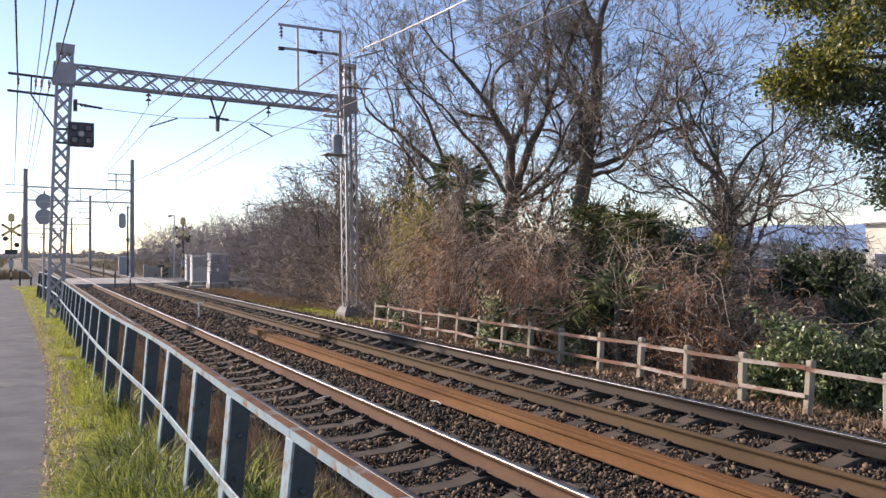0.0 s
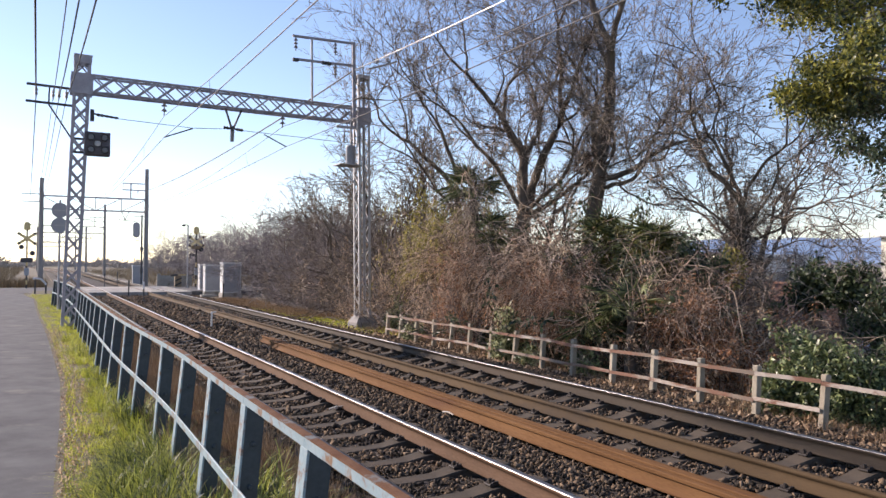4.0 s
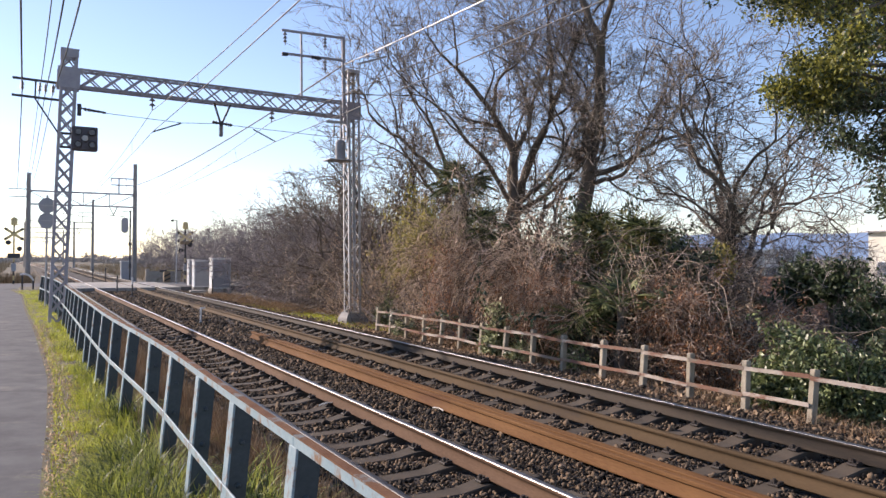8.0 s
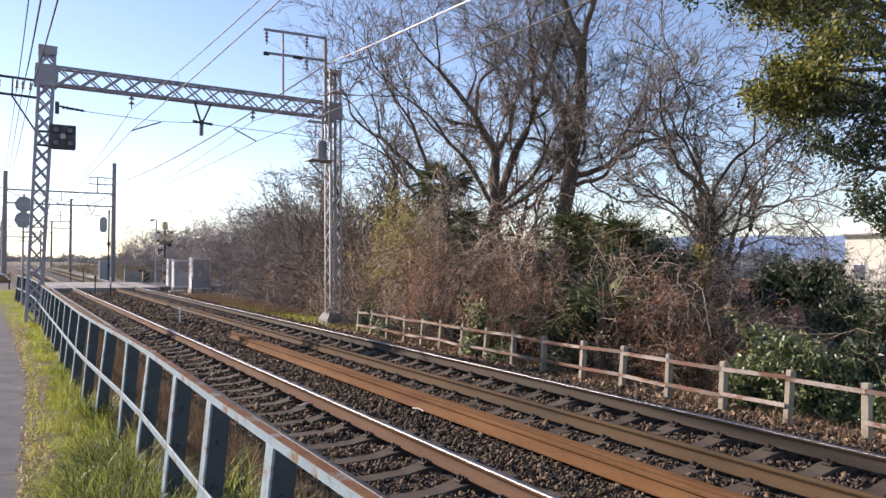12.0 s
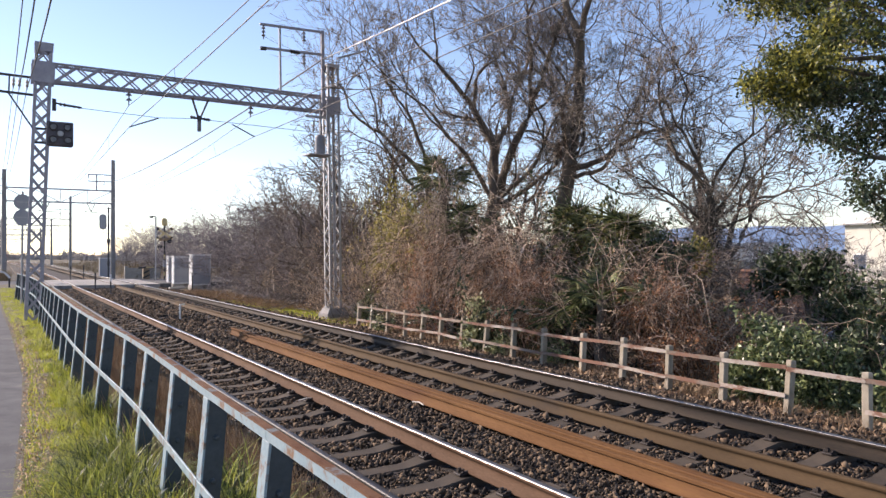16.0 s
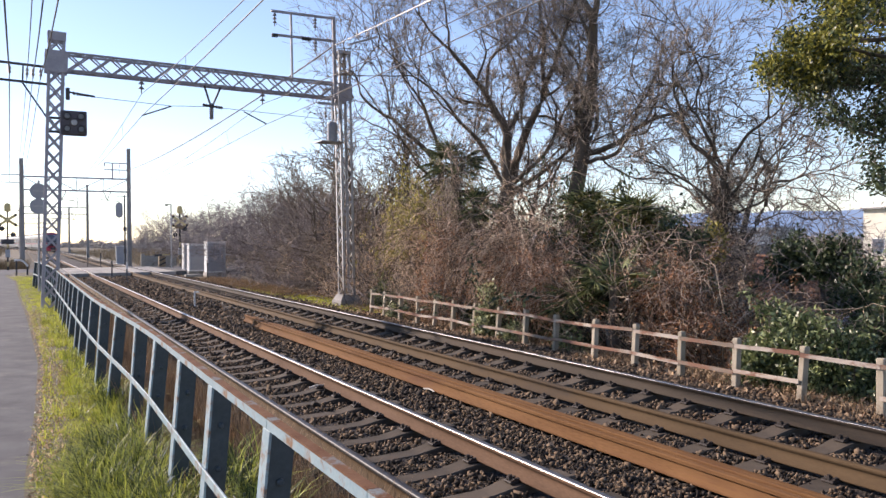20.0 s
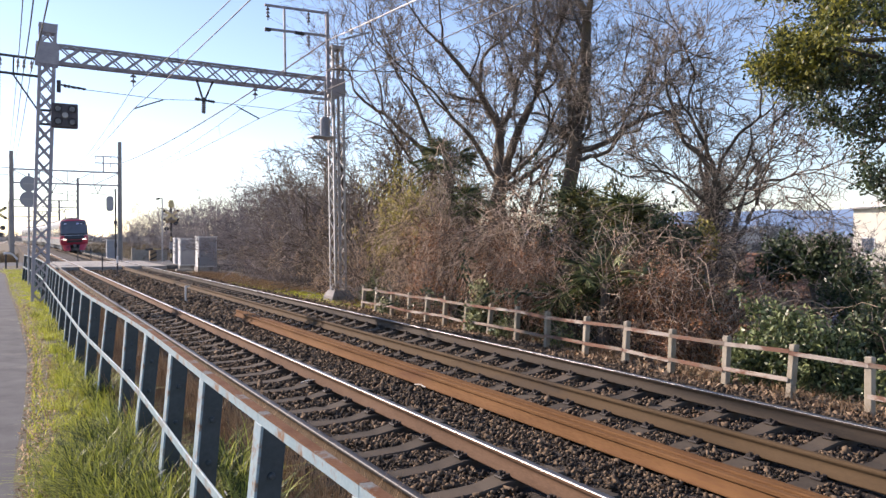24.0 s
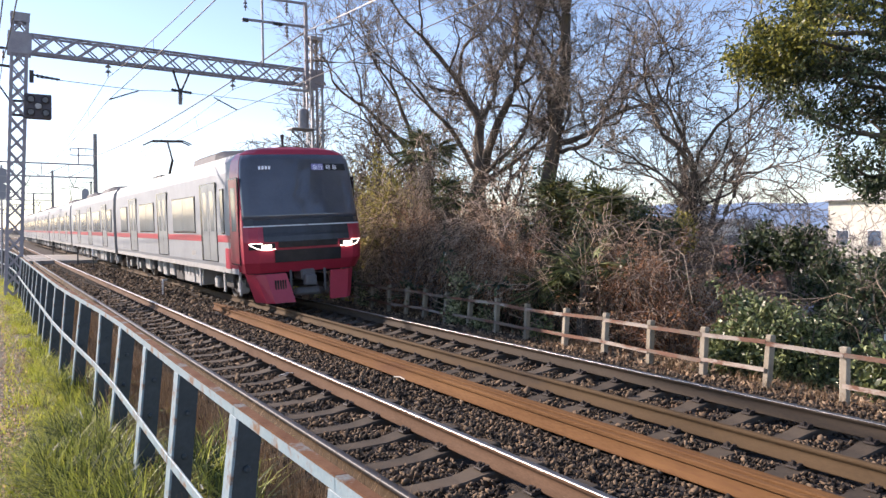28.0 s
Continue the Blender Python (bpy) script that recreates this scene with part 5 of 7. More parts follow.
def bare_tree(name, at, seed, trunk_h, limbs, r, levels, laterals, label, lean=(0, 0), least=0.0055, thick=4, fork=1.0, ratio=0.76, twig=None, rise=0.015, wobble=0.17):
    """A bare tree: limbs are (right, ahead, up, length, share of the trunk's girth, metres below the trunk's top), as one faces it along the row."""
    rng = np.random.default_rng(seed)
    t = thing(name, label, "tree", pose(*at), "bare trees")
    p0, r0 = grow(rng, np.array([[0, 0, -0.4]]), np.array([[lean[0], lean[1], 1.0]]), np.array([trunk_h + 0.4]), np.array([r]), 9, 0.06, 0.05, 0.84)
    n = len(limbs)
    L = np.array([row if len(row) == 6 else (*row, 0.2) for row in limbs])
    way = L[:, :1] * np.array([0.84, -0.54, 0]) + L[:, 1:2] * np.array([0.54, 0.84, 0]) + L[:, 2:3] * np.array([0, 0, 1.0])
    start = p0[0, -1] - np.array([0, 0, 1.0]) * L[:, 5:6] * rng.uniform(0.6, 1.2, (n, 1))
    tree = forked(rng, start, way, L[:, 3], r * L[:, 4], levels, laterals, ratio, fork, wobble, rise)
    from_np("trunk", *tubes(p0, r0 * (1 + 0.06 * rng.normal(size=r0.shape)), 10), BARK, t, True)
    step = [1]
    for k in range(1, thick):
        step.append(step[-1] * (2 + laterals[min(k - 1, len(laterals) - 1)]))
    for i in range(n):
        from_np("limb", *joined(*[tubes(tree[k][0][i * step[k]:(i + 1) * step[k]], np.maximum(tree[k][1][i * step[k]:(i + 1) * step[k]], 0.012), (9, 7, 5, 4)[k]) for k in range(thick)]), BARK, t, True)
    stuff("twig_mass", *joined(*[tubes(p, np.maximum(q, least), 3) for p, q in tree[thick:]]), twig or TWIG, t)
    return t, tree


def crown_leaves(t, name, rng, pts, count, length, width, material, jitter=0.15, droop=0.3, where=None):
    """Leaves clustered along the given branches."""
    flat = pts.reshape(-1, 3)
    if where is not None:
        flat = flat[where(flat)]
    at = flat[rng.integers(0, len(flat), count)] + rng.normal(size=(count, 3)) * jitter
    return stuff(name, *leaf_quads(rng, at, length, width, droop), material, t)


def shrub(seed, height, width, stems, label, leaf=None, leaf_n=0, leaf_size=(0.05, 0.03), hang=0.0, name="bare_shrub", category="shrub", stem_mat=None, arch=0.03, leaf_from=-9.0):
    """A tangle of arching stems with side twigs, and leaves where it has them."""
    rng = np.random.default_rng(seed)
    t = thing(name, label, category, None, "thicket along the fence")
    a = rng.uniform(0, 2 * np.pi, stems)
    q = np.sqrt(rng.uniform(0, 1, stems)) * width * 0.42
    start = np.stack([q * np.cos(a), q * np.sin(a), np.full(stems, -0.35)], 1)
    way = np.stack([np.cos(a) * 0.25 + 0.25 * rng.normal(size=stems), np.sin(a) * 0.25 + 0.25 * rng.normal(size=stems), np.ones(stems)], 1)
    p1, r1 = grow(rng, start, way, height * rng.uniform(0.6, 1.25, stems), rng.uniform(0.006, 0.02, stems), 9, 0.24, arch, 0.35)
    p2, r2 = grow(rng, *sprout(rng, p1, r1, 5, 0.1, 1.0, 1.0, 0.45, 0.6), 6, 0.34, 0.02 - 0.6 * hang, 0.5)
    p3, r3 = grow(rng, *sprout(rng, p2, r2, 1, 0.1, 1.0, 1.0, 0.8, 0.8), 4, 0.4, -0.6 * hang, 0.5)
    stuff("stem_tangle", *joined(tubes(p1, r1, 5), tubes(p2, np.maximum(r2, 0.0058), 3)), stem_mat or VINE, t)
    stuff("twig_mass", *tubes(p3, np.maximum(r3, 0.0055), 3), stem_mat or VINE, t)
    if leaf:
        crown_leaves(t, "foliage", rng, p3, leaf_n, *leaf_size, leaf, 0.06, 0.5, lambda q: q[:, 2] > leaf_from)
    return t


def curtain(seed, height, width, depth, strands, label, leaf, leaf_n):
    """Vines that have climbed over a shrub and hang down in front of it like a curtain."""
    rng = np.random.default_rng(seed)
    t = thing("hanging_vine", label, "vine", None, "vine curtains along the fence")
    y, q = rng.uniform(-0.5, 0.5, strands) * width, rng.uniform(-0.5, 0.5, strands) * depth
    top = height * (1 - 0.35 * (2 * y / width) ** 2) * rng.uniform(0.55, 1.0, strands)
    p, r = grow(rng, np.stack([q, y, top], 1), np.stack([-0.5 + 0.5 * rng.normal(size=strands), 0.5 * rng.normal(size=strands), 0.5 * np.ones(strands)], 1), top * rng.uniform(0.7, 1.15, strands), rng.uniform(0.005, 0.012, strands), 11, 0.44, -0.22, 0.55)
    p2, r2 = grow(rng, *sprout(rng, p, r, 3, 0.1, 1.0, 0.9, 0.3, 0.8), 4, 0.4, -0.12, 0.6)
    stuff("stem_tangle", *joined(tubes(p, r, 3), tubes(p2, np.maximum(r2, 0.003), 3)), VINE, t)
    crown_leaves(t, "foliage", rng, p2, leaf_n, 0.055, 0.03, leaf, 0.04, 0.9)
    return t


def scaled(ob, x, y, z, turn, s, sz=None):
    """Places a shrub, turned and sized."""
    ob.matrix_basis = pose(x, y, z, 0, 0, turn) @ Matrix.Diagonal((s, s, sz or s, 1))
    return ob


# great bare trees behind the thicket, and lesser ones along it
big_1, b1 = bare_tree("bare_tree", (13.75, 21.5, -0.9), 24, 4.5, [(-0.36, 0.0, 1, 3.3, 0.62, 0.0), (0.06, 0.3, 1, 3.2, 0.4, 0.0), (0.3, -0.1, 1, 3.5, 0.56, 0.1), (1.0, 0.1, 0.6, 2.6, 0.28, 0.3), (-0.7, 0.6, 0.9, 2.8, 0.3, 0.1), (0.3, -0.6, 1.0, 2.8, 0.28, 0.1)],
                          0.29, 8, (1, 1, 1, 1, 1, 2, 2), "great bare broad-leaved tree with vine-wrapped limbs", fork=0.8, rise=0.06, wobble=0.16)
big_2, b2 = bare_tree("bare_tree", (14.95, 19.3, -0.9), 37, 5.4, [(-0.14, 0.0, 1, 3.8, 0.78, 0.0), (-0.5, 0.05, 1, 1.6, 0.34, 0.3), (1.15, 0.0, 0.25, 2.0, 0.36, 0.1), (1.1, -0.3, -0.02, 2.2, 0.26, 0.5), (0.3, 0.1, 1, 2.6, 0.36, 0.0), (0.3, 0.85, 0.8, 2.6, 0.3, 0.2), (0.75, -0.4, 0.9, 2.2, 0.24, 0.0)],
                          0.28, 8, (1, 1, 1, 1, 1, 2, 2), "great bare tree with a thick dark trunk", (-0.02, 0), fork=0.85, rise=0.045, wobble=0.18)
big_3, b3 = bare_tree("bare_tree", (15.5, 13.6, -0.9), 43, 4.1, [(-0.8, 0.0, 0.75, 1.9, 0.5, 0.0), (-1.0, 0.2, 0.0, 1.9, 0.26, 1.6), (-0.2, 0.0, 1, 1.9, 0.42, 0.0), (0.3, 0.2, 1, 1.8, 0.36, 0.0), (0.9, 0.0, 0.5, 1.7, 0.3, 0.7), (-0.9, -0.4, 0.3, 1.7, 0.28, 0.9), (1.0, 0.2, 0.2, 1.6, 0.26, 1.2)],
                          0.14, 7, (1, 1, 1, 1, 2, 1), "slender bare tree with crooked limbs behind the thicket", (-0.02, 0.02), fork=1.05, rise=0.025, wobble=0.2)
big_4, b4 = bare_tree("bare_tree", (12.3, 22.3, -0.8), 71, 4.9, [(-0.6, 0.0, 1, 2.5, 0.7, 0.1), (-0.1, 0.2, 1, 2.6, 0.6, 0.0), (-1.0, 0.1, 0.7, 2.1, 0.42, 0.8)],
                          0.13, 7, (1, 1, 1, 1, 2, 2), "tall thin bare tree beside the lattice mast", (0.03, 0.0), fork=0.9, rise=0.04, wobble=0.14)
for big, pts, n, reach in ((big_1, b1, 2600, 0.08), (big_2, b2, 1800, 0.11), (big_3, b3, 1300, 0.06), (big_4, b4, 500, 0.04)):
    rng = np.random.default_rng(n)
    limbs = np.concatenate([pts[k][0].reshape(-1, 3) for k in (0, 0, 1, 1, 2)])
    at = limbs[rng.integers(0, len(limbs), n)] + rng.normal(size=(n, 3)) * reach
    p, r = grow(rng, at, rng.normal(size=(n, 3)) + np.array([0, 0, 0.3]), rng.uniform(0.2, 0.7, n), np.full(n, 0.006), 4, 0.35, -0.1, 0.5)
    stuff("climbing_vine", *tubes(p, r, 3), VINE, big)["label"] = "brown climbing vines on the limbs"
rng = np.random.default_rng(5)
for big, height, spread, n in ((big_1, 4.4, 0.3, 330), (big_2, 5.2, 0.3, 330), (big_3, 4.4, 0.17, 1000)):
    z = height * rng.uniform(0.25, 1, n)
    a = rng.uniform(0, 2 * np.pi, n)
    at = np.stack([spread * np.cos(a), spread * np.sin(a), z], 1)
    p, r = grow(rng, at, np.stack([np.cos(a), np.sin(a), rng.normal(size=n)], 1), rng.uniform(0.3, 1.0, n), rng.uniform(0.005, 0.011, n), 5, 0.4, -0.12, 0.5)
    stuff("climbing_vine", *tubes(p, r, 3), VINE, big)["label"] = "brown climbing vines round the trunk"

FAN = [(math.cos(a) * 0.8, math.sin(a) * 0.8, 1.0, 1.9, 0.6) for a in (0.3, 1.5, 2.6, 3.7, 5.2)]
lean_tree, _ = bare_tree("bare_tree", (11.9, 31.5, -0.8), 54, 1.6, [(-0.9, 0, 0.8, 1.5, 0.7), (-0.5, 0.5, 1, 1.4, 0.7), (0.3, 0, 1, 1.4, 0.6), (-1.0, -0.4, 0.5, 1.4, 0.5), (0.7, 0.3, 0.8, 1.3, 0.5)], 0.13, 7, (1, 1, 1, 1, 1, 1), "bare spreading tree leaning out at the end of the thicket", (-0.12, 0), 0.0075)
for i, (x, y, s) in enumerate(((12.4, 28.4, 1.3), (12.2, 34.5, 1.1), (14.6, 27.6, 1.5), (13.4, 30.0, 1.4), (13.0, 36.5, 0.95), (13.2, 40.0, 0.9), (17.5, 24.5, 1.7), (20.5, 17.0, 1.5))):
    scaled(copy_thing(lean_tree, Matrix.Identity(4)), x, y, -0.8, 15 * (-1) ** i, s)
scrub, _ = bare_tree("scrub_tree", (13.2, 42.0, -0.7), 58, 0.5, FAN, 0.09, 7, (1, 1, 1, 2, 1, 1), "dense grey-brown bare scrub tree along the line", (0, 0), 0.0075, 3, 1.2, twig=TWIG_GREY)
for i, (x, y, s) in enumerate(((12.5, 34.2, 0.7), (13.4, 33.0, 1.0), (12.7, 38.2, 0.72), (13.8, 39.0, 1.0), (13.0, 47.0, 0.8), (13.6, 47.5, 1.0), (13.4, 51.0, 0.9), (13.8, 55.0, 1.05), (12.8, 60.0, 0.95), (14.2, 66.0, 1.05), (15.0, 74.0, 1.1), (15.5, 84.0, 1.15), (16.0, 96.0, 1.2), (15.5, 112.0, 1.1), (21.0, 120.0, 1.3), (24.0, 140.0, 1.5), (15.4, 44.0, 1.15), (16.0, 58.0, 1.2), (12.9, 31.6, 0.85), (13.3, 36.0, 1.0), (14.6, 41.2, 1.1), (15.0, 35.6, 1.15), (14.8, 50.0, 1.15), (16.4, 48.0, 1.3), (16.2, 13.2, 0.4), (15.2, 9.7, 0.5), (14.7, 10.4, 0.4), (16.6, 12.0, 0.55), (17.6, 13.8, 0.62), (14.5, 16.6, 0.42), (13.4, 14.6, 0.38), (15.6, 15.8, 0.72), (17.6, 15.6, 0.8), (19.4, 11.0, 0.5))):
    scaled(copy_thing(scrub, Matrix.Identity(4)), x, y, -0.8, 57 * i, s * 1.05, s * (0.95 + 0.1 * math.sin(i * 2.3)))

# thicket: a few kinds of tangle, repeated along the fence in three rows
KINDS = [
    shrub(101, 2.6, 1.9, 30, "tangle of bare brown vines and dry leaves", DEAD_LEAF, 2800, (0.065, 0.042), 0.05),
    shrub(102, 3.2, 2.0, 28, "dense bare thicket of grey-brown stems", DEAD_LEAF, 1800, (0.05, 0.034), 0.02),
    shrub(103, 3.0, 2.0, 28, "vine-hung shrub with olive and yellow leaves", OLIVE_LEAF, 2600, (0.095, 0.058), 0.06),
    shrub(104, 2.2, 2.0, 32, "reddish brown bramble hung with dead leaves", RED_LEAF, 2600, (0.075, 0.045), 0.14),
    shrub(105, 2.8, 1.9, 26, "dark evergreen shrub tangled with bare vines", DARK_LEAF, 4600, (0.12, 0.06), 0.04),
    shrub(106, 3.0, 2.1, 34, "bare grey-brown scrub with a few withered leaves", DEAD_LEAF, 240, (0.06, 0.035), 0.0, stem_mat=TWIG_GREY),
]
used = set()
rnd = random.Random(77)
for x0, zs, gap in ((11.3, 1.3, 1.25), (12.6, 1.55, 1.4), (14.6, 1.6, 2.4)):
    y, i = 3.2 + rnd.uniform(0, 0.6), 0
    while y < 44:
        bearing = math.degrees(math.atan2(x0, y))
        low = lerp_table(bearing, [(15, 0.95), (22, 0.95), (24, 1.1), (28, 1.05), (30, 0.5), (36.5, 0.46), (38, 0.8), (40, 0.85), (43.5, 0.8), (45, 0.66), (46.5, 0.48), (48, 0.36), (50, 0.26), (60, 0.24)])
        choice = (5, 5, 5) if bearing < 20.5 else (5, 1, 5) if bearing < 24.6 else (2, 2, 0) if bearing < 28 else (0, 4, 1) if bearing < 32 else (0, 3, 1) if bearing < 36 else (0, 1, 4) if bearing < 42 else (0, 1, 0) if bearing < 46 else (3, 0) if bearing < 49 else (4, 1, 0)
        k = choice[i % len(choice)]
        # dark kind here, to put shade between the vine curtains
        if x0 < 12 and 28 < bearing < 46:
            k = 4
            if i % 2:
                y += gap
                i += 1
                continue
        if bearing > 50.5 or bearing > 46.5 and rnd.random() < 0.4:
            y += 0.7
            i += 1
            continue
        step_back = 0.0 if y < 20 else 1.4 if x0 < 11.5 and y < 26 else 0.5 if y < 38 else 1.3
        src = KINDS[k]
        ob = src if k not in used else copy_thing(src, Matrix.Identity(4))
        used.add(k)
        x = x0 + step_back + rnd.uniform(-0.35, 0.35)
        scaled(ob, x, y, ground_z(x, y), rnd.uniform(0, 360), rnd.uniform(0.85, 1.15), rnd.uniform(0.85, 1.15) * zs * low)
        y += gap * rnd.uniform(0.8, 1.2) * (1.0 if y < 26 else 1.35)
        i += 1
for k, bearing, x, s, sz in ((0, 22.8, 10.3, 0.8, 0.6), (1, 24.3, 10.4, 0.9, 0.75), (5, 25.8, 10.3, 0.9, 0.7), (1, 27.6, 10.3, 0.7, 0.7), (1, 29.3, 10.0, 0.55, 1.0), (5, 30.6, 10.0, 0.55, 1.05), (0, 28.4, 10.6, 0.6, 1.1), (1, 37.3, 10.7, 0.7, 0.85), (0, 42.4, 10.7, 0.8, 0.95), (1, 43.8, 10.9, 0.8, 0.95), (0, 45.2, 10.8, 0.8, 0.7), (3, 46.6, 10.9, 0.8, 0.6), (3, 48.2, 10.9, 0.7, 0.6), (0, 49.6, 11.5, 0.7, 0.4)):
    y = x / math.tan(radians(bearing))
    scaled(copy_thing(KINDS[k], Matrix.Identity(4)) if k in used else KINDS[k], x, y, ground_z(x, y), 40 * bearing, s, sz)
    used.add(k)
assert len(used) == len(KINDS)


# a curtain of olive-leaved vines beside the lattice mast, and rusty brambles before the palms
olive = shrub(131, 3.3, 1.9, 36, "tall shrub smothered in sunlit olive-yellow vine leaves", OLIVE_LEAF, 2600, (0.1, 0.06), 0.1, leaf_from=1.3)
for i, (x, y, s, sz) in enumerate(((10.7, 20.0, 0.65, 1.35), (11.2, 22.4, 0.6, 1.3), (11.6, 20.9, 0.7, 1.45), (12.5, 24.6, 0.8, 1.3))):
    scaled(olive if i == 0 else copy_thing(olive, Matrix.Identity(4)), x, y, ground_z(x, y), 70 * i, s, sz)
rusty = shrub(132, 2.2, 1.5, 40, "bramble hung with rust-red dead leaves", RED_LEAF, 5200, (0.06, 0.035), 0.2)
for i, (x, y, s, sz) in enumerate(((10.0, 17.6, 0.7, 1.2), (11.2, 9.9, 0.8, 0.8))):
    scaled(rusty if i == 0 else copy_thing(rusty, Matrix.Identity(4)), x, y, ground_z(x, y), 110 * i, s, sz)


for i, (k, x, y, s, sz) in enumerate(((4, 14.0, 8.4, 0.6, 0.7), (0, 12.4, 10.9, 0.7, 0.45))):
    scaled(copy_thing(KINDS[k], Matrix.Identity(4)), x, y, ground_z(x, y), 80 * i, s, sz)

vines = curtain(141, 2.5, 1.7, 0.9, 200, "curtain of hanging brown vines with rusty dead leaves", RED_LEAF, 6500)
pale_vines = curtain(142, 3.2, 2.0, 1.0, 190, "curtain of bare hanging grey-brown vines", DEAD_LEAF, 3400)
for src, places in ((vines, ((9.8, 17.3, 0.6, 0.95), (10.6, 10.3, 0.65, 0.7), (9.75, 15.0, 0.55, 0.85), (9.6, 13.7, 0.5, 0.75), (9.55, 12.9, 0.5, 0.7))), (pale_vines, ((9.7, 14.4, 0.62, 0.82), (10.3, 14.0, 0.7, 0.95), (10.0, 16.4, 0.6, 0.8), (10.0, 17.2, 0.45, 1.35), (10.4, 19.2, 0.9, 0.9)))):
    for i, (x, y, s, sz) in enumerate(places):
        scaled(src if i == 0 else copy_thing(src, Matrix.Identity(4)), x, y, ground_z(x, y), 12 * (-1) ** i, s, sz)


def arching_vines(x, y, width, height, n, seed, label):
    """Stout bare vines that arch over the shrubs and hang down in loops."""
    rng = np.random.default_rng(seed)
    t = thing("arching_vine", label, "vine", pose(x, y, ground_z(x, y)), "arching vines along the fence")
    top = height * rng.uniform(0.45, 1.0, n)
    start = np.stack([rng.uniform(-0.4, 0.7, n), rng.uniform(-0.5, 0.5, n) * width, top], 1)
    way = np.stack([rng.normal(size=n) * 0.6 - 0.5, rng.normal(size=n), rng.normal(size=n) * 0.5 + 0.6], 1)
    p, r = grow(rng, start, way, rng.uniform(0.9, 2.3, n), rng.uniform(0.004, 0.011, n), 12, 0.24, -0.17, 0.55)
    p2, r2 = grow(rng, *sprout(rng, p, r, 4, 0.1, 1.0, 0.8, 0.35, 0.6), 6, 0.3, -0.12, 0.5)
    stuff("stem_tangle", *tubes(p, r, 5), VINE_PALE, t)
    stuff("twig_mass", *tubes(p2, np.maximum(r2, 0.004), 3), VINE_PALE, t)
    return t


VINE_PALE = mat("pale_vine_stem", (0.1, 0.07, 0.05), (0.4, 0.3, 0.22), 1.2, 0.85, 0.0, fine=9, per_island=0.8)
for x, y, width, height, n, label in ((10.4, 20.2, 2.0, 3.4, 46, "looping bare brown vines beside the lattice mast"), (10.0, 17.3, 1.6, 2.7, 60, "looping bare brown vines over the thicket"), (10.1, 15.7, 1.4, 3.0, 28, "looping bare brown vines over the thicket"),
                                      (10.3, 12.4, 1.4, 2.5, 44, "pale looping vines over fan palms"), (10.7, 11.2, 1.5, 2.5, 34, "pale looping vines over fan palms"),
                                      (11.0, 10.4, 1.1, 2.3, 44, "pale looping vines over a dark shrub"), (11.6, 9.4, 0.9, 1.7, 16, "pale looping vines above the laurel"), (11.6, 7.5, 1.2, 1.5, 11, "brown looping vines beside the laurel")):
    arching_vines(x, y, width, height, n, int(100 * y), label)


def evergreen():
    """Tall evergreen whose leafy boughs hang over the right of the thicket."""
    rng = np.random.default_rng(64)
    t = thing("evergreen_tree", "tall evergreen tree with sunlit yellow-green leafy boughs", "tree", pose(14.85, 7.75, -0.8))
    p0, r0 = grow(rng, np.array([[0, 0, -0.4]]), np.array([[0.03, 0.02, 1.0]]), np.array([11.5]), np.array([0.3]), 9, 0.05, 0.02, 0.4)
    s, w, le, ra = sprout(rng, p0, r0, 52, 0.3, 0.98, 1.2, 0.44, 0.3)
    p1, r1 = grow(rng, s, w, np.clip(2.2 + 0.7 * (s[:, 2] - 4.4), 2.1, 5.6) * rng.uniform(0.85, 1.1, len(s)), ra, 9, 0.14, -0.03, 0.2)
    p2, r2 = grow(rng, *sprout(rng, p1, r1, 9, 0.25, 1.0, 0.9, 0.36, 0.55), 6, 0.2, -0.06, 0.3)
    p3, r3 = grow(rng, *sprout(rng, p2, r2, 5, 0.3, 1.0, 0.9, 0.46, 0.6), 4, 0.25, -0.08, 0.5)
    from_np("trunk", *tubes(p0, r0, 10), BARK, t, True)
    for i in range(len(p1)):
        mine = slice(i * 9, (i + 1) * 9)
        from_np("limb", *joined(tubes(p1[i:i + 1], r1[i:i + 1], 6), tubes(p2[mine], np.maximum(r2[mine], 0.008), 4)), BARK, t, True)
    stuff("twig_mass", *tubes(p3, np.maximum(r3, 0.005), 3), TWIG, t)
    # The crown's shade and sunlight are put into two leaf colours
    crown_leaves(t, "foliage", rng, p3, 76000, 0.1, 0.046, DARK_LEAF, 0.1, 0.4)["label"] = "dark green leaves with shade in their colour"
    crown_leaves(t, "foliage", rng, p3, 66000, 0.1, 0.046, SUNNY_LEAF, 0.12, 0.4, lambda q: q[:, 2] - 0.35 * q[:, 0] + 0.2 * q[:, 1] > 6.5)["label"] = "yellow-green upper leaves coloured for sunlight"
    return t


evergreen()


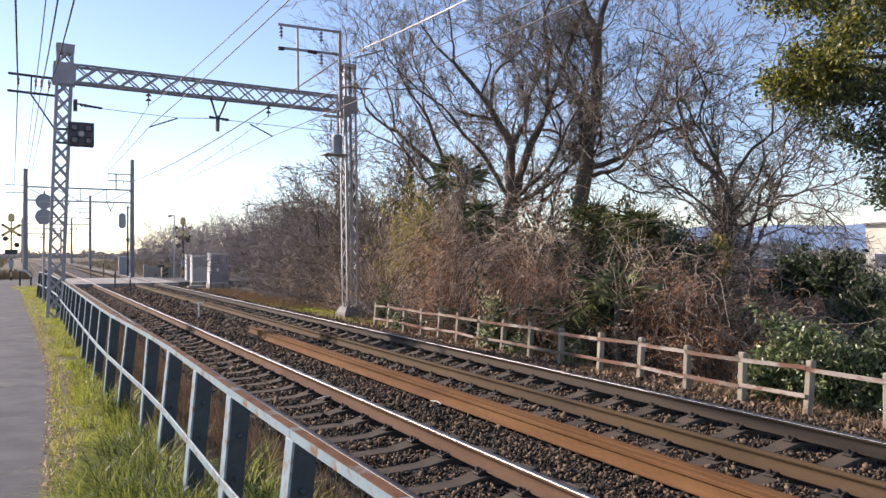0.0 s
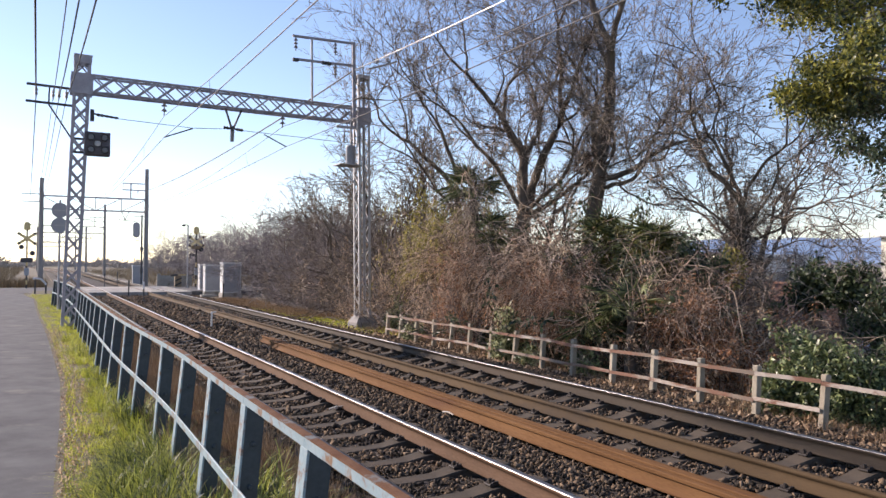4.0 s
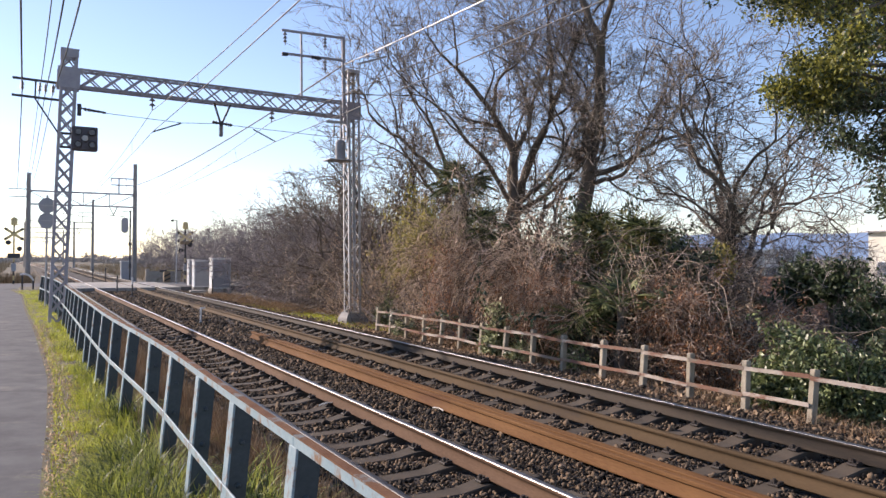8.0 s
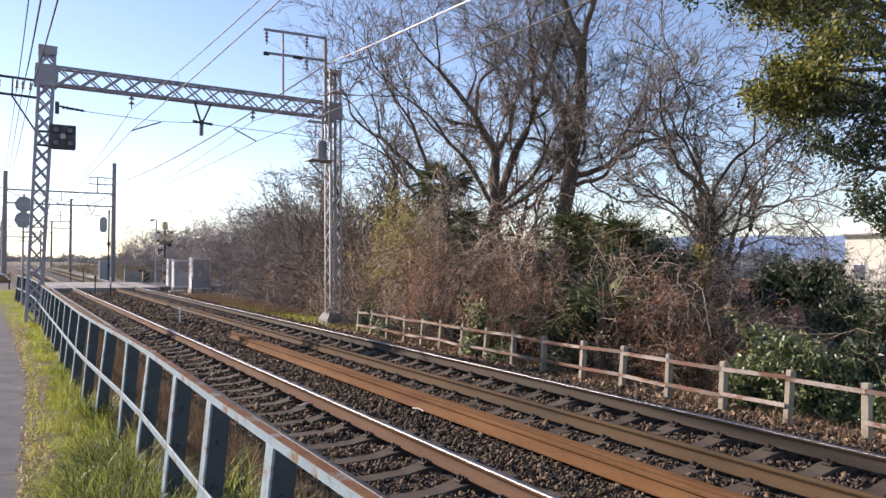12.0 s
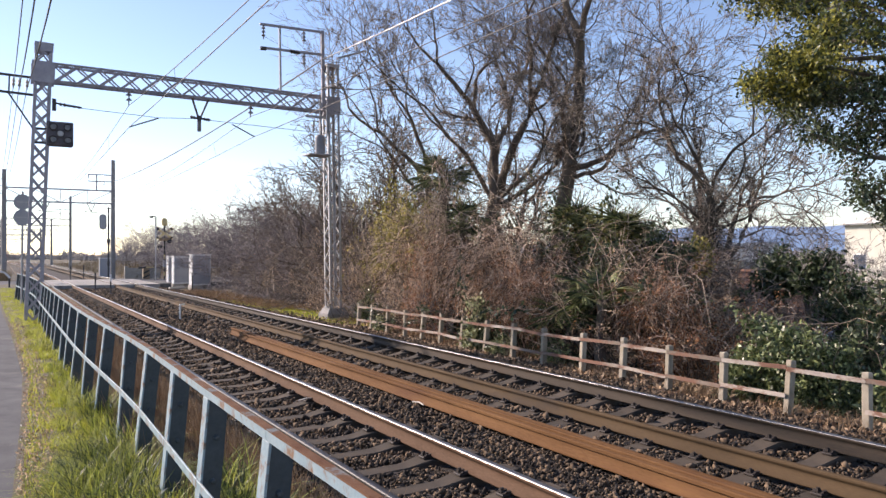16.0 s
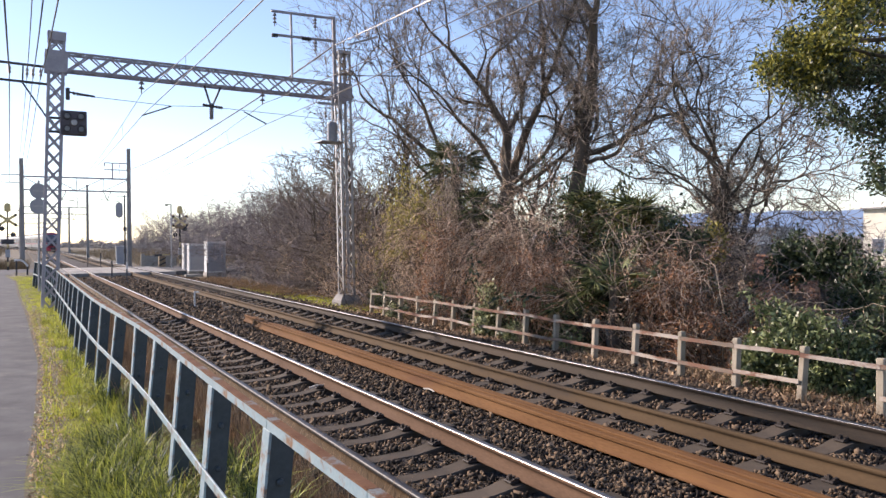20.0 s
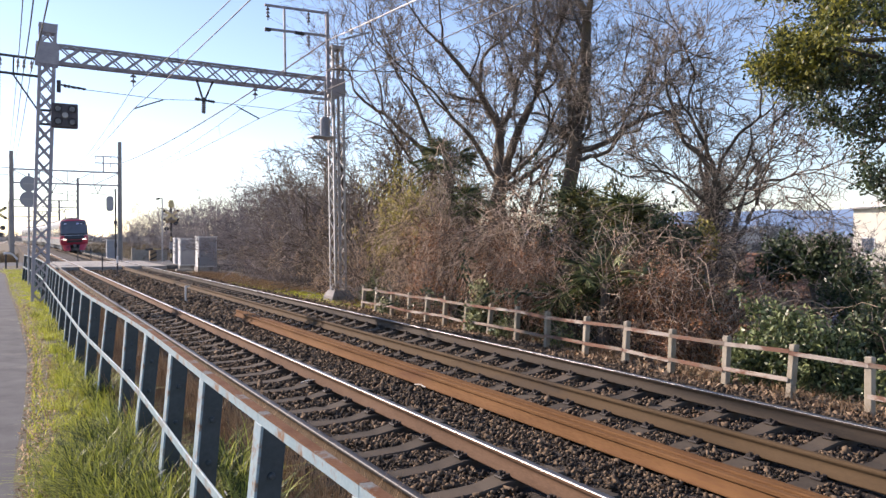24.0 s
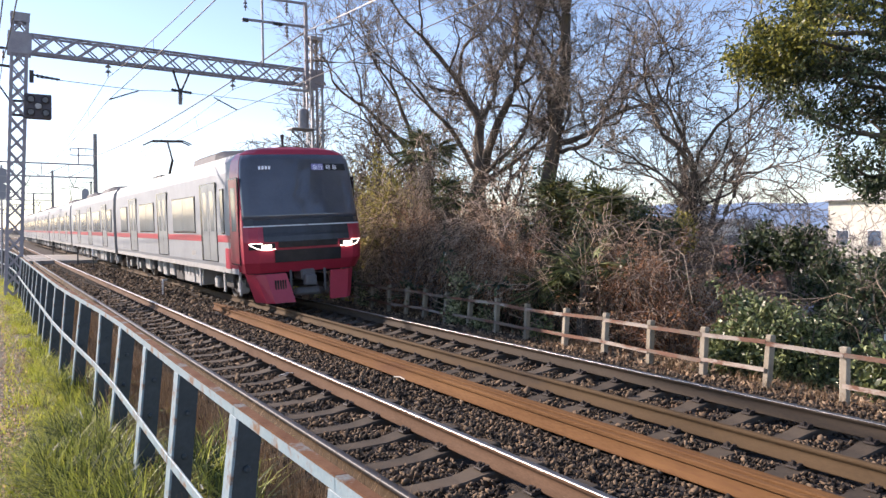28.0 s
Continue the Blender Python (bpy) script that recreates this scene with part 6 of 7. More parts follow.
def leafy_bush(name, at, seed, size, n, leaf, leaf_size, label, clumps=26):
    rng = np.random.default_rng(seed)
    t = thing(name, label, "bush", pose(*at))
    sx, sy, sz = size
    a = unit(rng.normal(size=(clumps, 3))) * rng.uniform(0.45, 1.0, (clumps, 1)) ** 0.5
    a[:, 2] = np.abs(a[:, 2])
    ends = a * np.array([sx, sy, sz])
    start = np.zeros((clumps, 3)) + np.array([0, 0, -0.2])
    way = ends + np.array([0, 0, 0.3])
    p, r = grow(rng, start, way, np.linalg.norm(ends, axis=1), np.full(clumps, 0.018), 6, 0.12, 0.0, 0.4)
    p2, r2 = grow(rng, *sprout(rng, p, r, 9, 0.3, 1.0, 0.9, 0.35, 0.6), 4, 0.2, 0.02, 0.5)
    stuff("stem_tangle", *joined(tubes(p, r, 5), tubes(p2, np.maximum(r2, 0.005), 3)), TWIG, t)
    crown_leaves(t, "foliage", rng, p2, n, *leaf_size, leaf, 0.07, 0.2)
    return t


leafy_bush("laurel_bush", (9.75, 7.5, -0.4), 5, (0.6, 0.72, 1.62), 13000, LAUREL_LEAF, (0.09, 0.042), "glossy green laurel bush behind the fence")
leafy_bush("laurel_bush", (9.95, 6.65, -0.4), 25, (0.7, 0.65, 1.5), 9000, LAUREL_LEAF, (0.085, 0.04), "glossy green laurel bush twined with bare vines")
leafy_bush("laurel_bush", (10.1, 5.3, -0.45), 6, (0.9, 0.9, 1.2), 5200, LAUREL_LEAF, (0.12, 0.055), "glossy green laurel bush behind the fence")
leafy_bush("ivy_clump", (9.1, 14.3, -0.35), 7, (0.4, 0.42, 1.6), 5000, IVY_LEAF, (0.08, 0.065), "pale variegated ivy overgrowing the fence")
leafy_bush("ivy_clump", (8.93, 13.3, -0.35), 8, (0.25, 0.3, 0.75), 1600, IVY_LEAF, (0.075, 0.06), "pale variegated ivy climbing a fence post")
leafy_bush("ivy_clump", (8.95, 18.9, -0.35), 9, (0.25, 0.5, 0.8), 1500, IVY_LEAF, (0.06, 0.05), "pale variegated ivy at the end of the fence")
leafy_bush("green_bush", (10.15, 22.3, -0.45), 10, (0.5, 0.8, 1.5), 3600, LAUREL_LEAF, (0.09, 0.045), "low green bush beside the lattice mast")
leafy_bush("green_bush", (9.35, 11.9, -0.35), 12, (0.35, 0.7, 0.7), 1500, LAUREL_LEAF, (0.08, 0.04), "low green weeds behind the fence")


def stemmed_bush(name, x, y, z, seed, size, n, leaf, label):
    """A bush whose leaves begin at height z, on a bare stem."""
    t = leafy_bush(name, (x, y, z), seed, size, n, leaf, (0.11, 0.055), label, 28)
    low = ground_z(x, y) - z
    p, r = grow(np.random.default_rng(seed), np.array([[0, 0, low - 0.3]]), np.array([[0, 0, 1.0]]), np.array([0.7 - low]), np.array([0.07]), 7, 0.05, 0.0, 0.7)
    from_np("trunk", *tubes(p, r, 7), BARK, t, True)


for x, y, z, seed, size in ((14.3, 10.7, 0.95, 14, (0.55, 0.6, 1.3)), (14.2, 9.8, 1.1, 16, (0.55, 0.55, 1.1)), (12.7, 14.6, 1.5, 22, (0.8, 0.8, 1.45)), (12.6, 13.2, 1.6, 23, (0.8, 0.8, 1.4)), (12.5, 12.1, 1.2, 24, (0.6, 0.6, 1.4)), (13.6, 8.7, 0.5, 17, (0.6, 0.7, 1.3)), (12.9, 7.5, 0.4, 18, (0.8, 0.7, 1.6)), (12.0, 7.4, -0.3, 21, (0.6, 0.6, 1.4))):
    stemmed_bush("evergreen_bush", x, y, z, seed, size, 5200 if y > 9 else 2400, DARK_LEAF, "dark evergreen bush on a bare stem among twigs")
for x, y, z, seed, size in ((11.4, 13.5, 1.7, 19, (0.55, 0.65, 1.25)), (11.5, 12.4, 1.8, 20, (0.45, 0.5, 1.2))):
    stemmed_bush("vine_clad_bush", x, y, z, seed, size, 3800, VINE_LEAF, "tall bush topped with olive-green vine leaves")
leafy_bush("evergreen_bush", (11.6, 10.6, -0.4), 15, (0.7, 0.8, 1.7), 3600, LAUREL_LEAF, (0.1, 0.05), "green leafy bush under the bare trees")
leafy_bush("yellow_vine", (13.2, 11.75, 1.5), 13, (0.14, 0.14, 1.05), 1500, OLIVE_LEAF, (0.09, 0.07), "yellow-green vine hanging on a bare stem", 8)


# Dark bushes added so that gaps between the vines look shaded
for i, (bearing, x, sx, sz) in enumerate(((26.9, 10.9, 0.5, 1.5), (31.4, 10.2, 0.35, 1.9), (38.6, 10.6, 0.5, 2.3), (41.2, 10.7, 0.5, 2.6), (44.6, 11.3, 0.5, 1.9))):
    y = x / math.tan(radians(bearing))
    leafy_bush("evergreen_bush", (x, y, ground_z(x, y)), 60 + i, (sx, sx * 1.2, sz), 5200, DARK_LEAF, (0.11, 0.06), "dark evergreen bush standing in for a shaded hollow", 24)


def palm(at, seed, height, fronds, label, size=0.75):
    """A fan palm: fibrous trunk and fans of stiff narrow blades."""
    rng = np.random.default_rng(seed)
    t = thing("fan_palm", label, "palm", pose(*at), "fan palms")
    p0, r0 = grow(rng, np.array([[0, 0, -0.4]]), np.array([[0.02, 0.02, 1.0]]), np.array([height + 0.4]), np.array([0.11]), 8, 0.03, 0.02, 0.9)
    from_np("trunk", *tubes(p0, r0 * (1 + 0.15 * rng.normal(size=r0.shape)), 9), BARK, t, True)
    top = p0[0, -1]
    for i in range(fronds):
        a, e = rng.uniform(0, 2 * np.pi), rng.uniform(-0.35, 1.2)
        d = np.array([math.cos(a) * math.cos(e), math.sin(a) * math.cos(e), math.sin(e)])
        hub = top + d * rng.uniform(0.4, 0.7) * size
        side = unit(np.cross(d, np.array([0, 0, 1.0])))
        n = 22
        th = np.linspace(-1.9, 1.9, n)
        way = np.cos(th)[:, None] * d + np.sin(th)[:, None] * side + np.array([0, 0, -0.15])
        p, r = grow(rng, np.repeat(hub[None], n, 0), way, np.full(n, 0.62 * size) * rng.uniform(0.85, 1.1, n), np.full(n, 0.019), 5, 0.03, -0.08, 0.1)
        blades = tubes(p, r, 3)
        stalk = tubes(np.stack([top, (top + hub) / 2 + np.array([0, 0, 0.04]), hub])[None], np.full((1, 3), 0.012), 4)
        from_np("frond", *joined(blades, stalk), PALM_LEAF, t)
    return t


palm((10.35, 17.6, -0.5), 1, 4.3, 22, "dark green fan palm rising out of the thicket", 0.95)
palm((10.3, 16.5, -0.5), 2, 3.0, 16, "dark green fan palm rising out of the thicket", 0.85)
palm((9.85, 12.2, -0.4), 3, 0.9, 14, "low fan palm with yellowing fronds behind the fence", 0.95)
palm((9.9, 11.3, -0.4), 4, 1.3, 14, "low fan palm with yellowing fronds behind the fence", 0.9)
palm((11.2, 13.3, -0.5), 6, 2.7, 16, "fan palm with pale green fronds rising out of the thicket", 0.95)
palm((11.3, 12.2, -0.5), 7, 2.5, 14, "fan palm with pale green fronds rising out of the thicket", 0.9)
palm((10.6, 4.6, -0.4), 5, 1.9, 12, "dark green fan palm at the end of the thicket", 1.0)


# ---- grass ----
def blades(rng, at, height, width, lean, material, name, label, segments=3):
    n = len(at)
    a = rng.uniform(0, 2 * np.pi, n)
    h = height * rng.uniform(0.5, 1.3, n)
    out = np.stack([np.cos(a), np.sin(a), np.zeros(n)], 1)
    side = np.stack([-np.sin(a), np.cos(a), np.zeros(n)], 1)
    bend = lean * rng.uniform(0.2, 1.3, n)
    rows = []
    for j in range(segments + 1):
        t = j / segments
        c = at + out * (h * bend * t * t)[:, None] + np.array([0, 0, 1.0]) * (h * t * (1 - 0.35 * np.minimum(bend, 1.5) * t))[:, None]
        wd = (width * (1 - t) ** 0.7)[:, None] if hasattr(width, "__len__") else np.full((n, 1), width * (1 - t) ** 0.7 + 0.0004)
        rows += [c - side * wd, c + side * wd]
    v = np.stack(rows, 1).reshape(-1, 3)
    base = (np.arange(n) * 2 * (segments + 1))[:, None]
    f = np.concatenate([base + np.array([[2 * j, 2 * j + 1, 2 * j + 3, 2 * j + 2]]) for j in range(segments)], 0)
    return tagged(from_np(name, v, f, material), label, "grass", kind="stuff")


def verge_points(rng, n, y0, y1, keep):
    y = y0 + (y1 - y0) * rng.uniform(0, 1, n) ** 2.2
    e = np.array([road_edge(v) for v in y])
    x = e + 0.02 + (0.98 - e) * rng.uniform(0, 1, n)
    m = np.array([keep(a, b, c) for a, b, c in zip(x, y, e)])
    m = m > rng.uniform(0, 1, n)
    return np.stack([x, y, np.zeros(n) - 0.005], 1)[m]


def grass():
    rng = np.random.default_rng(3)
    patchy = lambda x, y, e: min(1.0, max(0.0, (x - e - 0.14 - 0.16 * noise.noise(Vector((x * 1.5, y * 0.9, 3)))) * 4.5)) * (0.72 + 1.4 * noise.noise(Vector((x * 2.2, y * 1.3, 5)))) + 0.09
    blades(rng, verge_points(rng, 260000, 3.4, 46, patchy), 0.06, 0.0036, 1.0, GRASS, "grass", "short yellow-green verge grass beside the lane", 1)
    near_fence = lambda x, y, e: (1.0 if x > 0.62 else 0.15) * (0.6 + 0.6 * noise.noise(Vector((x * 3, y * 1.1, 9))))
    blades(rng, verge_points(rng, 9000, 5.5, 46, near_fence), 0.19, 0.0038, 0.8, GRASS, "grass", "taller grass along the foot of the guard fence")
    tufts = []
    for cx, cy, n in ((0.55, 5.6, 300), (0.75, 5.45, 420), (0.9, 5.9, 420), (0.66, 6.1, 420), (0.86, 6.5, 380), (0.7, 6.75, 260), (0.5, 6.0, 200), (0.95, 5.1, 380), (0.62, 5.0, 300), (0.82, 4.7, 380), (0.95, 7.1, 240), (0.7, 4.3, 300), (0.9, 4.0, 300), (1.0, 8.7, 130), (0.93, 9.0, 170), (0.97, 9.4, 90), (1.25, 5.4, 60), (1.3, 4.8, 60), (0.88, 7.9, 80)):
        q = rng.normal(size=(n, 2)) * 0.085
        tufts.append(np.stack([cx + q[:, 0], cy + q[:, 1] * 1.3, np.full(n, -0.02)], 1))
    tufts = np.concatenate(tufts)
    blades(rng, np.concatenate([tufts, tufts + np.array([0.03, 0.05, 0])]), 0.33, 0.0062, 1.2, LUSH, "long_grass", "lush clump of long green grass under the guard fence", 4)
    blades(rng, tufts[::3] + np.array([-0.02, -0.03, 0]), 0.26, 0.005, 1.1, GRASS, "long_grass", "sunlit yellow-green blades in the lush clump", 3)
    tall = []
    for cx, cy, n in ((0.8, 4.5, 110), (0.88, 5.0, 150), (0.78, 5.4, 130), (0.9, 5.8, 170), (0.86, 6.3, 170), (0.92, 6.7, 90), (0.66, 5.2, 70), (1.35, 5.1, 150), (1.5, 5.7, 150), (1.42, 4.6, 110)):
        q = rng.normal(size=(n, 2)) * 0.07
        tall.append(np.stack([cx + q[:, 0], cy + q[:, 1] * 1.5, np.full(n, -0.03)], 1))
    blades(rng, np.concatenate(tall), 0.42, 0.006, 1.0, LUSH, "long_grass", "tall green grass growing through the guard fence", 4)
    tips = tufts[::45] + np.array([0.0, 0.0, 0.2]) + rng.normal(size=(len(tufts[::45]), 3)) * 0.07
    tagged(from_np("leaf_litter", *leaf_quads(rng, tips, 0.1, 0.009, 0.0), PALE_LITTER), "pale dead blades lying over the long grass", "leaf litter", kind="stuff")
    low = []
    for i in range(150):
        cy = 2.6 + 20 * rng.uniform() ** 1.7
        e = road_edge(cy)
        cx = e + 0.22 + (0.95 - e - 0.22) * rng.uniform() ** 0.7
        q = rng.normal(size=(70, 2)) * rng.uniform(0.03, 0.09)
        low.append(np.stack([cx + q[:, 0], cy + q[:, 1] * 1.5, np.full(70, -0.01)], 1))
    blades(rng, np.concatenate(low[:80]), 0.15, 0.0034, 1.1, GRASS, "grass", "uneven yellow-green tufts on the verge")
    blades(rng, np.concatenate(low[80:125]), 0.2, 0.004, 1.0, LUSH, "grass", "darker green tufts on the verge")
    blades(rng, np.concatenate(low[125:]), 0.13, 0.0025, 0.9, DRY_GRASS, "dry_grass", "withered brown tufts on the verge")
    dry = np.stack([rng.uniform(1.0, 2.12, 26000), 1.2 + 26 * rng.uniform(0, 1, 26000) ** 1.8, np.zeros(26000)], 1)
    dry[:, 2] = [ground_z(a, b) for a, b in dry[:, :2]]
    blades(rng, dry, 0.46, 0.003, 0.5, DRY_GRASS, "dry_grass", "dry brown grass stalks between guard fence and track")
    few = np.stack([rng.normal(2.35, 0.2, 260), rng.uniform(2.5, 11, 260), np.full(260, -0.2)], 1)
    blades(rng, few, 0.16, 0.002, 0.6, DRY_GRASS, "dry_grass", "sparse dry stalks in the ballast")
    weeds = np.stack([rng.uniform(8.5, 9.8, 5500), rng.uniform(3.0, 24, 5500), np.zeros(5500)], 1)
    weeds[:, 2] = [ground_z(a, b) for a, b in weeds[:, :2]]
    keep = (np.array([noise.noise(Vector((a * 1.2, b * 0.8, 2))) for a, b in weeds[:, :2]]) + (weeds[:, 0] - 8.8) * 0.5) > 0.05
    blades(rng, weeds[keep], 0.2, 0.004, 0.9, DRY_GRASS, "dry_grass", "dry grass and litter along the railway fence")
    green = np.stack([rng.uniform(8.3, 10.5, 5000), rng.uniform(20.5, 34, 5000), np.zeros(5000)], 1)
    green[:, 2] = [ground_z(a, b) for a, b in green[:, :2]]
    blades(rng, green, 0.13, 0.005, 0.9, GRASS, "grass", "short green grass round the lattice mast footing")
    n = 4200
    lit = np.stack([rng.uniform(8.4, 10.2, n), rng.uniform(3, 24, n), np.zeros(n)], 1)
    lit[:, 2] = [ground_z(a, b) + 0.02 for a, b in lit[:, :2]]
    tagged(from_np("leaf_litter", *leaf_quads(rng, lit, 0.09, 0.05, 0.0), DEAD_LEAF), "dead leaves scattered along the railway fence", "leaf litter", kind="stuff")
    n = 2600
    y = 4.5 + 18 * rng.uniform(0, 1, n) ** 1.8
    lit = np.stack([np.array([road_edge(v) for v in y]) + rng.uniform(-0.03, 0.27, n), y, np.full(n, 0.024)], 1)
    tagged(from_np("leaf_litter", *leaf_quads(rng, lit, 0.04, 0.016, 0.0), DEAD_LEAF), "brown dead leaves along the edge of the lane", "leaf litter", kind="stuff")
    n = 620
    y = 4.0 + 14 * rng.uniform(0, 1, n) ** 1.6
    lit = np.stack([np.array([road_edge(v) for v in y]) + rng.uniform(-0.05, 0.5, n), y, np.full(n, 0.03)], 1)
    tagged(from_np("leaf_litter", *leaf_quads(rng, lit, 0.045, 0.014, 0.0), PALE_LITTER), "pale dead leaves scattered on the verge", "leaf litter", kind="stuff")


grass()


# ---- ballast stones ----
def stones():
    rng = np.random.default_rng(8)
    bm = bmesh.new()
    bmesh.ops.create_cube(bm, size=1.3)
    bmesh.ops.triangulate(bm, faces=bm.faces)
    base = np.array([v.co[:] for v in bm.verts])
    tri = np.array([[v.index for v in f.verts] for f in bm.faces])
    bm.free()
    shapes = [base * rng.uniform(0.45, 1.3, (len(base), 3)) * np.array([1.15, rng.uniform(0.6, 0.95), rng.uniform(0.38, 0.7)]) for _ in range(14)]
    spots = []
    for y0, y1, per, size in ((1.8, 7.0, 820, 0.022), (7.0, 12.0, 600, 0.025), (12.0, 19.0, 340, 0.03), (19.0, 30.0, 130, 0.038), (30.0, 48.0, 60, 0.046)):
        n = int((y1 - y0) * 7.3 * per)
        x, y = rng.uniform(1.62, 8.92, n), rng.uniform(y0, y1, n)
        az = np.degrees(np.arctan2(x, y))
        keep = (az < 63) & (np.hypot(x, y) > 2.6)
        for cx, pitch, phase in ((TRACK_1, PITCH_1, PHASE_1), (TRACK_2, PITCH_2, PHASE_2)):
            off = np.abs((y - phase + pitch / 2) % pitch - pitch / 2)
            keep &= ~((np.abs(x - cx) < 1.0) & (off < 0.125) & (rng.uniform(0, 1, n) < 0.985))
            for s in (-1, 1):
                keep &= np.abs(x - cx - s * GAUGE / 2) > 0.085
        keep &= ~((x > 4.73) & (x < 5.1) & (y < 18.8))
        x, y = x[keep], y[keep]
        z = np.array([ground_z(a, b) for a, b in zip(x, y)]) + rng.normal(0.012, 0.012, len(x))
        s = size * rng.lognormal(0, 0.36, len(x))
        spots.append(np.stack([x, y, z, s], 1))
    p = np.concatenate(spots)
    n = len(p)
    which = rng.integers(0, len(shapes), n)
    v = np.stack(shapes)[which] * p[:, 3][:, None, None]
    q = unit(rng.normal(size=(n, 4)))
    a, b, c, d = q.T
    rot = np.stack([1 - 2 * (c * c + d * d), 2 * (b * c - a * d), 2 * (b * d + a * c), 2 * (b * c + a * d), 1 - 2 * (b * b + d * d), 2 * (c * d - a * b),
                    2 * (b * d - a * c), 2 * (c * d + a * b), 1 - 2 * (b * b + c * c)], -1).reshape(n, 3, 3)
    v = np.einsum("nij,nkj->nki", rot, v) + p[:, None, :3]
    f = tri[None] + (np.arange(n) * len(base))[:, None, None]
    tagged(from_np("ballast_stones", v.reshape(-1, 3), f.reshape(-1, 3), STONE), "loose dark brown crushed stones between the sleepers", "ballast", kind="stuff")


stones()


# ---- level crossing gear, cabinets, signs ----
TILE_BROWN = mat("roof_tile_brown", (0.3, 0.145, 0.09), (0.5, 0.28, 0.19), 3, 0.8, 0.3, fine=30)
SHEET_WHITE = mat("pale_roof_sheet", (0.6, 0.59, 0.56), (0.74, 0.73, 0.7), 2, 0.6, 0.1, fine=20)
TARP_BLUE = mat("blue_sheet", (0.1, 0.16, 0.3), (0.2, 0.28, 0.45), 2, 0.5, 0.1, fine=20)
PLASTER = mat("house_plaster", (0.52, 0.5, 0.42), (0.66, 0.64, 0.55), 1, 0.8, 0.05, fine=20)
PANE = mat("window_pane", (0.05, 0.08, 0.12), (0.12, 0.16, 0.22), 1, 0.08, 0.0, spec=0.8)
# distance haze is mixed into this pale brown
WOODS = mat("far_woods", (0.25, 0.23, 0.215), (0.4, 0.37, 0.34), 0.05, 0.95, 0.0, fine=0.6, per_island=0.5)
REED = mat("reed", (0.2, 0.14, 0.075), (0.36, 0.26, 0.15), 0.3, 0.9, 0.0, fine=3, per_island=0.5)


def cabinet(x, y, w, d, h, label):
    t = thing("relay_cabinet", label, "cabinet", pose(x, y, -0.12), "relay cabinets")
    part("plinth", boxed(-0.05, w + 0.05, -0.05, d + 0.05, -0.2, 0.1), CONCRETE, t)
    part("body", boxed(0, w, 0, d, 0.1, h, 0.015), WHITE_BOX, t)
    part("roof", boxed(-0.04, w + 0.04, -0.06, d + 0.06, h, h + 0.05, 0.01), WHITE_BOX, t)
    # the door's grey puts shade onto the white cabinet's front
    part("door", boxed(0.05, w - 0.05, -0.02, -0.001, 0.18, h - 0.06, 0.006), GREY_BOX, t, "cabinet door coloured grey for the front's shade")
    part("handle", boxed(w * 0.8, w * 0.8 + 0.03, -0.045, -0.02, h * 0.5, h * 0.5 + 0.14), DARK, t)
    return t


cabinet(9.62, 46.0, 1.05, 0.9, 1.86, "white steel relay cabinet beside the track")
cabinet(9.12, 48.8, 1.1, 0.7, 1.72, "white steel relay cabinet, its front coloured for shade")
cabinet(9.3, 51.6, 0.8, 0.6, 1.75, "narrow white steel relay cabinet")


BOARD_BROWN = mat("brown_board", (0.2, 0.14, 0.08), (0.3, 0.22, 0.14), 4, 0.7, 0.1, fine=40)


def crossing_signal(x, y, label, lamp_side):
    t = thing("crossing_signal", label, "crossing signal", pose(x, y, -0.05), "crossing signals")
    p = part("pole", rod(bmesh.new(), (0, 0, -0.2), (0, 0, 3.9), 0.05, 10), BLACK, t)
    for i in range(3):
        part("band", rod(bmesh.new(), (0, 0, 0.3 + i * 0.6), (0, 0, 0.6 + i * 0.6), 0.053, 10), YELLOW, p)
    part("bell", lathe(bmesh.new(), [(0.14, 0), (0.19, 0.06), (0.19, 0.4), (0.15, 0.5), (0.06, 0.54)], (0, 0, 3.85), None, 14), YELLOW, t, "yellow warning bell housing")
    for s in (-1, 1):
        bm = bmesh.new()
        bar(bm, (-0.55, -0.07 - 0.02 * s, 3.3 - 0.38 * s), (0.55, -0.07 - 0.02 * s, 3.3 + 0.38 * s), 0.014, 0.17)
        b = part("cross_board", bm, YELLOW, t, "yellow and black cross board")
        for k in (-0.6, 0.6):
            bm = bmesh.new()
            bar(bm, (k * 0.75 - 0.05, -0.085 - 0.02 * s, 3.3 + (k * 0.75 - 0.05) * 0.69 * s), (k * 0.75 + 0.05, -0.085 - 0.02 * s, 3.3 + (k * 0.75 + 0.05) * 0.69 * s), 0.008, 0.171)
            part("black_stripe", bm, BLACK, b)
    for dx in (-0.32, 0.32):
        part("lamp", lathe(bmesh.new(), [(0.16, 0), (0.16, 0.05), (0.1, 0.12)], (dx * lamp_side, 0, 2.35 if dx < 0 else 2.75), Vector((0, -1, 0)), 14), DARK, t, "dark unlit warning lamp")
        part("lamp_bracket", bar(bmesh.new(), (0, 0, 2.35 if dx < 0 else 2.75), (dx * lamp_side, 0, 2.35 if dx < 0 else 2.75), 0.04, 0.04), DARK, t)
    part("direction_box", boxed(-0.36, 0.36, -0.1, 0.08, 2.78 if lamp_side > 0 else 1.75, 3.0 if lamp_side > 0 else 2.05, 0.02), BOARD_BROWN if lamp_side > 0 else DARK, t, "brown direction board" if lamp_side > 0 else "")
    part("cable_box", boxed(-0.14, 0.14, -0.16, -0.04, 0.9, 1.4, 0.02), GREY_BOX, t)
    return t


crossing_signal(10.05, 57.2, "yellow and black crossing signal with a bell", 1)
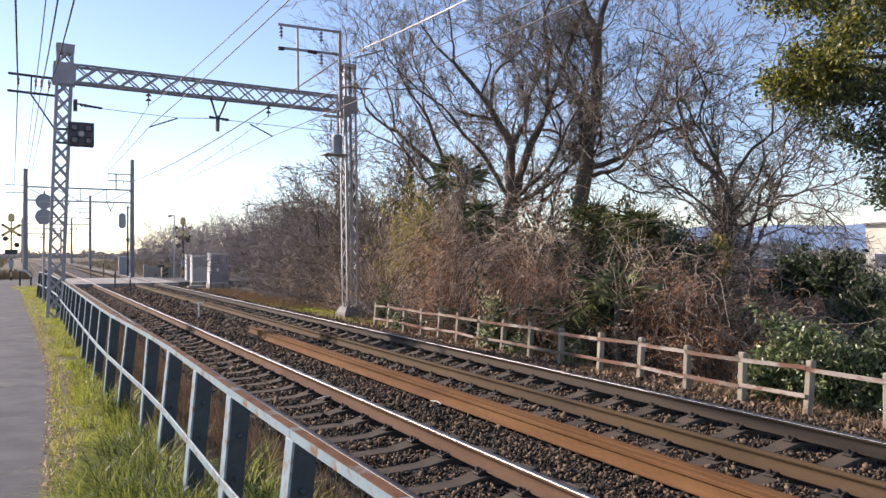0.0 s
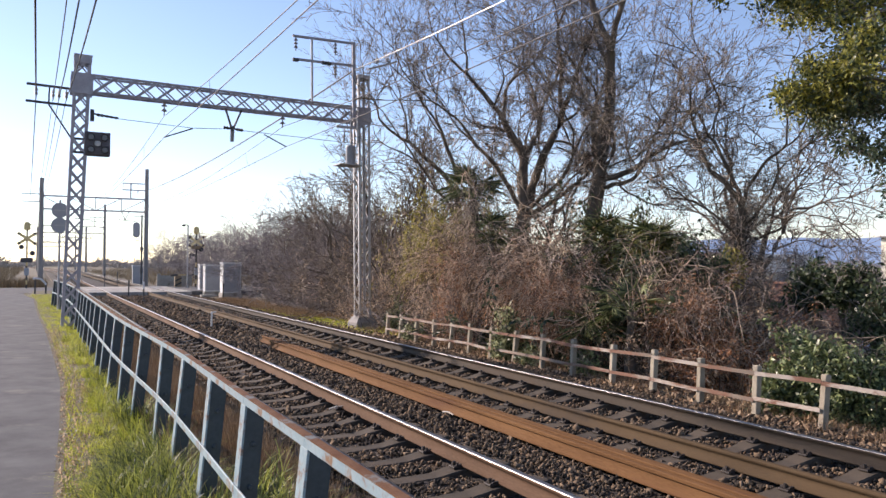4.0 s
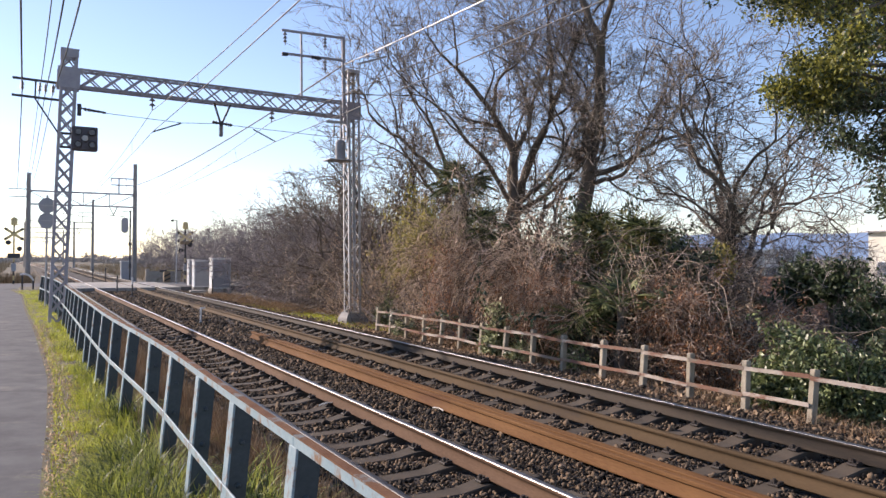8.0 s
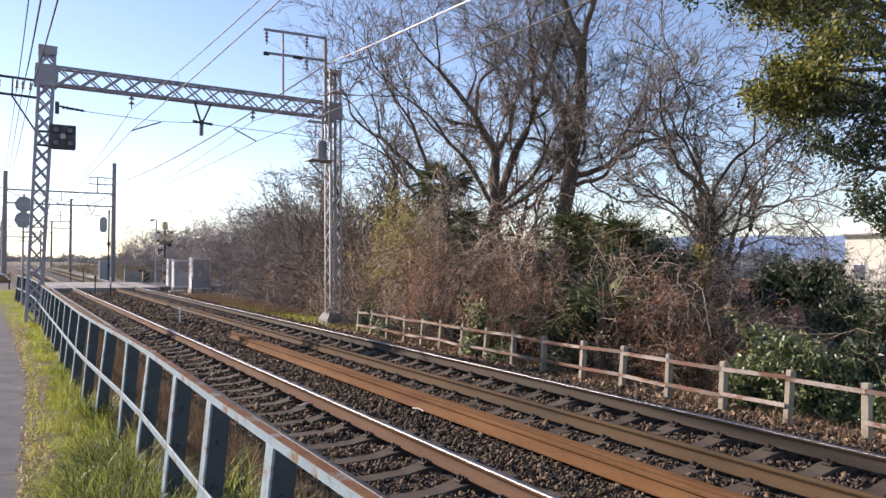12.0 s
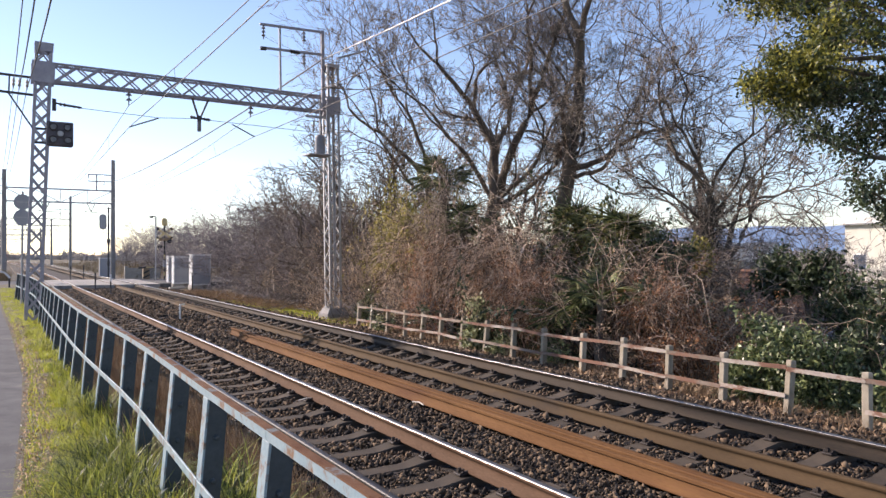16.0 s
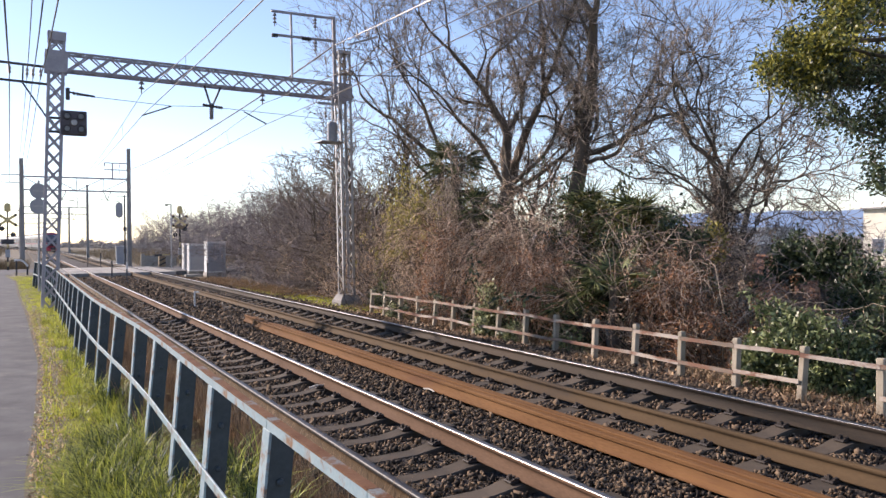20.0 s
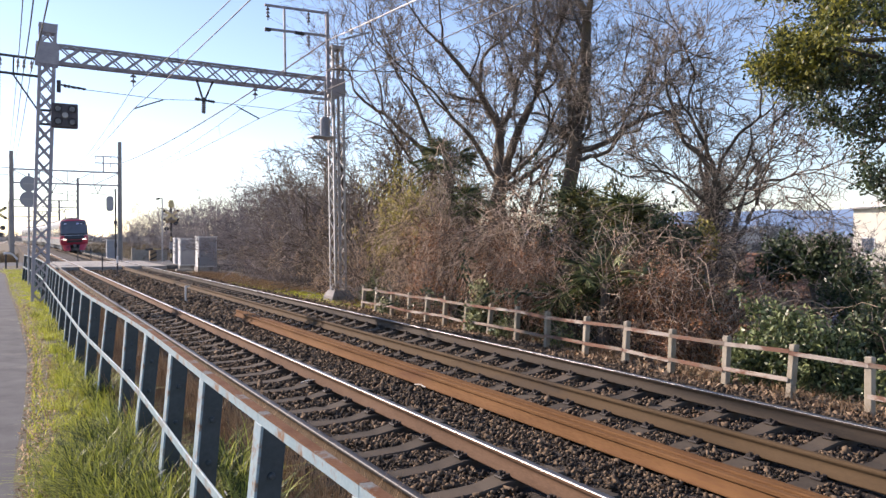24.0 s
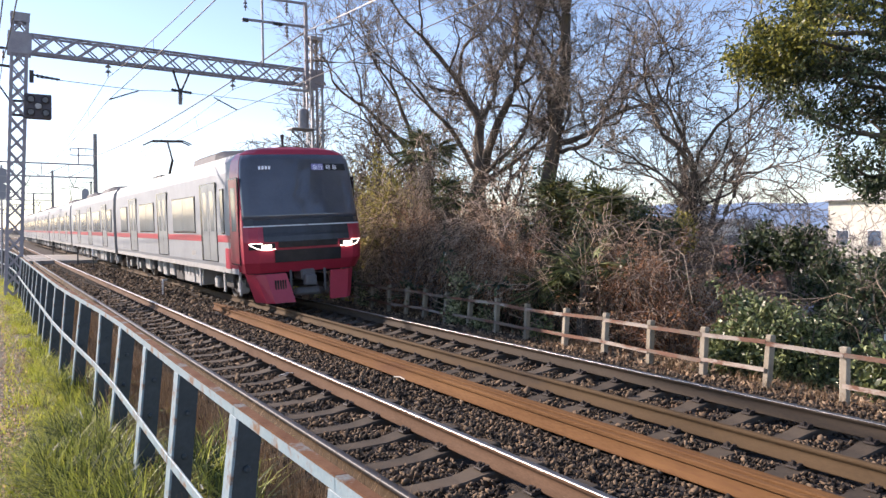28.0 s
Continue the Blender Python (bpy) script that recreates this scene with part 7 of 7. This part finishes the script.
crossing_signal(-0.62, 57.2, "yellow and black crossing signal beside the lane", -1)


def barrier(x, y, reach, label):
    """A crossing barrier: striped machine and a lowered striped arm."""
    t = thing("crossing_barrier", label, "barrier", pose(x, y, -0.05), "crossing barriers")
    m = part("machine", boxed(-0.22, 0.22, -0.25, 0.25, 0, 0.85, 0.04), BOARD_BROWN, t)
    for i in range(2):
        bm = bmesh.new()
        bar(bm, (-0.22, -0.256, 0.15 + i * 0.32), (0.22, -0.256, 0.38 + i * 0.32), 0.012, 0.1)
        part("black_stripe", bm, BLACK, m)
    n = 9
    a = part("arm", rod(bmesh.new(), (-0.5, 0, 0.86), (0, 0, 0.9), 0.07, 8), DARK, t, "counterweight end")
    for i in range(n):
        u, v = reach * i / n, reach * (i + 1) / n
        part("arm_band", rod(bmesh.new(), (u, 0, 0.9 - 0.005 * i), (v, 0, 0.9 - 0.005 * (i + 1)), 0.035, 8), (YELLOW, BLACK)[i % 2] if i < n - 1 else WHITE, a)
    return t


barrier(9.0, 58.4, 4.95, "striped crossing barrier machine with its arm across the road")


def bent_guard():
    """A bent white pipe guard at the end of the lane's fence."""
    t = thing("pipe_guard", "bent white pipe guard at the end of the guard fence", "guard rail", pose(0, 47.5, 0))
    part("pipe", tube_bm([(-0.22, 0, 0.82), (-0.1, 0, 0.84), (0.1, 0, 0.84), (0.22, 0, 0.78), (0.36, 0, 0.62), (0.44, 0, 0.5)], 0.06), WHITE, t, "white bent pipe")
    for x, h in ((-0.1, 0.82), (0.42, 0.5)):
        part("post", rod(bmesh.new(), (x, 0, -0.3), (x, 0, h), 0.045, 10), DARK, t)
    return t


bent_guard()


def thin_poles():
    t = thing("camera_pole", "thin grey pole with a small crossing camera on top", "pole", pose(9.1, 55, -0.1))
    part("pole", rod(bmesh.new(), (0, 0, -0.2), (0, 0, 4.45), 0.05, 10), GALV, t)
    bm = bmesh.new()
    rod(bm, (0, 0, 4.42), (-0.25, -0.1, 4.45), 0.03, 6)
    box(bm, -0.42, -0.2, -0.2, 0.0, 4.32, 4.44, 0.02)
    part("camera", bm, DARK, t)
    t = thing("obstruction_signal", "grey oval railway signal seen from behind on a thin pole", "railway signal", pose(8.15, 73.0, -0.1))
    part("pole", rod(bmesh.new(), (0, 0, -0.2), (0, 0, 6.0), 0.07, 10), DARK, t)
    bm = bmesh.new()
    ring = [(0.3 * math.cos(a), 0.3 * math.sin(a) + (0.38 if math.sin(a) > 0 else -0.38)) for a in [2 * math.pi * i / 20 for i in range(20)]]
    front = [bm.verts.new((-0.45 + x, -0.1, 4.7 + z)) for x, z in ring]
    back = [bm.verts.new((-0.45 + x, 0.02, 4.7 + z)) for x, z in ring]
    for i in range(20):
        bm.faces.new((front[i], front[(i + 1) % 20], back[(i + 1) % 20], back[i]))
    bm.faces.new(front)
    bm.faces.new(list(reversed(back)))
    bmesh.ops.recalc_face_normals(bm, faces=bm.faces)
    part("oval_board", bm, GREY_BOX, t)
    bm = bmesh.new()
    bar(bm, (-0.5, 0, 3.8), (0, 0, 3.7), 0.05, 0.05)
    bar(bm, (-0.7, 0, 5.9), (0.4, 0, 5.9), 0.05, 0.05)
    box(bm, -0.13, 0.13, -0.12, 0.12, 2.9, 3.2)
    box(bm, -0.1, 0.1, -0.1, 0.1, 0.9, 1.3)
    part("fittings", bm, DARK, t)
    t = thing("round_road_signs", "two round road signs seen from behind on one pole", "road sign", pose(0.65, 31.2, 0, 0, 0.9, 0))
    part("pole", rod(bmesh.new(), (0.02, 0, -0.3), (-0.02, 0, 4.0), 0.038, 10), GALV, t)
    for z in (3.62, 3.08):
        d = part("disc", lathe(bmesh.new(), [(0.27, 0), (0.28, 0.004), (0.28, 0.012), (0.27, 0.016)], (-0.02, -0.045, z), Vector((0, -1, 0)), 28), GREY_BOX, t, "grey back of a round sign")
        part("clamp", boxed(-0.2, 0.16, -0.085, -0.061, z - 0.02, z + 0.02), GALV, d)
    for x, y, h, label in ((4.72, 41.2, 1.0, "pale-topped marker post between the tracks"), (4.55, 46.6, 0.95, "dark marker post between the tracks"), (4.4, 62.0, 1.1, "dark marker post beyond the crossing"), (5.3, 62.5, 1.2, "dark marker post beyond the crossing")):
        t = thing("marker_post", label, "marker post", pose(x, y, -0.2), "marker posts")
        part("base", lathe(bmesh.new(), [(0.14, 0), (0.12, 0.08), (0.05, 0.1)], (0, 0, -0.03), None, 12), DARK, t)
        part("post", rod(bmesh.new(), (0, 0, 0), (0, 0, h), 0.035, 8), DARK, t)
        part("sleeve", rod(bmesh.new(), (0, 0, h - 0.35), (0, 0, h), 0.042, 8), WHITE if "pale" in label else BLACK, t)
    t = thing("marker_post", "small white hooked marker post in the ballast", "marker post", pose(4.76, 24.4, -0.2), "marker posts")
    part("post", boxed(-0.025, 0.025, -0.02, 0.02, -0.1, 0.42, 0.004), WHITE, t)
    part("cap", boxed(-0.025, 0.13, -0.025, 0.025, 0.42, 0.46, 0.004), WHITE, t)
    t = thing("grey_cabinet", "small grey lineside cabinet beyond the crossing", "cabinet", pose(8.2, 76, -0.2))
    part("body", boxed(-0.45, 0.45, 0, 0.6, -0.1, 1.6, 0.02), GREY_BOX, t)
    part("lid", boxed(-0.5, 0.5, -0.05, 0.65, 1.6, 1.66, 0.01), WHITE_BOX, t)
    t = thing("low_wall", "low weathered beige concrete wall beside the road", "wall", pose(9.2, 69.0, -0.2))
    part("panel", boxed(0, 2.6, 0, 0.2, -0.1, 0.85, 0.02), CONCRETE, t)
    part("pier", boxed(-0.25, 0.05, -0.05, 0.25, -0.1, 1.0, 0.02), CONCRETE, t)
    t = thing("cable_marker", "thin dark marker with a white head beside the cabinets", "marker post", pose(9.25, 44.2, -0.25))
    part("post", rod(bmesh.new(), (0, 0, -0.1), (0, 0, 0.95), 0.035, 8), DARK, t)
    part("head", boxed(-0.07, 0.07, -0.05, 0.05, 0.85, 1.02, 0.02), WHITE, t)
    for x, y, w, d in ((8.9, 46.5, 0.9, 0.5), (8.8, 52.5, 1.1, 0.6), (2.4, 44.6, 0.5, 0.22), (2.5, 46.4, 0.5, 0.22)):
        tagged(part("concrete_slab", boxed(x - w / 2, x + w / 2, y - d / 2, y + d / 2, -0.24, -0.12, 0.01), CONCRETE, None), "small weathered concrete cover slab beside the track", "slab", "cover slabs")


thin_poles()

for x0, y0, x1, y1, z, label in ((3.33, 9.5, 3.56, 9.6, -0.1, "pale dry stick lying on a sleeper"), (4.66, 8.9, 4.68, 8.65, -0.14, "bent pale stick lying beside the spare rails")):
    bm = bmesh.new()
    bar(bm, (x0, y0, z), ((x0 + x1) / 2 + 0.01, (y0 + y1) / 2, z + 0.015), 0.016, 0.014)
    bar(bm, ((x0 + x1) / 2 + 0.01, (y0 + y1) / 2, z + 0.015), (x1, y1, z), 0.014, 0.012)
    tagged(part("stick", bm, PALE_LITTER, None), label, "stick")


# ---- houses on the low ground behind the thicket ----
def house(x, y, z, turn, w, d, h, rise, wall, roof_mat, label, windows=3):
    t = thing("house", label, "house", pose(x, y, z, 0, 0, turn), "houses")
    bm = boxed(-w / 2, w / 2, -d / 2, d / 2, 0, h)
    a, b = bm.verts.new((-w / 2, 0, h + rise)), bm.verts.new((w / 2, 0, h + rise))
    for s, top in ((-1, a), (1, b)):
        x2 = s * w / 2
        bm.faces.new((bm.verts.new((x2, -d / 2, h)), bm.verts.new((x2, d / 2, h)), top))
    part("wall", bm, wall, t)
    for s in (-1, 1):
        bm = bmesh.new()
        v = [bm.verts.new(p) for p in ((-w / 2 - 0.4, s * (d / 2 + 0.5), h - rise / d), (w / 2 + 0.4, s * (d / 2 + 0.5), h - rise / d), (w / 2 + 0.4, 0, h + rise + 0.02), (-w / 2 - 0.4, 0, h + rise + 0.02))]
        bm.faces.new(v)
        bmesh.ops.solidify(bm, geom=bm.faces[:], thickness=0.14)
        r = part("roof", bm, roof_mat, t)
        n = 12
        for i in range(n):
            k = (i + 0.5) / n
            bm = bmesh.new()
            bar(bm, (-w / 2 - 0.4, s * (d / 2 + 0.5) * (1 - k), h - rise / d + (rise + rise / d) * k + 0.12), (w / 2 + 0.4, s * (d / 2 + 0.5) * (1 - k), h - rise / d + (rise + rise / d) * k + 0.12), 0.12, 0.08)
            part("tile_course", bm, roof_mat, r)
    for side in (-1, 1):
        for i in range(windows):
            wy = -d / 2 + d * (i + 0.5) / windows
            for wz in ((1.3, 4.0) if h > 4.5 else (1.2,)):
                f = part("window", boxed(side * w / 2 - 0.05, side * w / 2 + 0.05, wy - 0.65, wy + 0.65, wz, wz + 1.3), WHITE, t)
                part("pane", boxed(side * w / 2 - 0.06, side * w / 2 + 0.06, wy - 0.57, wy + 0.57, wz + 0.08, wz + 1.22), PANE, f)
            wx = -w / 2 + w * (i + 0.5) / windows
            for wz in ((1.3, 4.0) if h > 4.5 else (1.2,)):
                f = part("window", boxed(wx - 0.65, wx + 0.65, side * d / 2 - 0.05, side * d / 2 + 0.05, wz, wz + 1.3), WHITE, t)
                part("pane", boxed(wx - 0.57, wx + 0.57, side * d / 2 - 0.06, side * d / 2 + 0.06, wz + 0.08, wz + 1.22), PANE, f)
    return t


def at_bearing(deg, dist):
    return dist * math.sin(radians(deg)), dist * math.cos(radians(deg))


for deg, dist, z, turn, w, d, h, rise, wall, roof_mat, label in (
        (62.0, 72, -3.5, 141, 9, 8, 7.7, 0.7, PLASTER, SHEET_WHITE, "white plastered two-storey house with a pale roof"),
        (50.6, 95, -4.0, 20, 8, 7, 5.2, 1.8, PLASTER, SHEET_WHITE, "white plastered house with a pale roof"),
        (48.6, 35, -4.0, -36, 11, 8, 2.6, 2.5, PLASTER, TILE_BROWN, "low house with a red-brown tiled roof"),
        (54.0, 33, -4.2, -36, 6, 5, 3.2, 1.0, PLASTER, TARP_BLUE, "low shed with a blue sheet roof"),
        (45.0, 110, -4.0, 10, 10, 8, 5.5, 2.0, PLASTER, TILE_BROWN, "plastered house with a brown tiled roof")):
    hx, hy = at_bearing(deg, dist)
    house(hx, hy, z, -deg + turn, w, d, h, rise, wall, roof_mat, label)


# ---- distance ----
def far_woods():
    rng = np.random.default_rng(17)
    parts = []
    for deg in np.arange(-12, 75, 0.14):
        dist = 330 + 60 * math.sin(deg * 0.7) + rng.uniform(-15, 15)
        x, y = at_bearing(deg, dist)
        h = 2.6 + 0.9 * math.sin(deg * 1.9) + 0.8 * math.sin(deg * 5.3) + rng.uniform(-0.6, 0.9)
        n = 70
        at = np.stack([x + rng.normal(size=n) * 1.2, y + rng.normal(size=n) * 3, h * rng.uniform(0, 1, n) ** 0.7 - 1.0], 1)
        parts.append(leaf_quads(rng, at, 0.9, 0.45, 0.0))
    tagged(from_np("far_woods", *joined(*parts), WOODS), "brown woods along the horizon, paled with painted haze", "woods", kind="stuff")
    n = 26000
    x, y = rng.uniform(-14, 40, n), 66 + 130 * rng.uniform(0, 1, n) ** 1.5
    keep = ((x < -2.2) | (x > 9.8)) & ~((y < 72) & (x > 9)) & ~((x < -1) & (y < 60))
    at = np.stack([x, y, np.full(n, -0.4)], 1)[keep]
    at[:, 2] = [ground_z(a, b) - 0.1 for a, b in at[:, :2]]
    blades(rng, at, 1.15, 0.02, 0.4, REED, "reeds", "tall dry brown reeds beside the far track", 2)
    n = 9000
    at = np.stack([rng.uniform(8.5, 10.6, n), rng.uniform(28, 43, n), np.zeros(n)], 1)
    at[:, 2] = [ground_z(a, b) - 0.03 for a, b in at[:, :2]]
    blades(rng, at, 0.34, 0.006, 0.7, DRY_GRASS, "dry_grass", "dry grass bank below the thicket")
    n = 3000
    at = np.stack([rng.uniform(-3.5, 0.6, n), rng.uniform(59.6, 64, n), np.full(n, -0.1)], 1)
    blades(rng, at, 0.8, 0.012, 0.5, REED, "reeds", "dry brown reeds beside the level crossing", 2)


far_woods()


def far_hills():
    """A low ridge far beyond the houses, its haze painted in as blue-grey."""
    vs, fs = [], []
    for i, deg in enumerate(range(30, 91)):
        h = 34 * min(1.0, (deg - 30) / 18) + 6 * noise.noise(Vector((deg * 0.21, 3, 0))) + 2.5 * noise.noise(Vector((deg * 0.7, 8, 0)))
        for dist, z in ((905, -6), (960, h), (1060, -6)):
            x, y = at_bearing(deg, dist)
            vs.append((x, y, z))
        if i:
            for k in (0, 1):
                a = (i - 1) * 3 + k
                fs.append((a, a + 3, a + 4, a + 1))
    tagged(from_np("far_hills", vs, fs, HILLS, smooth=True), "low hills on the horizon, coloured blue-grey with haze", "hills", kind="structure")


# the blue-grey holds the haze of the distance
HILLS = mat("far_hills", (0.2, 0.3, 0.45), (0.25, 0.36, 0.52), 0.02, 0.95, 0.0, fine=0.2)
far_hills()


motions()
